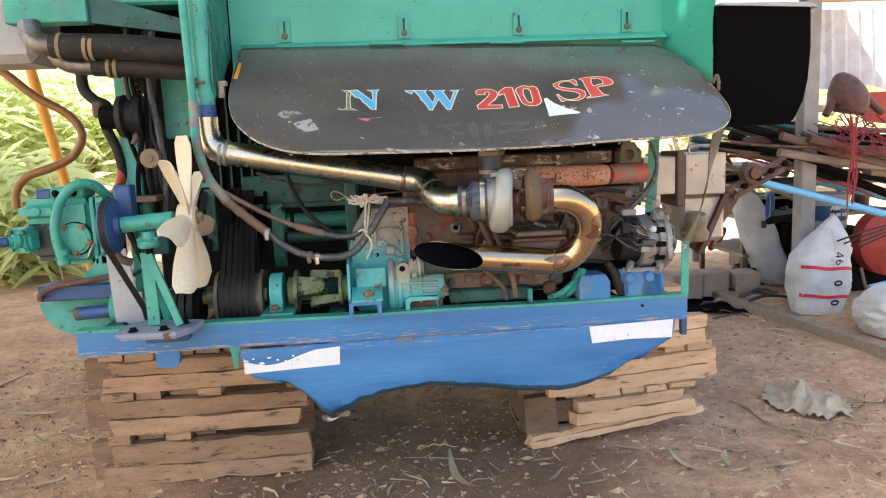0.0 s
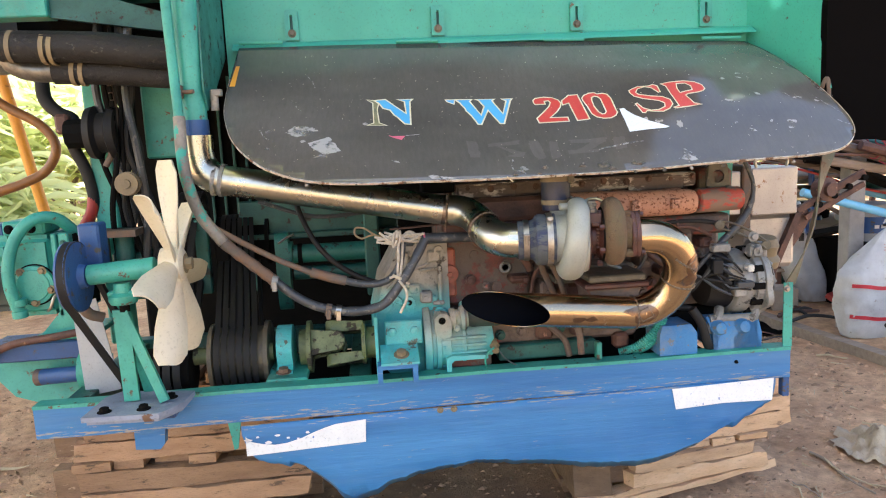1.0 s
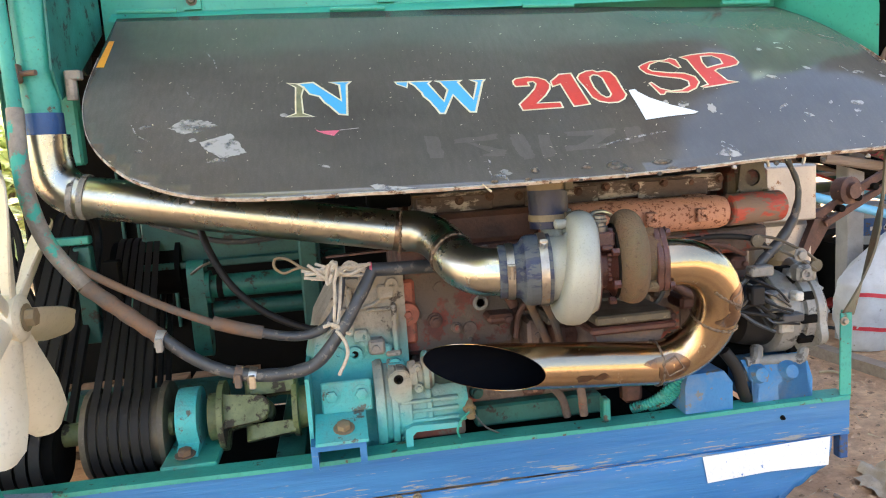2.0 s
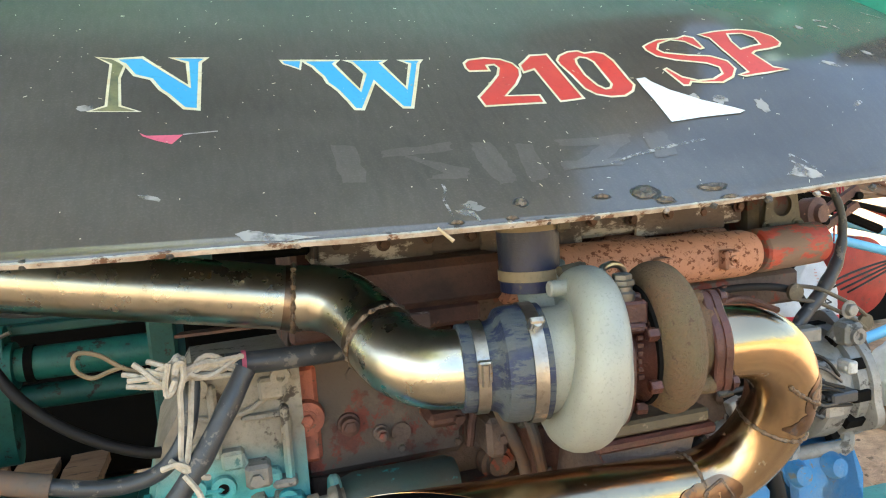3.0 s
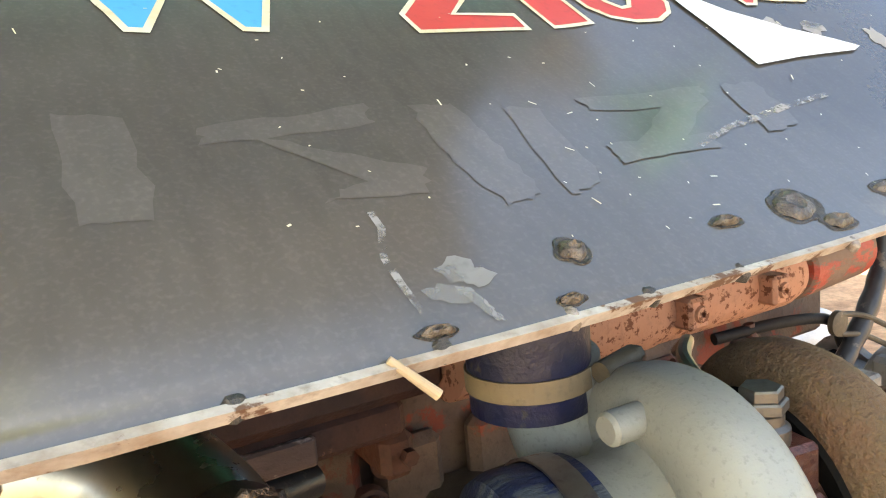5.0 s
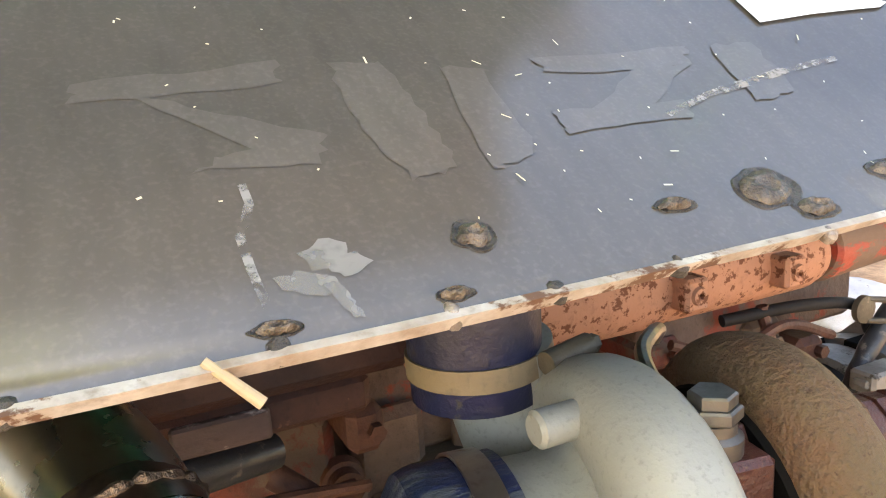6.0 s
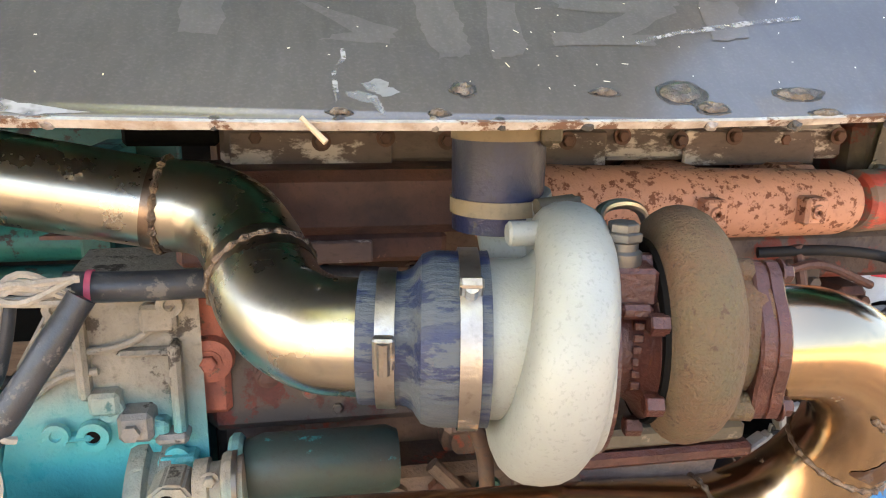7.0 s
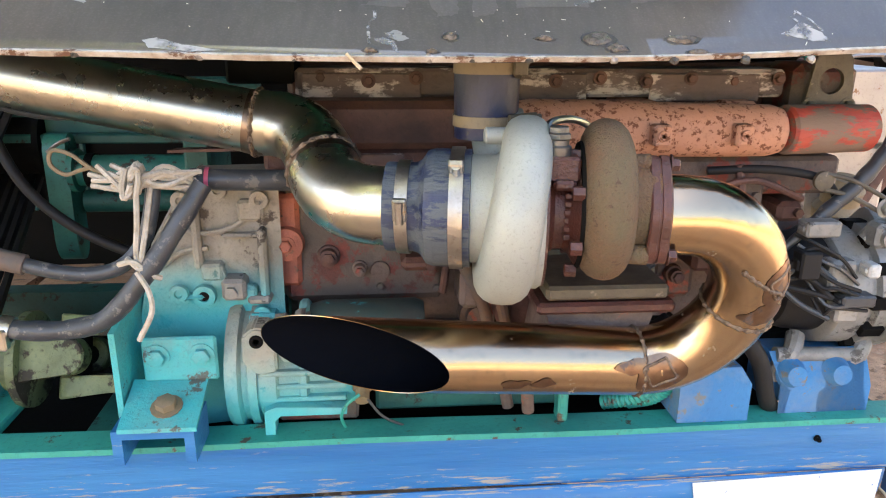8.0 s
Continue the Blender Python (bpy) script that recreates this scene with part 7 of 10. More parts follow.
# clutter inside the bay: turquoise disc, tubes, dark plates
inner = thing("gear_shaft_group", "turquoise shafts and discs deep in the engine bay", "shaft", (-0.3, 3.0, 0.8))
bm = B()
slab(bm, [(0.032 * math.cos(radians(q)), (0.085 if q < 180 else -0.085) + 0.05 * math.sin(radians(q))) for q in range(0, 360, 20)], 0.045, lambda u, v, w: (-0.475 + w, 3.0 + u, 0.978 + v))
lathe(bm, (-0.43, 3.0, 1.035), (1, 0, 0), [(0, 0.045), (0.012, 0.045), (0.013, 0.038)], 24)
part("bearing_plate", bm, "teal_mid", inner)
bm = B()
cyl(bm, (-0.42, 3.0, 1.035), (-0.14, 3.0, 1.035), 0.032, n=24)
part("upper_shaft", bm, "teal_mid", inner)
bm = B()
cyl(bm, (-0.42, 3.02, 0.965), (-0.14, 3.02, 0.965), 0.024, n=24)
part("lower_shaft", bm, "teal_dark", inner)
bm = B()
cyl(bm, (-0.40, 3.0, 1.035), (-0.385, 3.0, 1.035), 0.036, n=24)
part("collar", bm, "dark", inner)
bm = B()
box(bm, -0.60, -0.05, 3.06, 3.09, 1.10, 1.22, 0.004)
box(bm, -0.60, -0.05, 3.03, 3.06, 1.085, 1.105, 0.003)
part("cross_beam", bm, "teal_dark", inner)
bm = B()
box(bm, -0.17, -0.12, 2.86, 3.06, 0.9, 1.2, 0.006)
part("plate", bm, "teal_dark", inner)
bm = B()
tube(bm, [(-0.46, 2.96, 1.08), (-0.43, 2.945, 1.10), (-0.405, 2.94, 1.11)], 0.004, 6)
part("wire", bm, "steel", inner)

# ---- hoses and twine in front of the bell housing ----
cable = thing("control_cable", "turquoise-sleeved pipe running down into a grey hose", "pipe", (-0.45, 2.3, 1.0))
bm = B()
tube(bm, [(-0.60, 2.335, 2.2), (-0.598, 2.335, 1.80), (-0.595, 2.335, 1.60), (-0.59, 2.325, 1.48)], 0.012, 14)
part("upper_sleeve", bm, "teal", cable)
bm = B()
tube(bm, [(-0.59, 2.325, 1.485), (-0.588, 2.31, 1.40), (-0.580, 2.30, 1.33), (-0.556, 2.295, 1.25), (-0.505, 2.29, 1.175)], lambda t: 0.0145, 14)
part("worn_sleeve", bm, "hose_worn", cable, "worn sleeve with chips of turquoise paint")
bm = B()
tube(bm, [(-0.505, 2.29, 1.175), (-0.46, 2.288, 1.135), (-0.41, 2.285, 1.092), (-0.385, 2.283, 1.07)], lambda t: 0.014 + 0.0008 * math.sin(t * 30), 14)
part("rusty_sleeve", bm, "hose_rust", cable, "rust-brown sleeve")
bm = B()
tube(bm, [(-0.395, 2.284, 1.08), (-0.345, 2.28, 1.036), (-0.30, 2.278, 1.008), (-0.255, 2.276, 0.992)], 0.0112, 14)
part("grey_hose", bm, "hose_grey", cable)
bm = B()
tube(bm, [(-0.255, 2.276, 0.992), (-0.215, 2.275, 0.986), (-0.165, 2.275, 0.986), (-0.12, 2.278, 1.0), (-0.075, 2.285, 1.05), (-0.04, 2.30, 1.10), (-0.008, 2.32, 1.15)], lambda t: 0.0120 + 0.0005 * math.sin(t * 37), 16)
part("elbow_hose", bm, "hose_grey", cable, "thick grey elbow hose")
for x, z, mtl in ((-0.262, 0.994, "hose_rust"), (-0.238, 0.989, "steel"), (-0.388, 1.073, "alu_old")):
    bm = B()
    lathe(bm, (x - 0.007, 2.277, z), (1, 0, -0.25), [(0, 0.0125), (0, 0.0165), (0.014, 0.0165), (0.014, 0.0125)], 18, cap=False)
    box(bm, x - 0.006, x + 0.006, 2.257, 2.269, z - 0.022, z + 0.004, 0.002)
    part("clamp", bm, mtl, cable, "small hose clamp")
thin = thing("fuel_hose", "thin dusty grey fuel hose with a brown joint", "hose", (-0.2, 2.3, 1.04))
bm = B()
tube(bm, [(-0.53, 2.30, 1.215), (-0.45, 2.298, 1.165), (-0.37, 2.296, 1.12), (-0.29, 2.296, 1.082)], 0.0075, 12)
part("upper_run", bm, "hose_rust", thin)
bm = B()
tube(bm, [(-0.30, 2.296, 1.088), (-0.255, 2.296, 1.072), (-0.215, 2.297, 1.06)], 0.0125, 12)
part("joint", bm, "hose_rust", thin, "brown taped joint")
bm = B()
tube(bm, [(-0.22, 2.297, 1.061), (-0.18, 2.298, 1.05), (-0.14, 2.30, 1.046), (-0.105, 2.302, 1.056), (-0.08, 2.308, 1.085), (-0.07, 2.315, 1.12), (-0.066, 2.325, 1.155)], 0.0090, 14)
part("lower_run", bm, "hose_grey", thin)
water = thing("water_hose", "grey water hose behind the S-bend", "hose", (0.05, 2.36, 1.13))
bm = B()
tube(bm, [(-0.03, 2.35, 1.150), (0.02, 2.355, 1.147), (0.08, 2.37, 1.143), (0.16, 2.40, 1.135), (0.24, 2.44, 1.12)], 0.0135, 16)
part("tube", bm, "hose_grey", water)
bm = B()
lathe(bm, (-0.012, 2.351, 1.149), (1, 0.05, -0.05), [(0, 0.0140), (0, 0.0152), (0.005, 0.0152), (0.005, 0.0140)], 18, cap=False)
part("pink_band", bm, "pink", water, "pink rubber band")
bm = B()
tube(bm, [(-0.36, 2.56, 1.28), (-0.33, 2.50, 1.20), (-0.285, 2.47, 1.12), (-0.22, 2.46, 1.06), (-0.14, 2.46, 1.02), (-0.09, 2.47, 1.02)], 0.0075, 12)
part("branch_hose", bm, "rubber", water, "thin black hose behind")
bm = B()
tube(bm, [(-0.46, 2.60, 1.25), (-0.30, 2.58, 1.20), (-0.12, 2.56, 1.21), (0.02, 2.52, 1.22)], 0.006, 8)
part("thin_line", bm, "hose_grey", water)
bm = B()
bar(bm, (-0.09, 2.50, 1.16), (0.10, 2.43, 1.175), 0.022, 0.004, (0, 0, 1))
part("strap_bracket", bm, "rust_brown", water)
twine = thing("twine_knot", "pale twine knotted round the hoses", "twine", (-0.08, 2.32, 1.0))
rng = random.Random(4)
for k in range(9):
    bm = B()
    z = 1.158 + 0.010 * math.sin(k * 1.7)
    tube(bm, [(-0.118 + rng.uniform(-0.02, 0.01), 2.315 + rng.uniform(-0.006, 0.006), z + rng.uniform(-0.008, 0.010)), (-0.085, 2.302 + 0.006 * math.sin(k), 1.158 + 0.012 * math.sin(k * 2.3)), (-0.05, 2.31 + 0.005 * math.cos(k), z + rng.uniform(-0.010, 0.010)), (-0.018 + rng.uniform(-0.01, 0.012), 2.325, 1.155 + rng.uniform(-0.012, 0.014))], 0.0032, 6)
    part("strand", bm, "rope", twine)
for k in range(6):
    bm = B()
    a0 = k
    tube(bm, [(-0.082 + 0.010 * math.cos(a0 + t), 2.30 + 0.012 * math.sin(a0 * 2 + t), 1.158 + 0.019 * math.sin(a0 + t * 1.3)) for t in (0, 1.2, 2.4, 3.6, 4.8)], 0.0034, 6)
    part("strand", bm, "rope", twine)
for pts in ([(-0.078, 2.295, 1.15), (-0.080, 2.290, 1.11), (-0.084, 2.288, 1.075), (-0.082, 2.286, 1.05)], [(-0.066, 2.31, 1.15), (-0.072, 2.292, 1.10), (-0.078, 2.284, 1.065), (-0.076, 2.284, 1.05)], [(-0.082, 2.276, 1.055), (-0.068, 2.266, 1.035), (-0.066, 2.262, 1.01), (-0.084, 2.262, 0.975)], [(-0.105, 2.285, 1.062), (-0.085, 2.280, 1.066), (-0.066, 2.280, 1.050), (-0.058, 2.286, 1.044)], [(-0.096, 2.29, 1.068), (-0.078, 2.278, 1.058), (-0.066, 2.286, 1.062)]):
    bm = B()
    tube(bm, pts, 0.0034, 6)
    part("strand", bm, "rope", twine)
bm = B()
tube(bm, [(-0.11, 2.32, 1.160), (-0.135, 2.325, 1.168), (-0.160, 2.33, 1.185), (-0.182, 2.335, 1.188), (-0.186, 2.335, 1.172), (-0.170, 2.333, 1.160), (-0.150, 2.328, 1.166), (-0.135, 2.325, 1.170)], 0.0026, 6)
part("wire_loop", bm, "band", twine, "bent wire loop")

# ---- hydraulic pump unit at the far left ----
pump = thing("hydraulic_pump", "turquoise hydraulic pump with bolted end covers", "hydraulic pump", (-1.13, 2.65, 0.95))
def block(name, mt, parent, x0, x1, y0, y1, z0, z1, bev, label="", cuts=3):
    """A cast block with well-rounded edges."""
    b = B()
    box(b, x0, x1, y0, y1, z0, z1, 0)
    bmesh.ops.bevel(b, geom=b.edges[:], offset=bev, segments=cuts, affect="EDGES")
    return part(name, b, mt, parent, label)


casing = block("casing", "teal", pump, -1.190, -1.045, 2.62, 2.80, 0.955, 1.188, 0.020)
barrel = block("barrel", "teal", pump, -1.293, -1.140, 2.605, 2.78, 1.105, 1.192, 0.030)
block("rear_body", "dark_green", pump, -1.285, -1.165, 2.655, 2.78, 0.965, 1.13, 0.025, "grease-darkened rear body")
bm = B()
lathe(bm, (-1.222, 2.604, 1.150), (0, -1, 0), [(0, 0.016), (0.006, 0.016), (0.007, 0.012)], 18)
part("cast_boss", bm, "teal", barrel)
bm = B()
lathe(bm, (-1.165, 2.610, 1.120), (0, -1, 0), [(0, 0.012), (0.008, 0.011)], 12)
part("cast_boss", bm, "teal", barrel)
bm = B()
lathe(bm, (-1.104, 2.6215, 1.048), (0, -1, 0), [(0, 0.060), (0.003, 0.060), (0.0035, 0.057)], 36)
part("cover_joint", bm, "dark", casing, "oily black joint")
bm = B()
lathe(bm, (-1.104, 2.619, 1.048), (0, -1, 0), [(0, 0.056), (0.012, 0.055), (0.014, 0.046), (0.017, 0.044), (0.018, 0.012)], 36)
rcov = part("round_cover", bm, "teal", pump)
for k in range(5):
    a = radians(72 * k + 55)
    bm = B()
    bolt(bm, (-1.104 + 0.049 * math.cos(a), 2.606, 1.048 + 0.049 * math.sin(a)), (0, -1, 0), 0.0085, 0.007)
    part("bolt", bm, "band", rcov, "yellowed bolt")
tilt = Matrix.Translation((-1.280, 2.60, 1.053)) @ Matrix.Rotation(radians(-18), 4, "Z")
bm = B()
box(bm, -0.040, 0.040, -0.012, 0.050, -0.044, 0.044, 0, tilt)
bmesh.ops.bevel(bm, geom=bm.edges[:], offset=0.012, segments=2, affect="EDGES")
ecov = part("end_flange", bm, "teal", pump, "square four-bolt flange")
for a, b in ((-1, -1), (-1, 1), (1, -1), (1, 1)):
    bm = B()
    bolt(bm, tilt @ Vector((0.026 * a, -0.012, 0.029 * b)), tilt.to_3x3() @ Vector((0, -1, 0)), 0.0085, 0.008)
    part("bolt", bm, "teal_dark" if b > 0 else "teal", ecov)
bm = B()
lathe(bm, tilt @ Vector((0, -0.012, 0)), tilt.to_3x3() @ Vector((-0.55, -1, 0)), [(0, 0.026), (0.018, 0.024), (0.020, 0.019), (0.034, 0.019)], 20)
part("port_boss", bm, "teal", ecov)
bm = B()
tube(bm, [tilt @ Vector((-0.015, -0.040, 0)), tilt @ Vector((-0.045, -0.058, 0.001)), tilt @ Vector((-0.10, -0.062, 0.003)), tilt @ Vector((-0.16, -0.06, 0.004))], 0.017, 16)
part("side_port", bm, "blue_dark", pump, "blue hydraulic line stub")
block("valve_block", "blue_dark", pump, -1.234, -1.180, 2.64, 2.72, 1.189, 1.224, 0.005, "", 1)
top = block("top_block", "teal", pump, -1.180, -1.065, 2.63, 2.74, 1.189, 1.230, 0.006, "", 1)
for x in (-1.160, -1.100):
    bm = B()
    bolt(bm, (x, 2.629, 1.208), (0, -1, 0), 0.009)
    part("bolt", bm, "dark", top)
bm = B()
tube(bm, [(-1.138, 2.582, 0.978), (-1.150, 2.572, 1.05), (-1.146, 2.572, 1.12), (-1.120, 2.578, 1.19), (-1.075, 2.592, 1.235), (-1.030, 2.62, 1.235), (-1.005, 2.66, 1.20), (-0.995, 2.70, 1.16)], 0.0165, 18)
part("return_hose", bm, "teal", pump, "turquoise painted return hose")
for z in (0.962, 0.995):
    bm = B()
    lathe(bm, (-1.137, 2.582, z), (-0.05, 0, 1), [(0, 0.017), (0.002, 0.0205), (0.020, 0.0205), (0.022, 0.017)], 18)
    part("ferrule", bm, "teal", pump)
for x0, x1 in ((-1.040, -1.026), (-1.020, -0.992)):
    bm = B()
    box(bm, x0, x1, 2.60, 2.79, 0.955, 1.192, 0.003)
    part("adaptor_plate", bm, "teal", pump)
bm = B()
box(bm, -1.046, -0.99, 2.63, 2.78, 0.962, 1.186, 0)
part("adaptor_gap", bm, "dark", pump)
for z in (0.99, 1.05, 1.11, 1.165):
    bm = B()
    bolt(bm, (-1.006, 2.599, z), (0, -1, 0), 0.006, 0.005)
    part("bolt", bm, "teal_dark", pump)
bm = B()
tube(bm, [(-1.07, 2.60, 0.975), (-1.055, 2.585, 0.985), (-1.045, 2.585, 1.01), (-1.035, 2.60, 1.03)], 0.0045, 8)
part("thin_pipe", bm, "steel", pump)
bm = B()
slab(bm, [(-1.10, 0.90), (-0.98, 0.90), (-0.98, 1.02), (-1.02, 0.99)], 0.01, lambda u, v, w: (u, 2.60 + w, v))
box(bm, -1.12, -0.95, 2.60, 2.80, 0.885, 0.90, 0.003)
part("foot", bm, "teal", pump)
low = thing("side_channel", "dark blue side channel with a rusty hose on top", "machine frame", (-1.12, 2.62, 0.83))
bm = B()
box(bm, -1.24, -0.98, 2.58, 2.70, 0.835, 0.888, 0.004)
part("channel", bm, "blue_dark", low)
bm = B()
tube(bm, [(-0.97, 2.57, 0.915), (-1.05, 2.565, 0.905), (-1.15, 2.56, 0.895), (-1.215, 2.56, 0.87), (-1.225, 2.565, 0.845)], 0.011, 12)
part("rusty_hose", bm, "rust_brown", low)
bm = B()
cyl(bm, (-1.11, 2.60, 0.782), (-0.985, 2.58, 0.79), 0.023, n=22)
part("roller", bm, "blue_dark", low)
bm = B()
cyl(bm, (-1.125, 2.602, 0.781), (-1.108, 2.60, 0.782), 0.024, n=18)
part("roller_cap", bm, "hose_rust", low, "rusty roller cap")
bm = B()
lathe(bm, (-0.985, 2.58, 0.80), (1, 0, 0), [(0, 0.02), (0, 0.058), (0.045, 0.058), (0.045, 0.02)], 28)
box(bm, -0.985, -0.94, 2.55, 2.62, 0.72, 0.80, 0.004)
part("bearing_cheek", bm, "teal", low)
skirt = thing("side_skirt", "dusty turquoise sheet skirt", "sheet panel", (-1.13, 2.62, 0.66))
bm = B()
slab(bm, [(-1.275, 0.815), (-1.26, 0.77), (-1.21, 0.715), (-1.12, 0.685), (-1.0, 0.672), (-0.93, 0.672), (-0.93, 0.82), (-1.10, 0.825)], 0.004, lambda u, v, w: (u, 2.66 + w - 0.15 * (0.82 - v), v))
part("sheet", bm, "teal", skirt)
pane = thing("white_panel", "white painted triangular guard panel", "guard panel", (-0.93, 2.5, 0.75))
bm = B()
slab(bm, [(-0.965, 1.0), (-0.90, 1.02), (-0.86, 0.76), (-0.955, 0.745)], 0.004, lambda u, v, w: (u, 2.50 + w, v))
part("sheet", bm, "guard", pane)
loop = thing("rubber_loop", "rust-stained rubber hose loop", "hose", (-0.92, 2.42, 1.0))
bm = B()
tube(bm, [(-0.86, 2.42, 1.12), (-0.895, 2.40, 1.10), (-0.905, 2.40, 1.05), (-0.89, 2.41, 1.0), (-0.86, 2.43, 0.98)], 0.014, 12)
part("tube", bm, "hose_rust", loop)

# ---- radiator hoses and columns, upper left ----
for k, (z0, z1, x0, lb) in enumerate(((1.705, 1.672, -1.10, "upper"), (1.640, 1.618, -0.99, "lower"))):
    rh = thing("radiator_hose", "thick black radiator hose with plated clamps", "hose", (-0.9, 2.6, 1.6), "radiator hoses")
    bm = B()
    y = 2.60 + 0.05 * k
    tube(bm, [(x0, y, z0), (-0.85, y, (z0 + z1) / 2 + 0.004), (-0.70, y, z1), (-0.56, y, z1 - 0.01)], 0.042 if k == 0 else 0.036, 20)
    part("hose", bm, "hose_fabric", rh, "black fabric-faced hose")
    for x in ((-1.07, -0.985, -0.965) if k == 0 else (-0.935, -0.912)):
        bm = B()
        r = 0.0425 if k == 0 else 0.0365
        z = z0 + (z1 - z0) * (x - x0) / (-0.66 - x0)
        lathe(bm, (x - 0.006, y, z), (1, 0, -0.08), [(0, r), (0, r + 0.002), (0.012, r + 0.002), (0.012, r)], 24, cap=False)
        part("clamp", bm, "band", rh, "yellow-plated hose clamp")
    bm = B()
    if k == 0:
        tube(bm, [(x0 + 0.02, y, z0), (x0 - 0.03, y, z0 + 0.004), (x0 - 0.065, y + 0.01, z0 + 0.03), (x0 - 0.075, y + 0.02, z0 + 0.08)], 0.036, 18)
    else:
        tube(bm, [(x0 + 0.02, y, z0), (x0 - 0.05, y, z0 + 0.002), (x0 - 0.10, y, z0 + 0.02), (x0 - 0.13, y, z0 + 0.06)], 0.030, 18)
    part("neck", bm, "union", rh, "grey cast neck")
tank = thing("grey_tank", "grey plastic tank under the upper frame", "tank", (-1.33, 2.8, 1.66))
bm = B()
box(bm, -1.62, -1.235, 2.78, 3.05, 1.675, 2.0, 0.03)
part("body", bm, "plastic_grey", tank)
upper = thing("upper_frame", "turquoise upper frame rail of the harvester", "machine frame", (-1.1, 2.75, 1.8))
# added near-black plate stands for the shaded hollow behind the hoses
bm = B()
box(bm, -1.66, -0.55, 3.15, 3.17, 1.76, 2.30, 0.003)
part("back_plate", bm, "dark", upper, "near-black plate for the shaded hollow")
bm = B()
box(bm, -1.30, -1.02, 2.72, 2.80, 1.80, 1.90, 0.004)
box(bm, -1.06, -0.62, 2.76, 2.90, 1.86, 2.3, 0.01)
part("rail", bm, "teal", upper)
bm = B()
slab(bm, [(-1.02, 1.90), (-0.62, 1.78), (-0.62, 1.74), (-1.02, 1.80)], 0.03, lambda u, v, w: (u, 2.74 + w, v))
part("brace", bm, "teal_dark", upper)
# near-black box deepens the same hollow's shade
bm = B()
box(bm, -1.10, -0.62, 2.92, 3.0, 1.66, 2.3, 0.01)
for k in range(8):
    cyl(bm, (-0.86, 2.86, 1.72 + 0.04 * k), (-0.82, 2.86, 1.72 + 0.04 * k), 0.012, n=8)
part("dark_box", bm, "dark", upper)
colm = thing("side_column", "turquoise column with black pulleys and a chain", "column", (-0.97, 2.85, 0.8))
bm = B()
box(bm, -1.0, -0.93, 2.85, 2.92, 0.80, 1.75, 0.006)
part("upright", bm, "teal", colm)
bm = B()
box(bm, -0.83, -0.66, 2.86, 2.90, 1.385, 1.70, 0.006)
part("panel", bm, "teal", colm, "turquoise panel behind the stack")
bm = B()
lathe(bm, (-0.965, 2.79, 1.47), (1, 0, 0), [(0, 0.03), (0, 0.075), (0.02, 0.08), (0.03, 0.06), (0.055, 0.06), (0.065, 0.08), (0.085, 0.075), (0.085, 0.03)], 30)
part("idler_pulley", bm, "rubber", colm, "black idler pulley")
bm = B()
cyl(bm, (-1.03, 2.79, 1.47), (-0.97, 2.79, 1.47), 0.045, n=10)
part("hub", bm, "dark", colm)
bm = B()
tube(bm, [(-0.895, 2.79, 1.62), (-0.885, 2.78, 1.52), (-0.90, 2.77, 1.42), (-0.925, 2.77, 1.37)], 0.009, 10)
part("brown_hose", bm, "hose_rust", colm, "thin brown hose")
bm = B()
tube(bm, [(-0.93, 2.82, 1.42), (-0.89, 2.80, 1.33), (-0.865, 2.79, 1.22)], 0.006, 8)
part("cable", bm, "hose_grey", colm)
bm = B()
lathe(bm, (-0.86, 2.76, 1.315), (0, -1, 0), [(0, 0.036), (0.012, 0.036), (0.014, 0.022), (0.02, 0.022), (0.022, 0.034), (0.03, 0.034), (0.031, 0.014), (0.036, 0.013)], 26)
part("small_pulley", bm, "band", colm, "brass-coloured guide pulley")
bm = B()
tube(bm, [(-1.11, 2.85, 1.66), (-1.10, 2.83, 1.58), (-1.06, 2.82, 1.535), (-1.02, 2.82, 1.51), (-1.035, 2.83, 1.44), (-1.01, 2.84, 1.36), (-1.0, 2.85, 1.26), (-1.03, 2.86, 1.19)], lambda t: 0.021 - 0.005 * t, 14)
part("black_hose", bm, "rubber", colm, "black hose sagging to a red end")
bm = B()
tube(bm, [(-1.0, 2.85, 1.275), (-1.01, 2.85, 1.23), (-1.04, 2.86, 1.185)], 0.018, 14)
part("red_sleeve", bm, "red", colm)
bm = B()
box(bm, -1.06, -1.02, 2.77, 2.84, 1.47, 1.53, 0.008)
part("bracket", bm, "rust_brown", colm)
bm = B()
rings(bm, [[(-0.98 + a, y, 1.18 + b) for a, b in ((0, 0), (0.14, 0), (0.14, -0.02), (0.03, -0.02), (0.03, -0.12), (0, -0.12))] for y in (2.70, 2.80)])
part("angle_frame", bm, "hose_rust", colm, "rusty angle frame")
bm = B()
cyl(bm, (-0.90, 2.78, 1.06), (-0.90, 2.78, 1.18), 0.028, n=16)
box(bm, -0.95, -0.84, 2.80, 2.9, 0.95, 1.10, 0.006)
part("lower_gear", bm, "teal_dark", colm)
bm = B()
bar(bm, (-1.12, 2.78, 1.225), (-0.98, 2.74, 1.175), 0.014, 0.008)
part("lever", bm, "dark", colm)

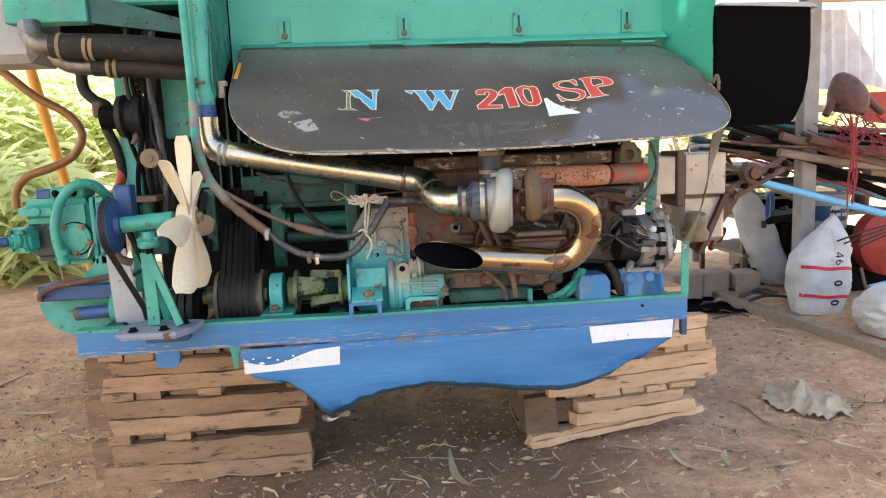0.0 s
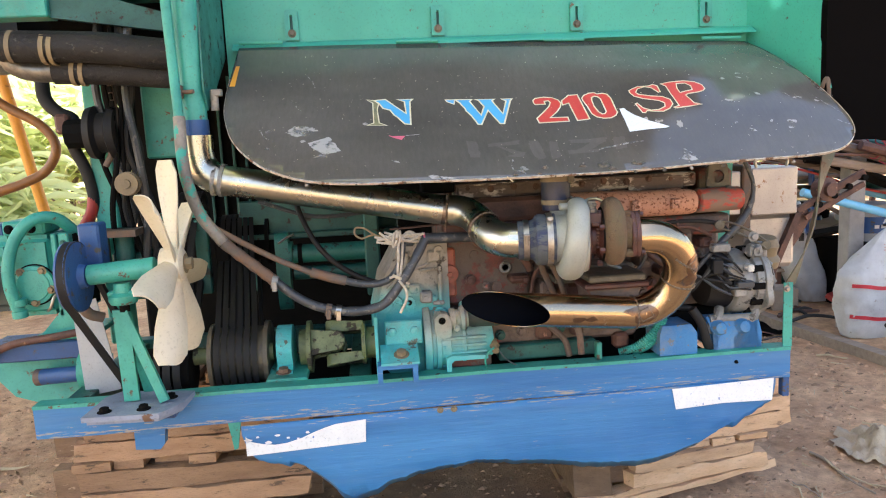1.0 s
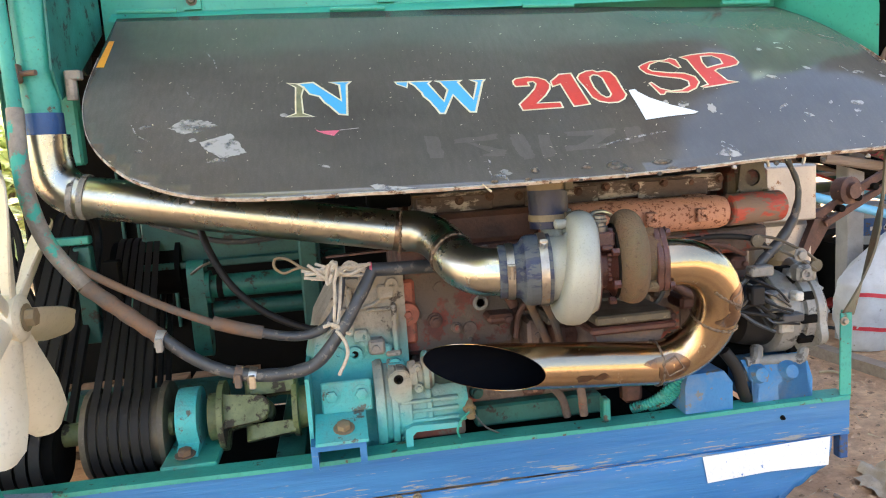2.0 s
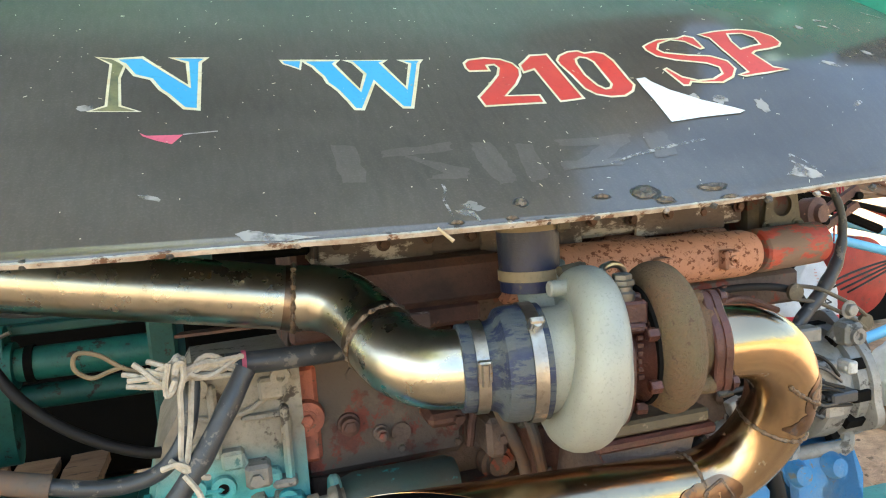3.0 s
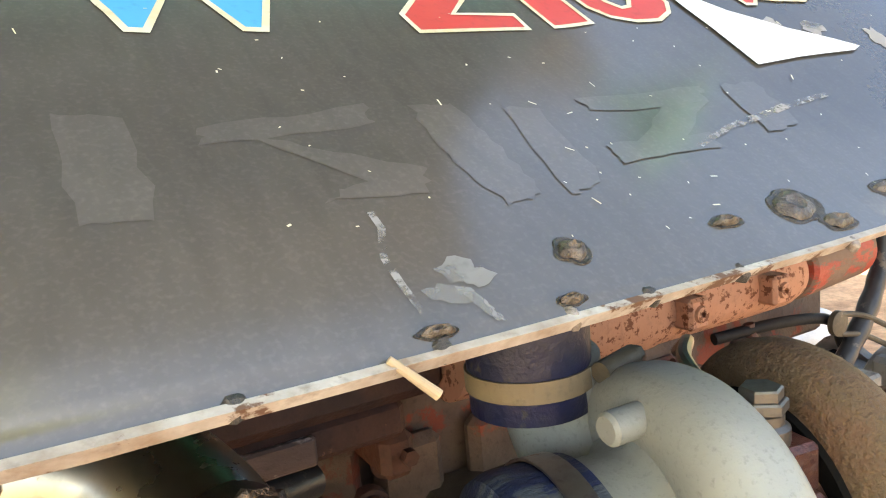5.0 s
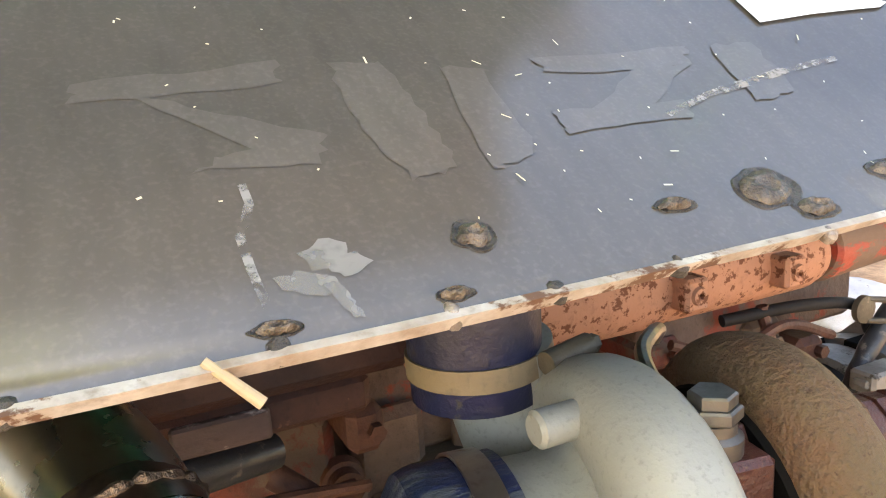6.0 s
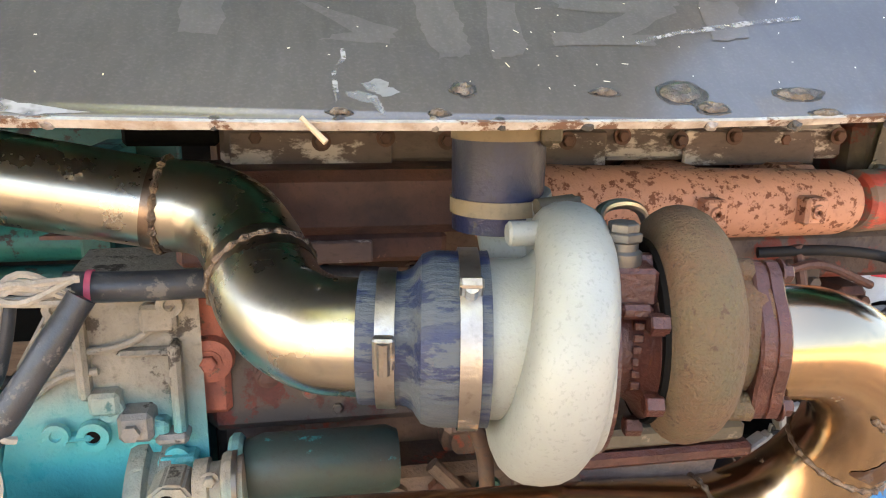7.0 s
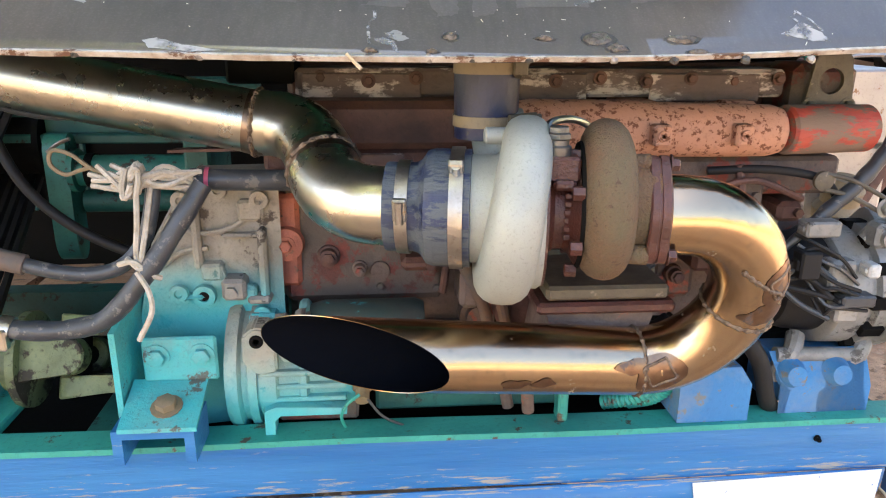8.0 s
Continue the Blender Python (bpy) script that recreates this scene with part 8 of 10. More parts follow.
# dark cables, chain and rods hanging between the column and the stack
rng = random.Random(23)
for k in range(9):
    x = -0.925 + 0.013 * k
    bm = B()
    y = 2.80 + rng.uniform(-0.03, 0.03)
    tube(bm, [(x + rng.uniform(-0.01, 0.01), y, 1.80), (x + rng.uniform(-0.03, 0.03), y - 0.01, 1.60), (x + rng.uniform(-0.03, 0.03), y - 0.015, 1.42), (x + rng.uniform(-0.04, 0.05), y, 1.24), (x + rng.uniform(-0.03, 0.06), y + 0.02, 1.05)], rng.choice((0.004, 0.006, 0.009, 0.012)), 8)
    part("hanging_cable", bm, rng.choice(("rubber", "dark", "hose_rust", "hose_grey", "rubber")), colm, "greasy hanging cable")
for k in range(16):
    bm = B()
    box(bm, -0.007, 0.007, -0.004, 0.004, -0.009, 0.009, 0.002, Matrix.Translation((-0.885 + 0.002 * math.sin(k), 2.755, 1.72 - 0.021 * k)) @ Matrix.Rotation(1.57 * (k % 2), 4, "Z"))
    part("chain_link", bm, "dark", colm)
for x0, x1, z0, z1, mtl in ((-0.86, -0.845, 1.25, 1.7, "dark"), (-0.80, -0.66, 1.195, 1.215, "teal"), (-0.78, -0.74, 1.0, 1.19, "dark"), (-0.70, -0.66, 0.95, 1.19, "teal_dark"), (-0.64, -0.60, 0.9, 1.15, "dark")):
    bm = B()
    box(bm, x0, x1, 2.82, 2.85, z0, z1, 0.003)
    part("strut", bm, mtl, colm)

# ---- pallets under the frame ----


def plank(parent, x0, x1, y0, y1, z0, z1, seed, name="board", mt="wood", along="x", chip=1.0):
    """One worn board: chipped ends, bowed and notched faces; along says which way it runs."""
    rg = random.Random(seed)
    bm = B()
    k = 12
    a0, a1, b0, b1 = (x0, x1, y0, y1) if along == "x" else (y0, y1, x0, x1)
    loops = []
    for i in range(k + 1):
        t = i / k
        a = a0 + (a1 - a0) * t
        end = i in (0, k)
        j = [rg.uniform(-0.0035, 0.0035) * chip for _ in range(8)]
        if rg.random() < 0.16 * chip:  # a splintered bite out of the lower or upper edge
            j[rg.choice((1, 7))] += rg.choice((0.012, -0.010)) * rg.uniform(0.3, 1)
        e = [rg.uniform(-0.012, 0.006) * end * chip for _ in range(4)]
        sag = -0.004 * math.sin(t * math.pi)
        q = [(a + e[0], b0 + j[0], z0 + j[1] + sag), (a + e[1], b1 + j[2], z0 + j[3] + sag), (a + e[2], b1 + j[4], z1 + j[5] + sag), (a + e[3], b0 + j[6], z1 + j[7] + sag)]
        loops.append([p if along == "x" else (p[1], p[0], p[2]) for p in q])
    rings(bm, loops)
    bmesh.ops.bevel(bm, geom=[e for e in bm.edges if len(e.link_faces) == 2 and e.calc_face_angle(0) > 1.2], offset=0.004, segments=1, affect="EDGES")
    return part(name, bm, mt, parent, sharp=0.5)


def pallet(x0, x1, y0, beams, deck, seed, label, open_from=0.62, shift=-0.10, turn=0.0, mt="wood"):
    """Stacked stringer boards along x at front, middle and back, and deck boards along y on top."""
    z0 = beams[0][0]
    p = thing("wooden_pallet", label, "pallet", (x0, y0, z0), "stacked pallets")
    rg = random.Random(seed)
    w = x1 - x0
    for k, (za, zb, da, db) in enumerate(beams):
        plank(p, x0 + da, x1 + db, y0, y0 + 0.055, za, zb, seed * 31 + k, "stringer", mt)
    za, zb = z0, beams[-1][1]
    plank(p, x0 + shift, x0 + w * 0.55, y0 + 0.060, y0 + 0.115, za + 0.006, zb - 0.004, seed * 31 + 9, "stringer", "wood_dark")
    for k, y in enumerate((y0 + 0.42, y0 + 0.82)):
        plank(p, x0, x1 - 0.03, y, y + 0.055, za + 0.003, zb - 0.003, seed * 31 + 11 + k, "stringer", mt)
    x = x0 - 0.02
    k = 0
    while x < x1 - 0.06:
        bw = rg.uniform(0.085, 0.13)
        frac = (x + bw / 2 - x0) / w
        if not (open_from < frac < 0.93):
            plank(p, x, x + bw, y0 + rg.choice((0.004, 0.02, 0.045, 0.06)), y0 + 0.90, zb + 0.001, zb + deck - 0.002, seed * 31 + 20 + k, "deck_board", mt, "y", 0.7)
        x += bw + rg.uniform(0.004, 0.035)
        k += 1
    p.rotation_euler = (0, 0, radians(turn))
    return p


PY = 2.955
lab = "weathered wooden pallet in a stack under the frame"
pallet(-1.19, -0.375, PY, ((-0.035, 0.040, -0.05, 0.0), (0.046, 0.136, 0.0, -0.005)), 0.044, 1, lab, 0.56, mt="wood_brown")
pallet(-1.195, -0.385, PY - 0.006, ((0.183, 0.250, 0.01, -0.03), (0.256, 0.326, 0.0, 0.0)), 0.036, 2, lab, 0.58, mt="wood_brown")
pallet(-1.20, -0.40, PY + 0.006, ((0.364, 0.428, 0.0, 0.02), (0.434, 0.492, 0.03, 0.0)), 0.030, 3, lab, 0.70, -0.085, mt="wood_brown")
pallet(-1.10, -0.42, PY + 0.03, ((0.526, 0.600, 0.0, 0.02),), 0.034, 4, lab, 0.95, -0.06, mt="wood_brown")
lab = "split pale wooden pallet in a stack under the frame"
pallet(0.78, 1.40, 3.00, ((0.055, 0.110, 0.0, -0.02), (0.116, 0.165, 0.01, -0.08)), 0.030, 11, lab, 0.95, -0.18, 9)
pallet(0.66, 1.50, 2.985, ((0.200, 0.262, 0.0, 0.0), (0.266, 0.332, 0.04, 0.0)), 0.040, 12, lab, 0.95, -0.12, 10)
pallet(0.62, 1.40, 2.985, ((0.374, 0.440, 0.0, 0.02), (0.444, 0.505, 0.0, 0.03)), 0.034, 13, lab, 0.95, -0.06, 8)
pallet(0.60, 1.32, 3.00, ((0.541, 0.610, 0.0, 0.0),), 0.034, 14, lab, 0.95, -0.05, 6)
# broken skid that lies tilted under the stack, and the split block beside it
skid = thing("broken_board", "split broken board lying under the pallet", "board", (0.575, 3.0, G))
plank(skid, 0.575, 1.44, 2.985, 3.05, G + 0.012, G + 0.040, 77, "board", "wood", chip=1.6)
plank(skid, 0.585, 1.40, 2.992, 3.05, G + 0.042, G + 0.066, 79, "board", "wood", chip=1.6)
skid.rotation_euler = (0, radians(-4.0), radians(9))
block = thing("split_block", "split end of a rotten pallet block", "block", (0.60, 3.03, G))
plank(block, 0.56, 0.70, 3.03, 3.5, G + 0.055, G + 0.235, 78, "block", "wood_dark", along="y", chip=2.2)
plank(block, 0.56, 1.2, 3.20, 3.5, G + 0.0, G + 0.058, 80, "board", "wood_dark", chip=1.0)

# ---- litter on the ground ----
def leaf(x, y, length, width, turn, curl, seed, group="dry leaves"):
    rg = random.Random(seed)
    bm = B()
    c, s = math.cos(turn), math.sin(turn)
    left, right = [], []
    n = 8
    for i in range(n + 1):
        t = i / n
        u = (t - 0.5) * length
        w = width * math.sin(math.pi * min(0.97, max(0.03, t))) ** 0.7 / 2
        bend = 0.12 * length * math.sin(t * 3.1 + seed)
        z = curl * (t - 0.5) ** 2 * length + 0.006
        for side, q in ((left, 1), (right, -1)):
            a, b = u, bend + q * w
            px, py = x + a * c - b * s, y + a * s + b * c
            side.append(bm.verts.new((px, py, ground_z(px, py) + z + (0.25 * w if q else 0))))
    for i in range(n):
        bm.faces.new((left[i], left[i + 1], right[i + 1], right[i]))
    ob = part("dry_leaf", bm, "leaf_dry")
    return tagged(ob, "curled dry straw-coloured leaf on the ground", "leaf", group)


for k, (x, y, l, w, tr) in enumerate(((0.992, 2.907, 0.225, 0.018, -0.18), (1.148, 2.88, 0.193, 0.026, 0.78), (1.186, 2.722, 0.244, 0.026, -1.14), (1.34, 2.641, 0.149, 0.020, -0.08), (1.342, 2.722, 0.16, 0.035, 0.97), (1.539, 2.634, 0.176, 0.020, 0.06), (0.6, 2.868, 0.112, 0.018, 0.38), (2.095, 2.987, 0.167, 0.021, -0.3), (0.256, 2.804, 0.372, 0.036, -1.23), (-0.452, 2.872, 0.091, 0.02, 0.0), (0.62, 2.72, 0.13, 0.02, 0.6), (-0.05, 2.70, 0.12, 0.012, 1.2), (0.75, 2.62, 0.12, 0.014, 0.2), (-1.55, 3.0, 0.30, 0.02, 0.5), (-1.7, 3.5, 0.22, 0.02, -0.4), (-2.0, 3.3, 0.26, 0.02, 0.9), (-1.42, 3.7, 0.24, 0.03, -0.6), (2.15, 3.10, 0.22, 0.014, 0.9), (-1.75, 3.05, 0.24, 0.03, 0.2), (-1.95, 3.9, 0.3, 0.035, 0.1), (-1.55, 4.3, 0.26, 0.03, 1.4), (-2.2, 4.1, 0.3, 0.03, -0.5))):
    leaf(x, y, l, w, tr, 0.35, k + 1)
for k, (x, y, l, r, a) in enumerate(((1.713, 3.138, 0.395, 0.0075, -1.53), (1.73, 3.16, 0.34, 0.005, -1.42), (1.331, 2.83, 0.139, 0.0045, -0.64), (1.439, 2.787, 0.181, 0.005, -0.82), (1.898, 2.974, 0.375, 0.004, 0.6), (1.848, 2.833, 0.157, 0.004, -1.16), (1.943, 2.974, 0.277, 0.004, 0.94), (2.604, 4.536, 0.173, 0.008, -0.71), (1.761, 2.548, 0.173, 0.004, -2.13), (-0.144, 2.744, 0.144, 0.004, 0.35), (0.059, 2.785, 0.181, 0.0055, -1.01), (-0.527, 2.78, 0.106, 0.007, -0.9), (-0.116, 2.743, 0.158, 0.007, -1.56), (0.188, 3.089, 0.138, 0.004, -0.19), (1.46, 3.02, 0.12, 0.004, 1.4), (1.50, 3.03, 0.14, 0.004, 1.8), (1.53, 3.0, 0.10, 0.004, 1.2))):
    rk = random.Random(300 + k)
    bm = B()
    pts = []
    for i in range(6):
        u = (i / 5 - 0.5) * l
        bow = 0.05 * l * math.sin(i * 1.3 + k)
        px, py = x + u * math.cos(a) - bow * math.sin(a), y + u * math.sin(a) + bow * math.cos(a)
        pts.append((px, py, ground_z(px, py) + r + 0.02 * rk.random() * math.sin(math.pi * i / 5)))
    tube(bm, pts, lambda t: r * (1 - 0.45 * t), 7, 3)
    tagged(part("twig", bm, "leaf_dry" if k % 3 else "wood_grey"), "pale dry stalk lying on the earth", "twig", "dry twigs")
rng = random.Random(9)
for k in range(26):
    x, y = rng.choice(((rng.uniform(1.4, 2.4), rng.uniform(2.6, 3.8)), (rng.uniform(-2.4, -1.3), rng.uniform(2.6, 4.6)), (rng.uniform(-0.4, 1.0), rng.uniform(2.4, 3.0))))
    bm = B()
    a, l = rng.uniform(0, 3.14), rng.uniform(0.06, 0.30)
    pts = []
    for i in range(5):
        u = (i / 4 - 0.5) * l
        px, py = x + u * math.cos(a) + rng.uniform(-0.01, 0.01), y + u * math.sin(a) + rng.uniform(-0.01, 0.01)
        pts.append((px, py, ground_z(px, py) + 0.006 + rng.uniform(0, 0.012)))
    tube(bm, pts, lambda t: 0.0045 - 0.003 * t, 6, 3)
    tagged(part("twig", bm, rng.choice(("wood_grey", "leaf_dry", "hose_rust"))), "thin dry twig lying on the earth", "twig", "dry twigs")
def crumb_material():
    """Clods that differ in tone from one to the next."""
    m = mat("soil crumbs", (0.48, 0.31, 0.19), (0.28, 0.17, 0.10), scale=30, rough=0.95, bump=0.3)
    nd, ln = m.node_tree.nodes, m.node_tree.links.new
    geo, hs, mr = nd.new("ShaderNodeNewGeometry"), nd.new("ShaderNodeHueSaturation"), nd.new("ShaderNodeMapRange")
    bs = nd["Principled BSDF"]
    src = bs.inputs["Base Color"].links[0].from_socket
    mr.inputs["To Min"].default_value, mr.inputs["To Max"].default_value = 0.35, 1.5
    ln(geo.outputs["Random Per Island"], mr.inputs["Value"]), ln(mr.outputs["Result"], hs.inputs["Value"])
    ln(src, hs.inputs["Color"]), ln(hs.outputs["Color"], bs.inputs["Base Color"])
    return m


M["crumb"] = crumb_material()
# crumbs of soil and chips, uncountable
rng = random.Random(12)
vs, fs = [], []
for k in range(11000):
    x, y = rng.uniform(-2.6, 2.7), rng.uniform(2.3, 5.2)
    s = rng.choice((0.003, 0.004, 0.006, 0.006, 0.009, 0.009, 0.014, 0.02)) * rng.uniform(0.6, 1.2)
    z = ground_z(x, y)
    o = len(vs)
    a = rng.uniform(0, 6)
    e = rng.uniform(0.5, 2.2)
    for q in range(4):
        t = a + q * 1.571
        vs.append((x + s * e * math.cos(t) * rng.uniform(0.7, 1), y + s * math.sin(t) * rng.uniform(0.7, 1), z - 0.002))
    vs.append((x + rng.uniform(-0.3, 0.3) * s, y, z + s * rng.uniform(0.3, 0.8)))
    fs += [(o, o + 1, o + 4), (o + 1, o + 2, o + 4), (o + 2, o + 3, o + 4), (o + 3, o, o + 4)]
me = bpy.data.meshes.new("soil_crumbs")
me.from_pydata(vs, [], fs)
me.materials.append(M["crumb"])
tagged(new("soil_crumbs", me), "loose crumbs of brown earth", "soil", kind="stuff")
vs, fs = [], []
for k in range(520):
    x, y = rng.choice(((rng.uniform(1.0, 2.7), rng.uniform(2.3, 4.4)), (rng.uniform(-2.6, -1.2), rng.uniform(2.4, 4.8)), (rng.uniform(-0.8, 1.0), rng.uniform(2.2, 3.2))))
    l, w, a = rng.uniform(0.02, 0.11), rng.uniform(0.0010, 0.0024), rng.uniform(0, 3.14)
    z = ground_z(x, y) + rng.uniform(0.003, 0.01)
    o = len(vs)
    c, s = math.cos(a), math.sin(a)
    vs += [(x - c * l / 2 - s * w, y - s * l / 2 + c * w, z), (x - c * l / 2 + s * w, y - s * l / 2 - c * w, z), (x + c * l / 2 + s * w, y + s * l / 2 - c * w, z + rng.uniform(-0.002, 0.012)), (x + c * l / 2 - s * w, y + s * l / 2 + c * w, z + rng.uniform(-0.002, 0.012))]
    fs.append((o, o + 1, o + 2, o + 3))
me = bpy.data.meshes.new("straw_litter")
me.from_pydata(vs, [], fs)
me.materials.append(M["leaf_dry"])
tagged(new("straw_litter", me), "scattered bits of dry straw", "straw", kind="stuff")
# crumpled cloth
bm = B()
n = 26
cl = [[None] * (n + 1) for _ in range(n + 1)]
for i in range(n + 1):
    for j in range(n + 1):
        u, v = i / n - 0.5, j / n - 0.5
        r = math.hypot(u, v)
        k = 0.36 * (1 - 0.25 * noise.noise(Vector((u * 5, v * 5, 2))))
        x, y = 2.02 + u * k * 0.98 - v * 0.05, 3.28 + v * k * 1.15
        h = 0.20 * abs(noise.noise(Vector((u * 4 + 3, v * 4, 5)))) + 0.13 * abs(noise.noise(Vector((u * 9, v * 9, 1)))) + 0.05 * max(0, 1 - r * 2.2)
        cl[i][j] = bm.verts.new((x, y, ground_z(x, y) + 0.004 + h * max(0, 1 - r * 1.5)))
for i in range(n):
    for j in range(n):
        if math.hypot((i + 0.5) / n - 0.5, (j + 0.5) / n - 0.5) < 0.5:
            bm.faces.new((cl[i][j], cl[i + 1][j], cl[i + 1][j + 1], cl[i][j + 1]))
bmesh.ops.delete(bm, geom=[v for v in bm.verts if not v.link_faces], context="VERTS")
tagged(part("crumpled_cloth", bm, "cloth", sharp=2.0), "crumpled muddy cloth lying on the earth", "cloth")

# ---- scuffs, specks and ghosts of old lettering on the hood ----
def blot(x, y, rx, ry, seed, mt="scuff", name="scuff", lift=0.0005, label="dusty grey scuff"):
    rg = random.Random(seed)
    n = 16
    rr = [1 + rg.uniform(-0.25, 0.25) for _ in range(n)]
    tilt = rg.uniform(-0.4, 0.4)
    pts = []
    for i in range(n):
        a = 2 * math.pi * i / n
        u, v = rx * rr[i] * math.cos(a), ry * rr[i] * math.sin(a)
        pts.append((x + u * math.cos(tilt) - v * math.sin(tilt), y + u * math.sin(tilt) + v * math.cos(tilt)))
    return decal(name, pts, mt, label, lift)


def shape(pts, seed, mt="scuff", name="scuff", lift=0.0006, label="dusty grey scuff", rough=0.0012):
    """A patch of the given outline with a slightly uneven edge."""
    rg = random.Random(seed)
    out = []
    for (xa, ya), (xb, yb) in zip(pts, pts[1:] + pts[:1]):
        for i in range(6):
            f = i / 6
            out.append((xa + (xb - xa) * f + rg.uniform(-rough, rough), ya + (yb - ya) * f + rg.uniform(-rough, rough) * 0.7))
    return decal(name, out, mt, label, lift)


shape([(-0.3348, 2.2862), (-0.3203, 2.304), (-0.2959, 2.3108), (-0.2727, 2.3045), (-0.2551, 2.2913), (-0.2832, 2.2752), (-0.312, 2.2738)], 1, "scuff_soft2", rough=0.003)
shape([(-0.2827, 2.2513), (-0.2323, 2.2732), (-0.2155, 2.2506), (-0.2036, 2.226), (-0.2216, 2.2193), (-0.2401, 2.2137), (-0.2651, 2.2304)], 2, rough=0.002)
blot(0.2179, 2.1572, 0.0085, 0.0056, 3, "splash"), blot(0.2241, 2.1523, 0.0065, 0.0046, 4, "splash", lift=0.00058), blot(0.208, 2.1473, 0.0080, 0.0040, 5, "splash", lift=0.00066)
shape([(0.2118, 2.1503), (0.2174, 2.1483), (0.2199, 2.1403), (0.2218, 2.133), (0.2178, 2.1343), (0.2143, 2.1427)], 6, "splash", lift=0.00074, rough=0.0005)
shape([(-0.006, 2.14), (0.0058, 2.1431), (0.0296, 2.1355), (0.0662, 2.1298), (0.0394, 2.1275), (0.0007, 2.1301)], 7, "scuff", rough=0.0008)
shape([(0.6206, 2.1723), (0.6409, 2.163), (0.6455, 2.1546), (0.6245, 2.1556), (0.5984, 2.1621)], 8, "scuff", rough=0.0010)
blot(0.6384, 2.2483, 0.008, 0.010, 9, "scuff_soft2"), blot(0.5923, 2.2689, 0.010, 0.006, 10, "scuff_soft2"), blot(0.5617, 2.2809, 0.008, 0.005, 11, "scuff_soft2")
for k in range(9):
    rgk = random.Random(60 + k)
    blot(rgk.uniform(-0.40, -0.05), rgk.uniform(2.16, 2.33), rgk.uniform(0.004, 0.011), rgk.uniform(0.002, 0.005), 30 + k, "scuff_soft2")
for k in range(12):
    rgk = random.Random(90 + k)
    blot(rgk.uniform(0.75, 1.06), rgk.uniform(2.20, 2.42), rgk.uniform(0.004, 0.014), rgk.uniform(0.002, 0.005), 50 + k, "scuff_soft2")
for k, pts in enumerate(([(0.1997, 2.1888), (0.2, 2.1802), (0.1936, 2.167), (0.1938, 2.1537), (0.1949, 2.1412)], [(0.4005, 2.2054), (0.4352, 2.2148), (0.4871, 2.2204), (0.5342, 2.2213)], [(0.445, 2.2161), (0.4683, 2.2182), (0.4928, 2.2207)], [(0.6218, 2.1847), (0.615, 2.1791), (0.6206, 2.1735), (0.6324, 2.1674)], [(0.6218, 2.1847), (0.6343, 2.1743), (0.6415, 2.1645)], [(0.98, 2.44), (0.995, 2.43), (1.02, 2.425)], [(0.88, 2.4), (0.885, 2.385), (0.892, 2.37)], [(1.06, 2.3), (1.075, 2.285), (1.085, 2.27)], [(1.03, 2.33), (1.05, 2.31), (1.062, 2.295)], [(1.05, 2.255), (1.07, 2.245), (1.085, 2.24)], [(0.955, 2.33), (0.965, 2.315)], [(-0.2893, 2.4926), (-0.2732, 2.469), (-0.2669, 2.446)], [(1.07, 2.36), (1.085, 2.34), (1.095, 2.33)], [(0.8, 2.46), (0.83, 2.455), (0.85, 2.445)], [(-0.3967, 2.2952), (-0.384, 2.269), (-0.3611, 2.2561)], [(-0.3213, 2.3915), (-0.3062, 2.3659), (-0.2965, 2.3608)])):
    bm = B()
    ribbon(bm, pts, (0.0030, 0.0034, 0.0046)[k] if k < 3 else 0.0022, 0.0009, on_hood)
    part("scratch", bm, "scratch", hood, "pale scratch")
# an old emblem's faint ghost, reduced to bars
for k, g in enumerate(([(0.0987, 2.2594), (0.1276, 2.2545), (0.1257, 2.1964), (0.0997, 2.1992)], [(0.1527, 2.2445), (0.2318, 2.2539), (0.2279, 2.2395), (0.1514, 2.2353)], [(0.1707, 2.2389), (0.1934, 2.2277), (0.2369, 2.2112), (0.2313, 2.1964), (0.1829, 2.1968), (0.2056, 2.2061)], [(0.253, 2.2514), (0.2765, 2.2512), (0.2807, 2.2156), (0.2826, 2.1864), (0.2611, 2.1829), (0.2516, 2.2154)], [(0.3015, 2.2461), (0.3251, 2.2426), (0.3188, 2.1889), (0.2943, 2.1845)], [(0.3534, 2.2488), (0.4523, 2.2497), (0.4436, 2.2374), (0.3568, 2.238)], [(0.4091, 2.2379), (0.4436, 2.2374), (0.387, 2.2072), (0.3532, 2.2064)], [(0.3393, 2.2127), (0.42, 2.2124), (0.4143, 2.2032), (0.3422, 2.1987)], [(0.465, 2.2468), (0.4931, 2.2426), (0.488, 2.2088), (0.4568, 2.2053)])):
    shape(g, 70 + k, "scuff_soft", "ghost_bar", 0.0003 + 0.00005 * k, "faint ghost of an old emblem", 0.0022)
rng = random.Random(21)
vs, fs = [], []
for k in range(420):
    x, y = rng.uniform(-0.42, 1.02), rng.uniform(2.14, 2.58)
    l, w, a = rng.choice((0.0005, 0.0006, 0.0007, 0.0009, 0.0022)), rng.uniform(0.00025, 0.00045), rng.uniform(0, 3.14)
    c, s = math.cos(a), math.sin(a)
    o = len(vs)
    vs += [tuple(on_hood(x + u * c - v * s, y + u * s + v * c, 0.0012)) for u, v in ((-l, -w), (l, -w), (l, w), (-l, w))]
    fs.append((o, o + 1, o + 2, o + 3))
me = bpy.data.meshes.new("dust_specks")
me.from_pydata(vs, [], fs)
me.materials.append(M["letter_edge"])
tagged(new("dust_specks", me), "pale specks of chaff on the hood", "dust", kind="stuff")
bm = B()
cyl(bm, (0.174, 2.127, 1.309), (0.187, 2.121, 1.296), 0.0014, 0.0019, 10)
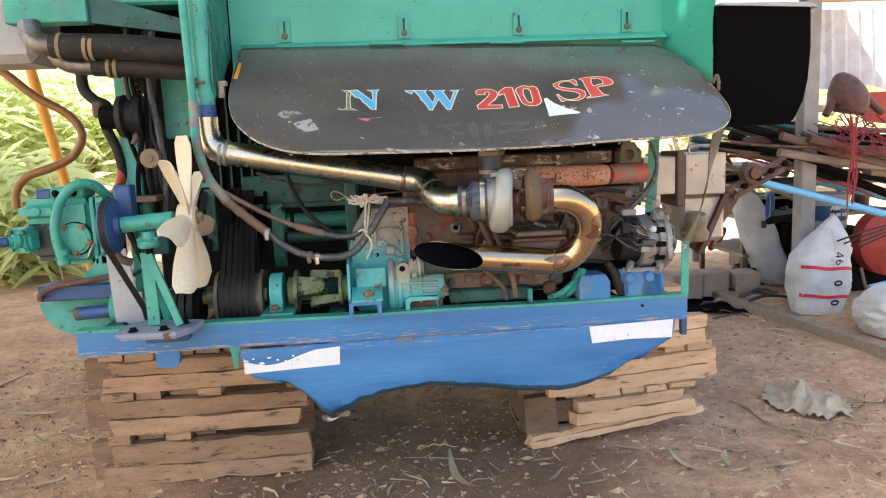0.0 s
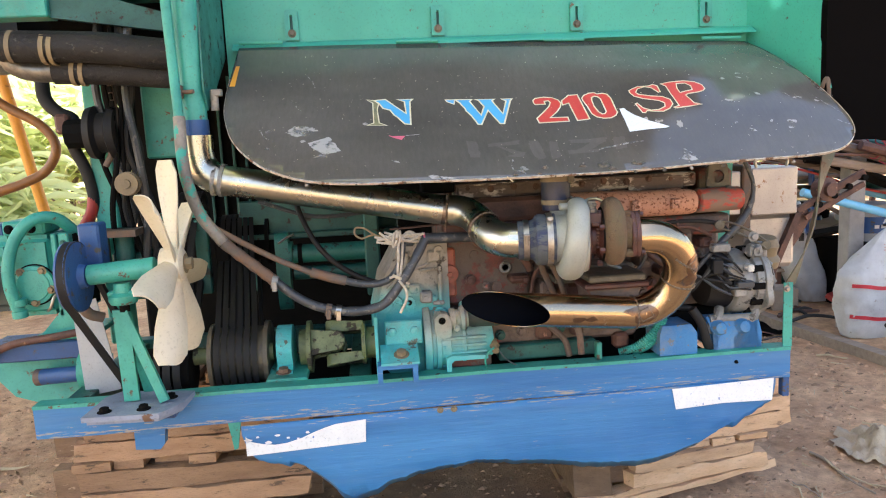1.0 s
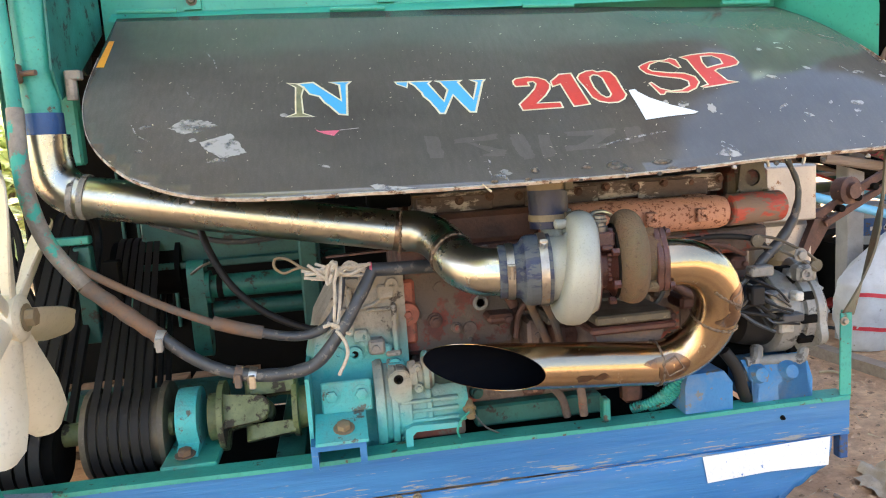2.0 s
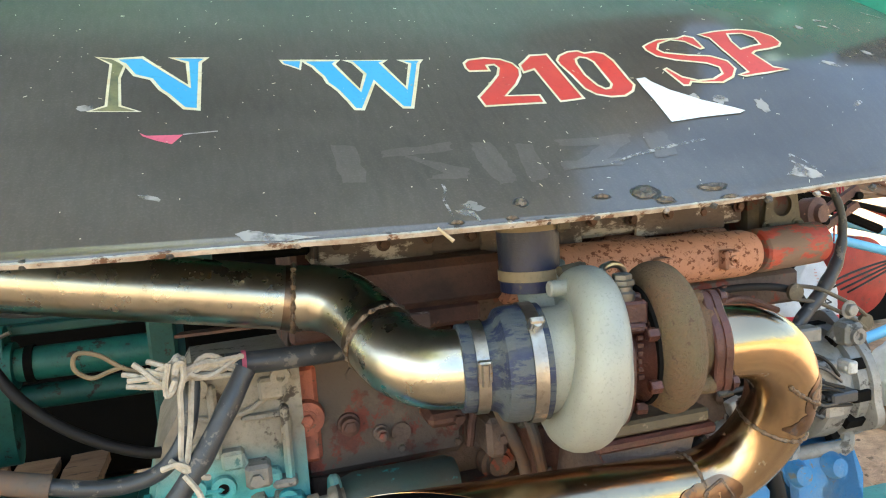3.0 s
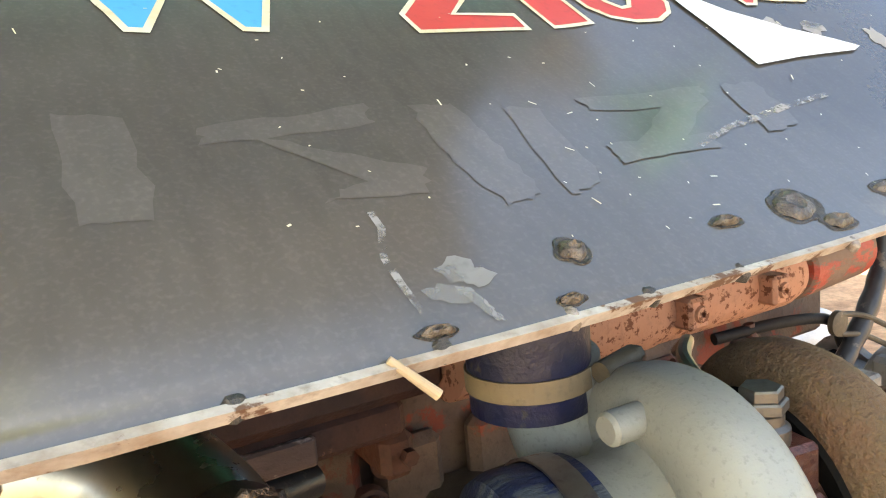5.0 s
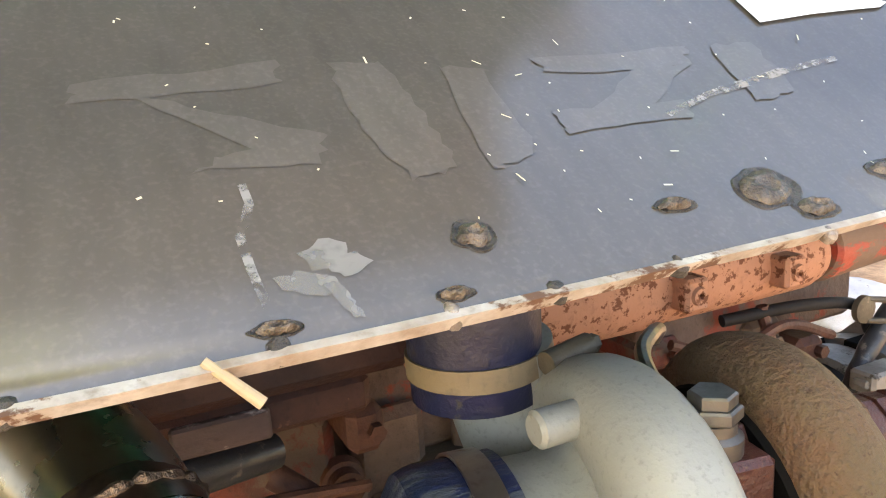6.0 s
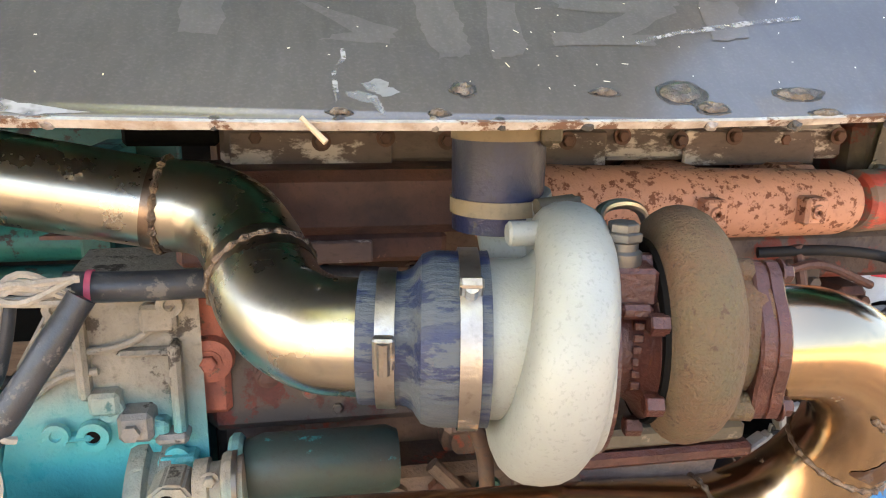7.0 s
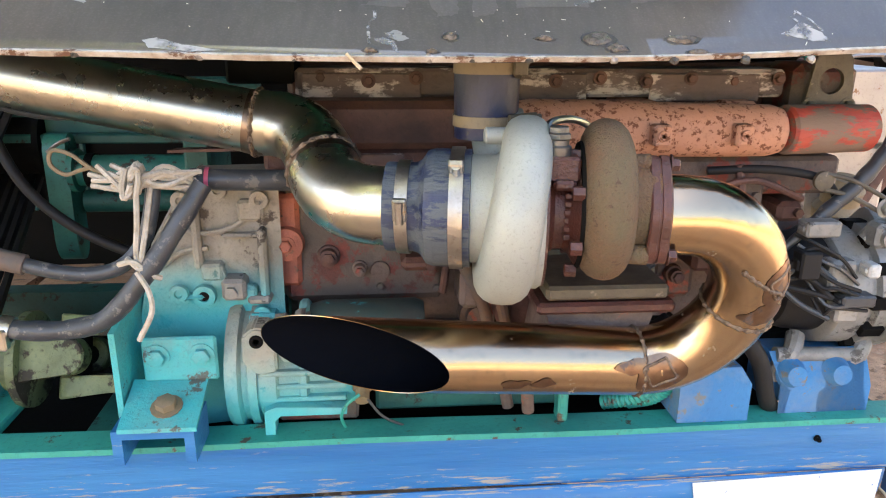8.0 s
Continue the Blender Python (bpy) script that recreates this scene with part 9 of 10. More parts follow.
tagged(part("wood_splinter", bm, "leaf_dry"), "short pale splinter stuck under the hood rim", "splinter")
# edge tape on the hood's left side
decal("tape_strip", [(-0.478, 2.53), (-0.468, 2.53), (-0.472, 2.45), (-0.486, 2.45)], "orange", "worn orange paint mark")

# ---- black tank beside the hood ----
bt = thing("black_tank", "big matt black plastic tank beside the hood", "tank", (1.3, 2.6, 1.34))
bm = B()
slab(bm, [(1.12, 1.345), (1.378, 1.342), (1.402, 1.362), (1.430, 1.42), (1.445, 1.49), (1.452, 1.60), (1.448, 1.722), (1.44, 1.74), (1.12, 1.742)], 0.5, lambda u, v, w: (u + 0.02 * w, 2.40 + w, v))
part("shell", bm, "black_tank", bt)
bm = B()
slab(bm, [(1.13, 1.742), (1.47, 1.728), (1.44, 1.745), (1.13, 1.75)], 0.46, lambda u, v, w: (u, 2.39 + w, v))
part("lid", bm, "plastic_grey", bt, "dusty lid rim")

# ---- chute and sheet box beyond the engine ----
ch = thing("metal_chute", "galvanised box with a rusty chute behind the engine", "chute", (1.5, 3.4, 0.7))
bm = B()
box(bm, 1.40, 1.60, 3.30, 3.55, 1.03, 1.225, 0.006)
part("box", bm, "galv", ch)
bm = B()
tube(bm, [(1.43, 3.32, 1.225), (1.43, 3.32, 1.255), (1.50, 3.32, 1.262), (1.56, 3.32, 1.255), (1.56, 3.32, 1.225)], 0.006, 8)
part("handle", bm, "steel", ch)
bm = B()
box(bm, 1.358, 1.395, 3.29, 3.5, 0.98, 1.24, 0.006)
part("upright", bm, "hose_rust", ch, "rusty brown upright")
bm = B()
box(bm, 1.20, 1.355, 3.30, 3.5, 1.04, 1.215, 0.004)
part("side_sheet", bm, "galv", ch)
bm = B()
slab(bm, [(1.415, 0.80), (1.50, 0.735), (1.585, 0.83), (1.655, 0.93), (1.70, 1.005), (1.665, 1.06), (1.61, 1.055), (1.52, 0.965), (1.45, 0.87)], 0.012, lambda u, v, w: (u, 3.36 + w, v))
part("guide_plate", bm, "rust_brown", ch, "rust-brown guide plate")
bm = B()
slab(bm, [(1.60, 1.03), (1.625, 1.03), (1.50, 0.745), (1.475, 0.75)], 0.05, lambda u, v, w: (u, 3.31 + w, v))
part("plate_flange", bm, "rust_brown", ch)
bm = B()
bar(bm, (1.62, 3.34, 1.035), (1.90, 3.32, 1.185), 0.026, 0.018)
bar(bm, (1.66, 3.34, 1.005), (1.90, 3.32, 1.135), 0.022, 0.018)
arm = part("lever_arm", bm, "rust_brown", ch, "rusty double lever arm")
for k in range(4):
    bm = B()
    cyl(bm, (1.70 + 0.065 * k, 3.345, 1.06 + 0.034 * k), (1.70 + 0.065 * k, 3.30, 1.06 + 0.034 * k), 0.013, n=12, bev=0.002)
    part("pin", bm, "dark", arm)
bm = B()
lathe(bm, (1.73, 3.36, 1.12), (0.2, -1, 0), [(0, 0.045), (0.05, 0.05), (0.055, 0.03), (0.07, 0.028)], 20)
part("roller", bm, "rust_brown", ch)
bm = B()
box(bm, 1.40, 1.62, 3.34, 3.6, 0.80, 1.03, 0.02)
part("hopper", bm, "galv", ch)
bm = B()
lathe(bm, (1.44, 3.28, 0.83), (0, -0.2, 1), [(0, 0.06), (0.03, 0.065), (0.05, 0.05), (0.07, 0.05), (0.09, 0.055), (0.12, 0.04)], 20)
part("filter_bowl", bm, "band", ch, "amber filter bowl")

# ---- yard corner behind: ledge, sacks, poles, junk ----
kb = thing("kerb_board", "grey weathered kerb board along the raised earth", "kerb", (2.9, 5.2, G), kind="structure")
bm = B()
loops = []
for i in range(13):
    t = i / 12
    y = 7.4 - 3.7 * t
    x = 2.41 + 0.442 * t + 0.012 * math.sin(t * 9)
    z = 0.030 + 0.006 * math.sin(t * 7)
    loops.append([(x, y, G - 0.05), (x + 0.085, y + 0.02, G - 0.05), (x + 0.085, y + 0.02, z), (x, y, z)])
rings(bm, loops)
part("board", bm, "wood_grey", kb)
bm = B()
n = 24
gr = [[bm.verts.new((2.50 + 0.40 * (1 - j / n) + 5.5 * i / n, 3.75 + 3.6 * j / n, 0.022 + 0.012 * noise.noise(Vector((i * 0.7, j * 0.7, 9))))) for j in range(n + 1)] for i in range(n + 1)]
for i in range(n):
    for j in range(n):
        bm.faces.new((gr[i][j], gr[i + 1][j], gr[i + 1][j + 1], gr[i][j + 1]))
tagged(part("raised_earth", bm, "earth"), "raised packed earth behind the kerb board", "ground", kind="structure")


def sack(x, y, z, w, d, h, lean, seed, label, tie=True, side=0.0, start=0.80):
    """A filled woven sack: bulging body, creases, a top gathered towards one side."""
    s = thing("sack", label, "sack", (x, y, z), "sacks")
    bm = B()
    loops = []
    for i in range(37):
        t = i / 36
        full = math.sin(math.pi * min(1, 0.12 + t * 0.95)) ** 0.30
        f = 0 if t < start else (t - start) / (1 - start)
        top = max(0.10, 1 - 0.88 * f ** 1.25)
        loop = []
        for k in range(56):
            a = 2 * math.pi * k / 56
            c, q = math.cos(a), math.sin(a)
            c, q = math.copysign(abs(c) ** 0.72, c), math.copysign(abs(q) ** 0.72, q)
            pleat = 0.05 * f * math.sin(a * 9 + seed) + 0.016 * math.sin(a * 5 + t * 13 + seed)
            wr = 1 + 0.07 * noise.noise(Vector((c * 1.6 + seed, q * 1.6, t * 4))) + 0.05 * noise.noise(Vector((c * 4, q * 4 + seed, t * 9))) + 0.030 * noise.noise(Vector((c * 9, q * 9 + seed, t * 26))) - 0.018 * abs(math.sin(t * 21 + c * 4 + q * 2)) + pleat
            loop.append((x + lean * t * h + side * f ** 0.8 + w / 2 * c * full * top * wr, y + d / 2 * q * full * top * wr, z + h * t))
        loops.append(loop)
    rings(bm, loops)
    part("body", bm, "sack", s, sharp=1.2)
    if tie:
        bm = B()
        cx = x + lean * h + side
        tube(bm, [(cx + 0.026 * math.cos(a), y + 0.026 * math.sin(a), z + h * 0.965 + 0.004 * math.sin(3 * a)) for a in (0, 1.6, 3.2, 4.8, 6.3)], 0.008, 6)
        part("tie", bm, "ink", s)
        bm = B()
        for q in range(7):
            tube(bm, [(cx, y, z + h * 0.97), (cx + 0.03 * math.cos(q), y - 0.02 + 0.02 * math.sin(q), z + h * 1.01), (cx + 0.055 * math.cos(q * 1.3), y - 0.02, z + h * (1.0 + 0.02 * math.sin(q * 2)))], lambda t: 0.012 - 0.007 * t, 6, 4)
        part("frill", bm, "sack", s, "crumpled gathered mouth")
    return s


s1 = sack(3.235, 5.75, 0.03, 0.30, 0.26, 0.86, -0.36, 3, "full grey-white woven sack leaning on blocks", start=0.86)
s2 = sack(2.985, 4.75, 0.03, 0.43, 0.26, 0.73, 0.02, 5, "white fertiliser sack with red stripes and black figures", side=0.10, start=0.55)
s3 = sack(3.15, 4.12, 0.03, 0.56, 0.4, 0.36, 0.1, 8, "slumped off-white woven sack", tie=False)


skin = s2.children[0].data
cloth = BVHTree.FromPolygons([v.co.copy() for v in skin.vertices], [tuple(p.vertices) for p in skin.polygons])


def on_sack(u, v, lift):
    """The place on the sack's front at u across and height v."""
    at = cloth.ray_cast(Vector((2.995 + u, 4.2, v)), Vector((0, 1, 0)))[0]
    return (at or Vector((2.995 + u, 4.66, v))) - Vector((0, lift, 0))


for z0 in (0.375, 0.175):
    bm = B()
    ribbon(bm, [(-0.185 + 0.0122 * i, z0 - 0.030 * i / 30 + 0.004 * math.sin(i / 3)) for i in range(31)], 0.024, 0.003, on_sack)
    part("red_stripe", bm, "sack_red", s2, "printed red stripe")
GLYPH["4"] = [(0.16, [(0.72, 0.0), (0.72, 1.0)]), (0.15, [(0.68, 0.95), (0.08, 0.32)]), (0.15, [(0.02, 0.30), (0.98, 0.30)])]
GLYPH["6"] = [(0.16, arc(0.5, 0.30, 0.34, 0.24, 0, 360, 16)), (0.16, arc(0.72, 0.42, 0.56, 0.52, 100, 180, 8))]


def figure(ch, u0, v0, size):
    bm = B()
    for k, (w, pts) in enumerate(GLYPH[ch]):
        ribbon(bm, [(u0 + q * size * 1.2, v0 - p * size * 0.8) for p, q in pts], w * size, 0.0045 + 0.0002 * k, on_sack)
    part("figure", bm, "ink", s2, "printed black figure %s" % ch)


figure("4", 0.035, 0.47, 0.052), figure("6", 0.035, 0.42, 0.052), figure("0", 0.03, 0.275, 0.052), figure("0", 0.02, 0.135, 0.052)
for k in range(9):
    bm = B()
    ribbon(bm, [(0.030 + 0.004 * (k % 3), 0.49 + 0.016 * k), (0.048 + 0.005 * (k % 2), 0.49 + 0.016 * k)], 0.007, 0.003, on_sack)
    part("faint_print", bm, "faded_print", s2, "faded red bar of print")
bm = B()
box(bm, -0.02, 0.02, 0, 0.002, -0.03, 0.03, 0, Matrix.Translation((3.05, 5.60, 0.55)))
part("print_mark", bm, "ink", s1, "small black printed mark")

bk = thing("bucket", "black plastic bucket with a grey rim", "bucket", (3.55, 6.3, 0.35))
bm = B()
lathe(bm, (3.55, 6.4, 0.28), (0, 0, 1), [(0, 0.16), (0.3, 0.2), (0.42, 0.22), (0.42, 0.20), (0.05, 0.14)], 28)
part("body", bm, "black_tank", bk)
bm = B()
lathe(bm, (3.55, 6.4, 0.69), (0, 0, 1), [(0, 0.222), (0, 0.235), (0.025, 0.235), (0.025, 0.222)], 28, cap=False)
part("rim", bm, "plastic_grey", bk)
bm = B()
box(bm, 3.3, 3.8, 6.2, 6.7, 0.0, 0.28, 0.01)
tagged(part("wooden_box", bm, "wood_grey"), "low grey wooden box under a bucket", "box")
pl = thing("paint_pail", "dirty grey pail with a dark blue label", "pail", (3.5, 5.4, 0.6))
bm = B()
lathe(bm, (3.52, 5.5, 0.52), (0, 0, 1), [(0, 0.14), (0.24, 0.16), (0.25, 0.165), (0.27, 0.165), (0.27, 0.15)], 28)
part("body", bm, "plastic_grey", pl)
bm = B()
lathe(bm, (3.52, 5.5, 0.58), (0, 0, 1), [(0, 0.1465), (0.12, 0.1565)], 28, cap=False)
part("label_band", bm, "blue_dark", pl)
for k in range(3):
    bm = B()
    box(bm, 3.44 + 0.05 * k, 3.475 + 0.05 * k, 5.335, 5.34, 0.62, 0.645, 0)
    part("print_bar", bm, "sack", pl)
bm = B()
box(bm, 3.3, 3.75, 5.3, 5.8, 0.0, 0.52, 0.01)
tagged(part("machine_crate", bm, "dark"), "dark crate under the grey pail", "crate")
for k, (x, y, z, w) in enumerate(((2.28, 5.55, 0.0, 0.24), (2.54, 5.58, 0.0, 0.22), (2.78, 5.50, 0.0, 0.20))):
    bm = B()
    box(bm, x, x + w, y, y + 0.2, G, G + 0.22, 0.008)
    tagged(part("concrete_block", bm, "block_brown"), "brownish concrete block on the earth", "block", "concrete blocks")
bm = B()
n = 16
gr = [[bm.verts.new((2.1 + 0.75 * i / n, 5.1 + 0.5 * j / n, ground_z(2.1 + 0.75 * i / n, 5.1 + 0.5 * j / n) + 0.004 + 0.07 * abs(noise.noise(Vector((i * 0.23, j * 0.23, 4)))))) for j in range(n + 1)] for i in range(n + 1)]
for i in range(n):
    for j in range(n):
        bm.faces.new((gr[i][j], gr[i + 1][j], gr[i + 1][j + 1], gr[i][j + 1]))
tagged(part("dark_tarp", bm, "black_tank", sharp=2), "crumpled dark tarpaulin on the earth", "tarpaulin")

for a, b, r, mt, lb, nm in (((2.50, 4.72, 0.975), (3.9, 4.70, 0.565), 0.026, "pipe_blue", "long pale blue plastic pipe", "plastic_pipe"), ((3.2, 5.3, 0.93), (4.3, 5.2, 0.63), 0.026, "pipe_blue", "long pale blue plastic pipe", "plastic_pipe"), ((2.72, 6.6, 0.98), (3.75, 6.5, 0.93), 0.07, "sack", "thick white plastic drain pipe", "plastic_pipe"), ((3.28, 4.62, 0.20), (4.2, 4.7, 0.34), 0.03, "pipe_blue", "short pale blue pipe end", "plastic_pipe")):
    bm = B()
    cyl(bm, a, b, r, n=18)
    tagged(part(nm, bm, mt), lb, "pipe", "plastic pipes")
# bundle of rods and poles
rng = random.Random(31)
for k in range(44):
    y = rng.uniform(4.7, 6.0)
    x0, z0 = rng.uniform(2.4, 2.9), rng.uniform(1.10, 1.42)
    x1, z1 = x0 + rng.uniform(0.9, 2.0), z0 - rng.uniform(0.05, 0.55)
    bm = B()
    pts = [(x0 + (x1 - x0) * i / 4, y + 0.03 * rng.uniform(-1, 1), z0 + (z1 - z0) * i / 4 + rng.uniform(-0.015, 0.015)) for i in range(5)]
    tube(bm, pts, rng.choice((0.008, 0.012, 0.018, 0.03)), 8, 3)
    mt = rng.choice(("rust_brown", "dark", "hose_rust", "wood_grey", "red", "teal_dark", "rust_brown"))
    tagged(part("steel_rod", bm, mt), "long rusty rod in a tangled heap", "rod", "heap of rods")
for k, (a, b, w) in enumerate((((2.62, 5.2, 1.20), (4.6, 5.2, 0.92), 0.10), ((2.3, 6.2, 1.1), (4.0, 6.3, 1.22), 0.08), ((2.4, 7.0, 1.42), (4.8, 7.0, 1.5), 0.07))):
    bm = B()
    bar(bm, a, b, 0.07, w, (0, 0, 1))
    tagged(part("timber", bm, "wood_grey"), "rough grey timber lying across the heap", "timber", "timbers")
rp = thing("red_rope", "hank of red rope hanging from a rod", "rope", (3.15, 4.8, 0.95))
for k in range(7):
    bm = B()
    x = 3.09 + 0.006 * k
    tube(bm, [(x + rng.uniform(-0.03, 0.03), 4.62, 1.36 + rng.uniform(-0.04, 0.04)), (x + rng.uniform(-0.02, 0.02), 4.60, 1.18), (x + rng.uniform(-0.025, 0.025), 4.60, 0.98), (x + rng.uniform(-0.02, 0.03), 4.62, 0.80 + rng.uniform(-0.03, 0.06))], 0.0045, 6)
    part("strand", bm, "crimson", rp)
tangle = thing("cord_tangle", "tangle of thin crimson cord on the rods", "cord", (3.3, 4.75, 1.15))
for k in range(46):
    bm = B()
    x, y, z = rng.uniform(2.98, 3.45), rng.uniform(4.60, 4.85), rng.uniform(1.16, 1.38)
    l, a = rng.uniform(0.10, 0.26), rng.uniform(-0.7, 0.35)
    tube(bm, [(x + l * (s - 0.5) * math.cos(a) + rng.uniform(-0.03, 0.03), y + rng.uniform(-0.04, 0.04), z + l * (s - 0.5) * math.sin(a) - 0.05 * math.sin(math.pi * s) + rng.uniform(-0.02, 0.02)) for s in (0, 0.25, 0.5, 0.75, 1)], 0.0042, 6)
    part("strand", bm, "crimson", tangle)
rm = thing("red_machine", "rusty red farm machine part with a round casing", "machine", (3.7, 5.6, 0.4))
bm = B()
lathe(bm, (3.85, 5.3, 0.42), (0, -1, 0), [(0, 0.1), (0, 0.26), (0.12, 0.26), (0.14, 0.2), (0.15, 0.06)], 30)
part("casing", bm, "red", rm)
bm = B()
box(bm, 3.6, 4.3, 5.35, 5.9, 0.05, 0.35, 0.01)
part("frame", bm, "dark", rm)
bm = B()
rings(bm, sweep(spline([(3.58, 5.5, 1.70), (3.585, 5.46, 1.63), (3.60, 5.43, 1.54), (3.61, 5.42, 1.47), (3.60, 5.42, 1.42)], 5), lambda t: (0.05 + 0.10 * math.sin(min(1, t * 1.6) * 1.57)) * (1 - 0.35 * max(0, t - 0.6)), 18))
for xa, xb in ((3.54, 3.40), (3.66, 3.86)):
    tube(bm, [(xa, 5.42, 1.56), ((xa + xb) / 2, 5.40, 1.50), (xb, 5.38, 1.40)], lambda t: 0.04 - 0.012 * t, 10)
part("rusty_hood", bm, "rust_brown", rm, "rust-brown curved guard")
bm = B()
slab(bm, [(3.65, 1.56), (4.2, 1.58), (4.2, 1.30), (3.9, 1.34)], 0.02, lambda u, v, w: (u, 5.6 + w, v))
part("red_flap", bm, "red", rm)
bm = B()
box(bm, 3.45, 4.4, 4.9, 5.0, 0.95, 1.12, 0.01)
part("brown_bar", bm, "wood_grey", rm)
for k in range(22):
    bm = B()
    x, y, a, l = rng.uniform(2.35, 2.95), rng.uniform(4.85, 6.2), rng.uniform(-0.6, 0.6), rng.uniform(0.12, 0.42)
    z = (ground_z(x, y) if x < 2.6 else 0.03) + 0.012
    tube(bm, [(x + l * (s - 0.5) * math.cos(a), y + l * (s - 0.5) * math.sin(a), z + 0.05 * rng.random() * math.sin(math.pi * s)) for s in (0, 0.33, 0.66, 1)], rng.choice((0.005, 0.008, 0.012)), 6, 4)
    mt = rng.choice(("ink", "wood_grey", "rust_brown", "ink"))
    tagged(part("scrap_stick", bm, mt), "thin stick of scrap lying on the earth", "scrap", "scrap on the earth")
sh = thing("plastic_sheet", "ribbed translucent white sheet hung under the roof", "sheet", (4.0, 6.0, 1.7))
bm = B()
n = 40
lo, hi = [], []
for i in range(n + 1):
    x = 3.60 + 1.6 * i / n
    yy = 6.0 + 0.015 * math.sin(i * 2.2)
    hi.append(bm.verts.new((x, yy, 2.28 - 0.01 * i / n)))
    lo.append(bm.verts.new((x, yy - 0.06, 1.60 + 0.10 * (i / n) ** 2 + 0.03 * math.sin(i * 0.6))))
for i in range(n):
    bm.faces.new((lo[i], lo[i + 1], hi[i + 1], hi[i]))
part("sheet", bm, "sack", sh)
bm = B()
slab(bm, [(3.56, 2.27), (3.66, 2.27), (3.63, 2.0), (3.58, 1.72), (3.56, 1.72)], 0.006, lambda u, v, w: (u, 5.97 + w, v))
part("red_border", bm, "red", sh)
bm = B()
box(bm, 3.4, 5.2, 5.7, 5.78, 2.30, 2.40, 0.006)
tagged(part("roof_beam", bm, "wood"), "orange-brown timber roof beam", "beam", kind="structure")
bw = thing("black_wire", "loose black wires over the white sack", "wire", (3.25, 4.6, 0.4))
for k in range(4):
    bm = B()
    tube(bm, [(3.02 + 0.05 * k, 4.6, 0.55 - 0.02 * k), (3.2, 4.55, 0.62 - 0.03 * k), (3.4 + 0.03 * k, 4.5, 0.66), (3.6, 4.5, 0.60 + 0.03 * k)], 0.006, 6)
    part("strand", bm, "ink", bw)
bm = B()
tube(bm, [(3.13, 4.5, 0.38), (3.15, 4.45, 0.22), (3.18, 4.35, 0.06), (3.35, 4.15, 0.03), (3.6, 4.0, 0.03)], 0.010, 8)
part("ground_wire", bm, "hose_rust", bw)

# loose clutter in the heap: tins, offcuts, rings and brackets
rng = random.Random(41)
for k in range(34):
    x, y = rng.uniform(2.95, 4.3), rng.uniform(5.2, 6.6)
    z = rng.choice((0.04, 0.04, 0.3, 0.6, 0.85, 1.0)) + rng.uniform(0, 0.12)
    bm = B()
    m = Matrix.Translation((x, y, z)) @ Matrix.Rotation(rng.uniform(0, 3), 4, "Z") @ Matrix.Rotation(rng.uniform(-0.7, 0.7), 4, "X")
    kind = rng.choice(("offcut", "bracket", "ring", "tin", "pipe_piece"))
    if kind == "offcut":
        box(bm, -0.16, 0.16, -0.03, 0.03, -0.02, 0.02, 0.004, m)
    elif kind == "bracket":
        rings(bm, [[m @ Vector((a, b, c)) for a, c in ((-0.09, -0.09), (-0.07, -0.09), (-0.07, 0.07), (0.09, 0.07), (0.09, 0.09), (-0.09, 0.09))] for b in (-0.03, 0.03)])
    elif kind == "ring":
        n = 20
        rings(bm, [[m @ Vector(((0.11 + 0.018 * math.cos(q)) * math.cos(2 * math.pi * i / n), 0.018 * math.sin(q), (0.11 + 0.018 * math.cos(q)) * math.sin(2 * math.pi * i / n))) for q in (2 * math.pi * j / 8 for j in range(8))] for i in range(n)], close=True)
    elif kind == "tin":
        lathe(bm, m @ Vector((0, 0, -0.08)), m.to_3x3() @ Vector((0, 0, 1)), [(0, 0.06), (0.005, 0.065), (0.155, 0.065), (0.16, 0.06), (0.158, 0.05), (0.02, 0.05)], 18)
    else:
        cyl(bm, m @ Vector((-0.2, 0, 0)), m @ Vector((0.2, 0, 0)), 0.03, n=14)
    mt = rng.choice(("rust_brown", "dark", "wood_grey", "galv", "red", "teal_dark", "hose_rust", "plastic_grey", "blue_dark", "rust_brown"))
    label = {"offcut": "short rusty offcut in the scrap heap", "bracket": "bent angle bracket in the scrap heap", "ring": "worn ring lying in the scrap heap", "tin": "dented tin standing in the scrap heap", "pipe_piece": "short piece of pipe in the heap"}[kind]
    tagged(part(kind, bm, mt), label, "scrap", "scrap heap")
sv = thing("shelf_rack", "dark makeshift rack that holds the scrap heap", "rack", (3.6, 5.9, 0.03))
for z in (0.29, 0.60, 0.86, 1.0):
    bm = B()
    box(bm, 2.95, 4.35, 5.75, 6.6, z - 0.03, z - 0.005, 0.003)
    part("shelf", bm, "wood_grey", sv)
for x in (2.96, 4.3):
    for y in (5.77, 6.56):
        bm = B()
        box(bm, x, x + 0.04, y, y + 0.04, 0.0, 1.05, 0.003)
        part("upright", bm, "rust_brown", sv)
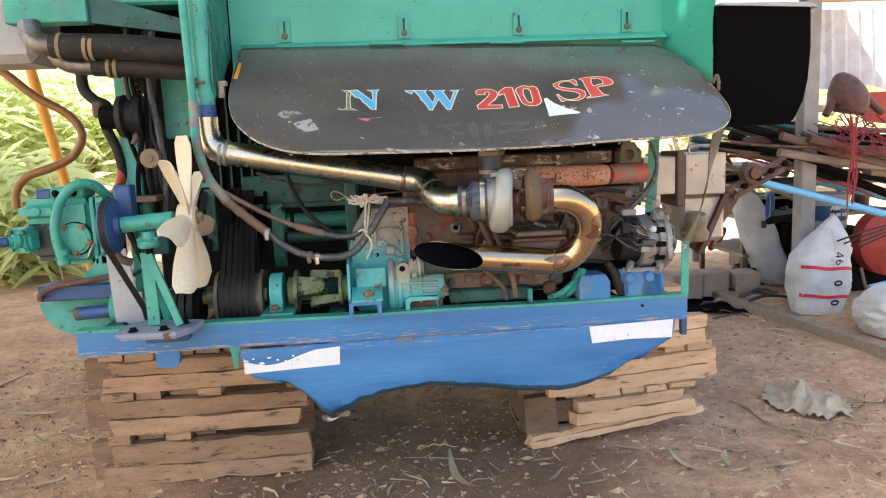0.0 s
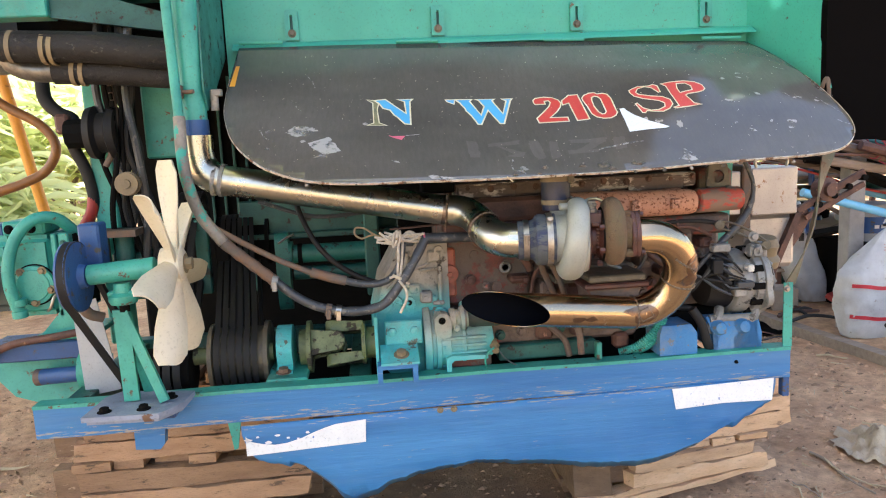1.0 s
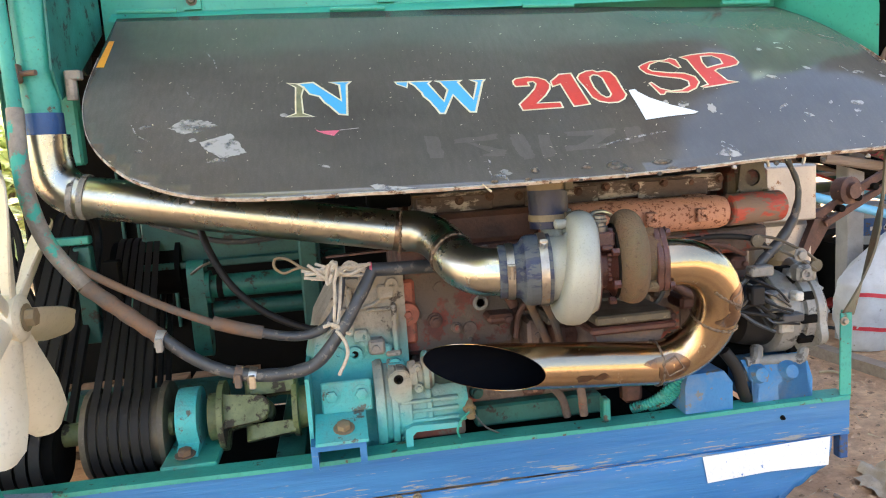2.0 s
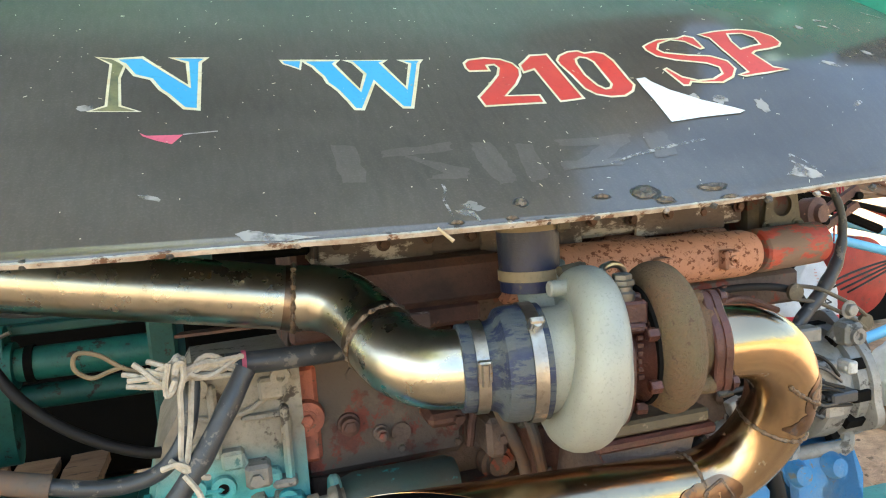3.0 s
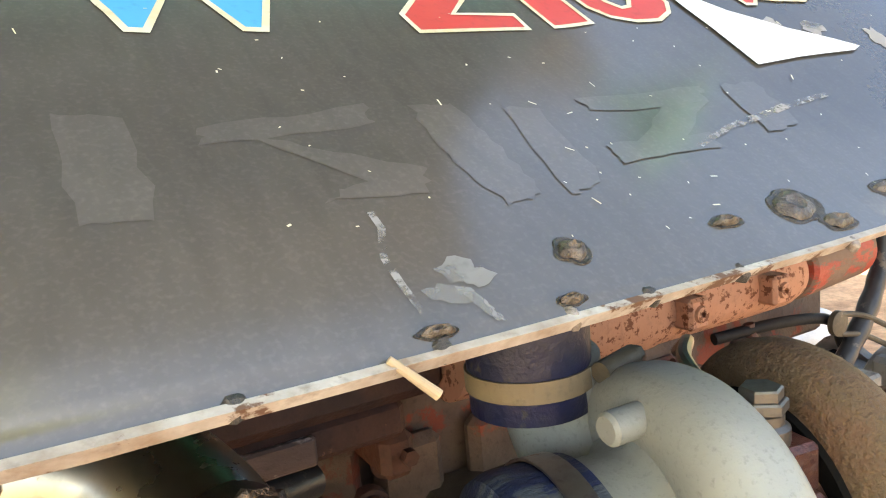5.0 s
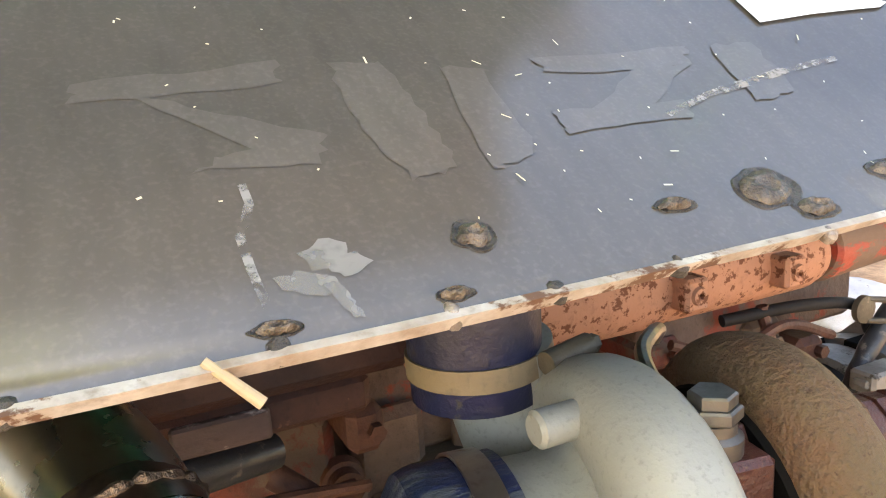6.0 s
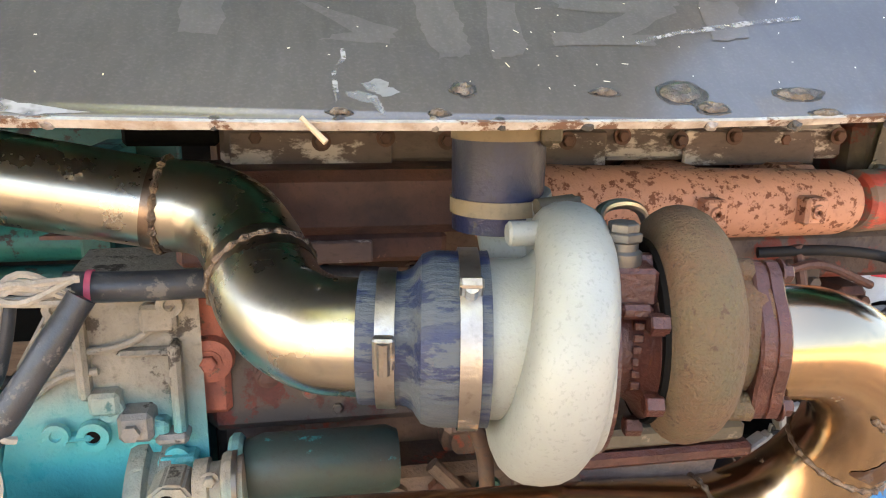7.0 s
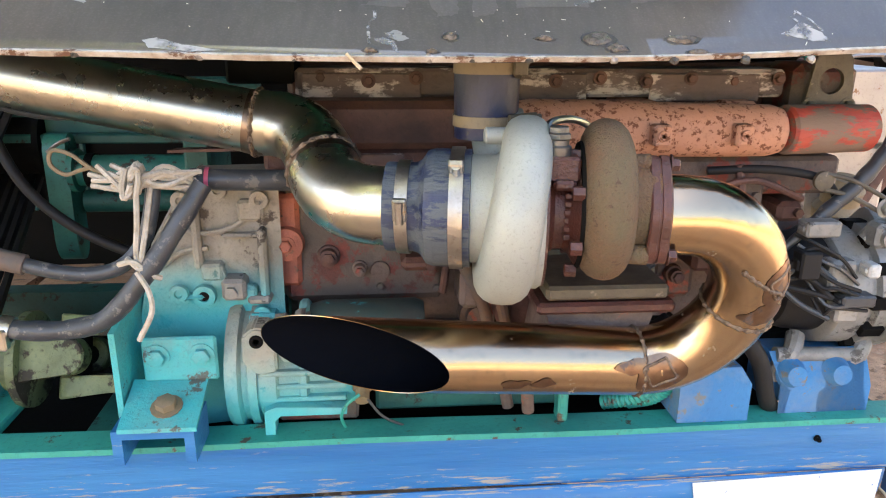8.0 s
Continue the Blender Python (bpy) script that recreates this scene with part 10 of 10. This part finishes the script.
# ---- sunlit yard to the left ----
op = thing("orange_pole", "leaning orange steel pole", "pole", (-2.4, 6.0, 0))
bm = B()
cyl(bm, (-2.36, 6.0, 0.3), (-2.72, 6.0, 2.3), 0.038, n=16)
part("tube", bm, "orange", op)
hl = thing("loose_hose", "amber-brown rubber hose hanging in a loop", "hose", (-2.2, 5.0, 1.0))
bm = B()
tube(bm, [(-2.75, 5.0, 2.15), (-2.42, 5.0, 1.90), (-2.23, 5.0, 1.73), (-2.03, 5.0, 1.60), (-1.955, 5.0, 1.47), (-2.02, 5.0, 1.34), (-2.15, 5.0, 1.27), (-2.33, 5.0, 1.21), (-2.41, 5.0, 1.12), (-2.42, 5.0, 1.0)], 0.028, 12)
part("tube", bm, "amber_hose", hl)
bm = B()
tube(bm, [(-6.5, 9.6, 0.02), (-5.6, 9.4, 0.04), (-4.7, 9.2, 0.03), (-3.9, 9.1, 0.0)], 0.045, 10)
tagged(part("fallen_log", bm, "wood_grey"), "thin grey log lying on the earth", "log")


def foliage(name, label, x, y, h, spread_r, count, leaf_l, leaf_w, seed, droop=0.5):
    """Trunk and limbs with a crown of many separate leaves in clumps."""
    t = thing(name, label, "plant", (x, y, G))
    rg = random.Random(seed)
    bm = B()
    tips = []
    for k in range(7):
        a, r = rg.uniform(0, 6.28), rg.uniform(0.3, 0.9) * spread_r
        tip = Vector((x + r * math.cos(a), y + r * math.sin(a), G + h * rg.uniform(0.5, 0.95)))
        tips.append(tip)
        tube(bm, [(x, y, G), (x + 0.2 * r * math.cos(a), y + 0.2 * r * math.sin(a), G + h * 0.4), tip], lambda q: 0.05 * (1 - 0.8 * q), 7, 3)
    part("stem", bm, "wood_grey", t)
    vs, fs = [], []
    for k in range(count):
        c = rg.choice(tips) + Vector((rg.gauss(0, 0.3), rg.gauss(0, 0.3), rg.gauss(0, 0.32))) * spread_r
        c.z = max(G + 0.1, c.z)
        a = rg.uniform(0, 6.28)
        d = Vector((math.cos(a), math.sin(a), rg.uniform(-droop, 0.5))).normalized()
        s = d.cross(Vector((rg.uniform(-0.4, 0.4), rg.uniform(-0.4, 0.4), 1))).normalized()
        l, w = leaf_l * rg.uniform(0.6, 1.3), leaf_w * rg.uniform(0.7, 1.2)
        o = len(vs)
        sag = Vector((0, 0, -0.25 * l))
        vs += [tuple(c), tuple(c + d * l * 0.45 + s * w), tuple(c + d * l + sag), tuple(c + d * l * 0.45 - s * w)]
        fs += [(o, o + 1, o + 2), (o, o + 2, o + 3)]
    me = bpy.data.meshes.new("crown")
    me.from_pydata(vs, [], fs)
    me.materials.append(M["foliage"])
    ob = new("crown", me)
    ob.parent, ob.matrix_parent_inverse = t, Matrix.Translation(-t.location)
    return t


for k, (x, y, h, r) in enumerate(((-6.0, 10.5, 2.6, 1.4), (-7.2, 12.5, 3.4, 1.9), (-4.6, 11.8, 2.2, 1.3), (-5.2, 14.0, 3.6, 1.8), (-8.5, 10.5, 3.0, 1.8), (-3.0, 13.5, 2.4, 1.4), (-4.4, 8.6, 0.9, 0.8))):
    foliage("shrub", "sunlit yellow-green leafy shrub at the yard edge", x, y, h, r, 1150, 0.20 if k % 2 else 0.55, 0.045 if k % 2 else 0.036, 50 + k)
for k, (x, y, h, r) in enumerate(((5.5, 13, 2.6, 1.6), (8.5, 14, 3.0, 1.8), (3.4, 14.5, 2.4, 1.5))):
    foliage("shrub", "sunlit green shrub beyond the shed", x, y, h, r, 1500, 0.4, 0.06, 80 + k)
# unseen palm, added to dapple the left yard
palm = thing("palm_tree", "unseen tall palm added to dapple the yard", "tree", (-4.7, 2.2, G))
bm = B()
tube(bm, [(-4.7, 2.2, G), (-4.6, 2.25, 2.4), (-4.4, 2.4, 4.7)], lambda t: 0.13 - 0.03 * t, 12)
part("trunk", bm, "wood_grey", palm)
rg = random.Random(3)
for k in range(15):
    a = 2 * math.pi * k / 15 + rg.uniform(-0.2, 0.2)
    el = rg.uniform(0.0, 0.7)
    spine = [Vector((-4.4, 2.4, 4.7)) + Vector((math.cos(a), math.sin(a), 0)) * (2.1 * s * math.cos(el * (1 - s))) + Vector((0, 0, 2.0 * s * math.sin(el) - 1.1 * s * s)) for s in (i / 12 for i in range(13))]
    vs, fs = [], []
    for i in range(1, 13):
        p = spine[i]
        d = (spine[i] - spine[i - 1]).normalized()
        side = d.cross(Vector((0, 0, 1))).normalized()
        for j in range(3):
            q = p - d * 0.055 * j
            for s in (-1, 1):
                l = 0.55 * math.sin(math.pi * (0.12 + 0.8 * i / 13))
                tip = q + (side * s + d * 0.6).normalized() * l + Vector((0, 0, -0.35 * l))
                o = len(vs)
                vs += [tuple(q - d * 0.014), tuple(q + d * 0.014), tuple(tip)]
                fs.append((o, o + 1, o + 2))
    me = bpy.data.meshes.new("frond")
    me.from_pydata(vs, [], fs)
    me.materials.append(M["foliage"])
    ob = new("frond", me)
    ob.parent, ob.matrix_parent_inverse = palm, Matrix.Translation(-palm.location)

# unseen tree behind the walk, added so its crown shades yard and machine
shade = thing("shade_tree", "unseen leafy tree added to shade the yard", "tree", (-4.8, -1.6, G))
bm = B()
tube(bm, [(-4.8, -1.6, G), (-4.7, -1.5, 1.6), (-4.3, -1.3, 3.2), (-3.8, -1.0, 4.6)], lambda t: 0.22 - 0.10 * t, 14)
part("trunk", bm, "wood_grey", shade)
rg = random.Random(17)
heads = []
for k in range(30):
    tip = Vector((-3.2 + 0.49 * (k % 6 - 2.5) * 1.7 + rg.uniform(-0.3, 0.3), 0.3 + 0.62 * (k // 6 - 2) * 1.9 + rg.uniform(-0.3, 0.3), 6.0 + rg.uniform(-0.8, 0.9)))
    heads.append(tip)
    bm = B()
    tube(bm, [(-3.95, -1.05, 4.2), Vector((-3.8, -1.0, 4.6)).lerp(tip, 0.5) + Vector((0, 0, 0.2)), tip], lambda t: 0.08 - 0.06 * t, 7, 4)
    part("limb", bm, "wood_grey", shade)
for k in range(5):
    tip = Vector((-5.9 + 0.42 * k + rg.uniform(-0.2, 0.2), 2.0 + rg.uniform(-0.9, 0.9), 6.1 + rg.uniform(-0.4, 0.5)))
    heads.append(tip)
    bm = B()
    tube(bm, [(-3.95, -1.05, 4.2), Vector((-3.8, -1.0, 4.6)).lerp(tip, 0.5) + Vector((0, 0, 0.2)), tip], lambda t: 0.08 - 0.06 * t, 7, 4)
    part("limb", bm, "wood_grey", shade)
vs, fs = [], []
for k in range(34000):
    if (k % 35 in (17, 23, 29) and rg.random() < 0.7) or (k % 35 >= 30 and rg.random() < 0.45):
        continue  # thin places in the crown
    c = heads[k % 35] + Vector((rg.gauss(0, 0.55), rg.gauss(0, 0.55), rg.gauss(0, 0.28)))
    a = rg.uniform(0, 6.28)
    d = Vector((math.cos(a), math.sin(a), rg.uniform(-0.6, 0.3))).normalized()
    s = d.cross(Vector((rg.uniform(-0.5, 0.5), rg.uniform(-0.5, 0.5), 1))).normalized()
    l, w, o = rg.uniform(0.14, 0.26), rg.uniform(0.045, 0.075), len(vs)
    vs += [tuple(c), tuple(c + d * l * 0.5 + s * w), tuple(c + d * l), tuple(c + d * l * 0.5 - s * w)]
    fs.append((o, o + 1, o + 2, o + 3))
me = bpy.data.meshes.new("crown")
me.from_pydata(vs, [], fs)
me.materials.append(M["foliage"])
ob = new("crown", me)
ob.parent, ob.matrix_parent_inverse = shade, Matrix.Translation(-shade.location)
# a second unseen copy, added to shade the left yard
copy_thing(shade, Matrix.Translation((-8.2, 2.7, G)))
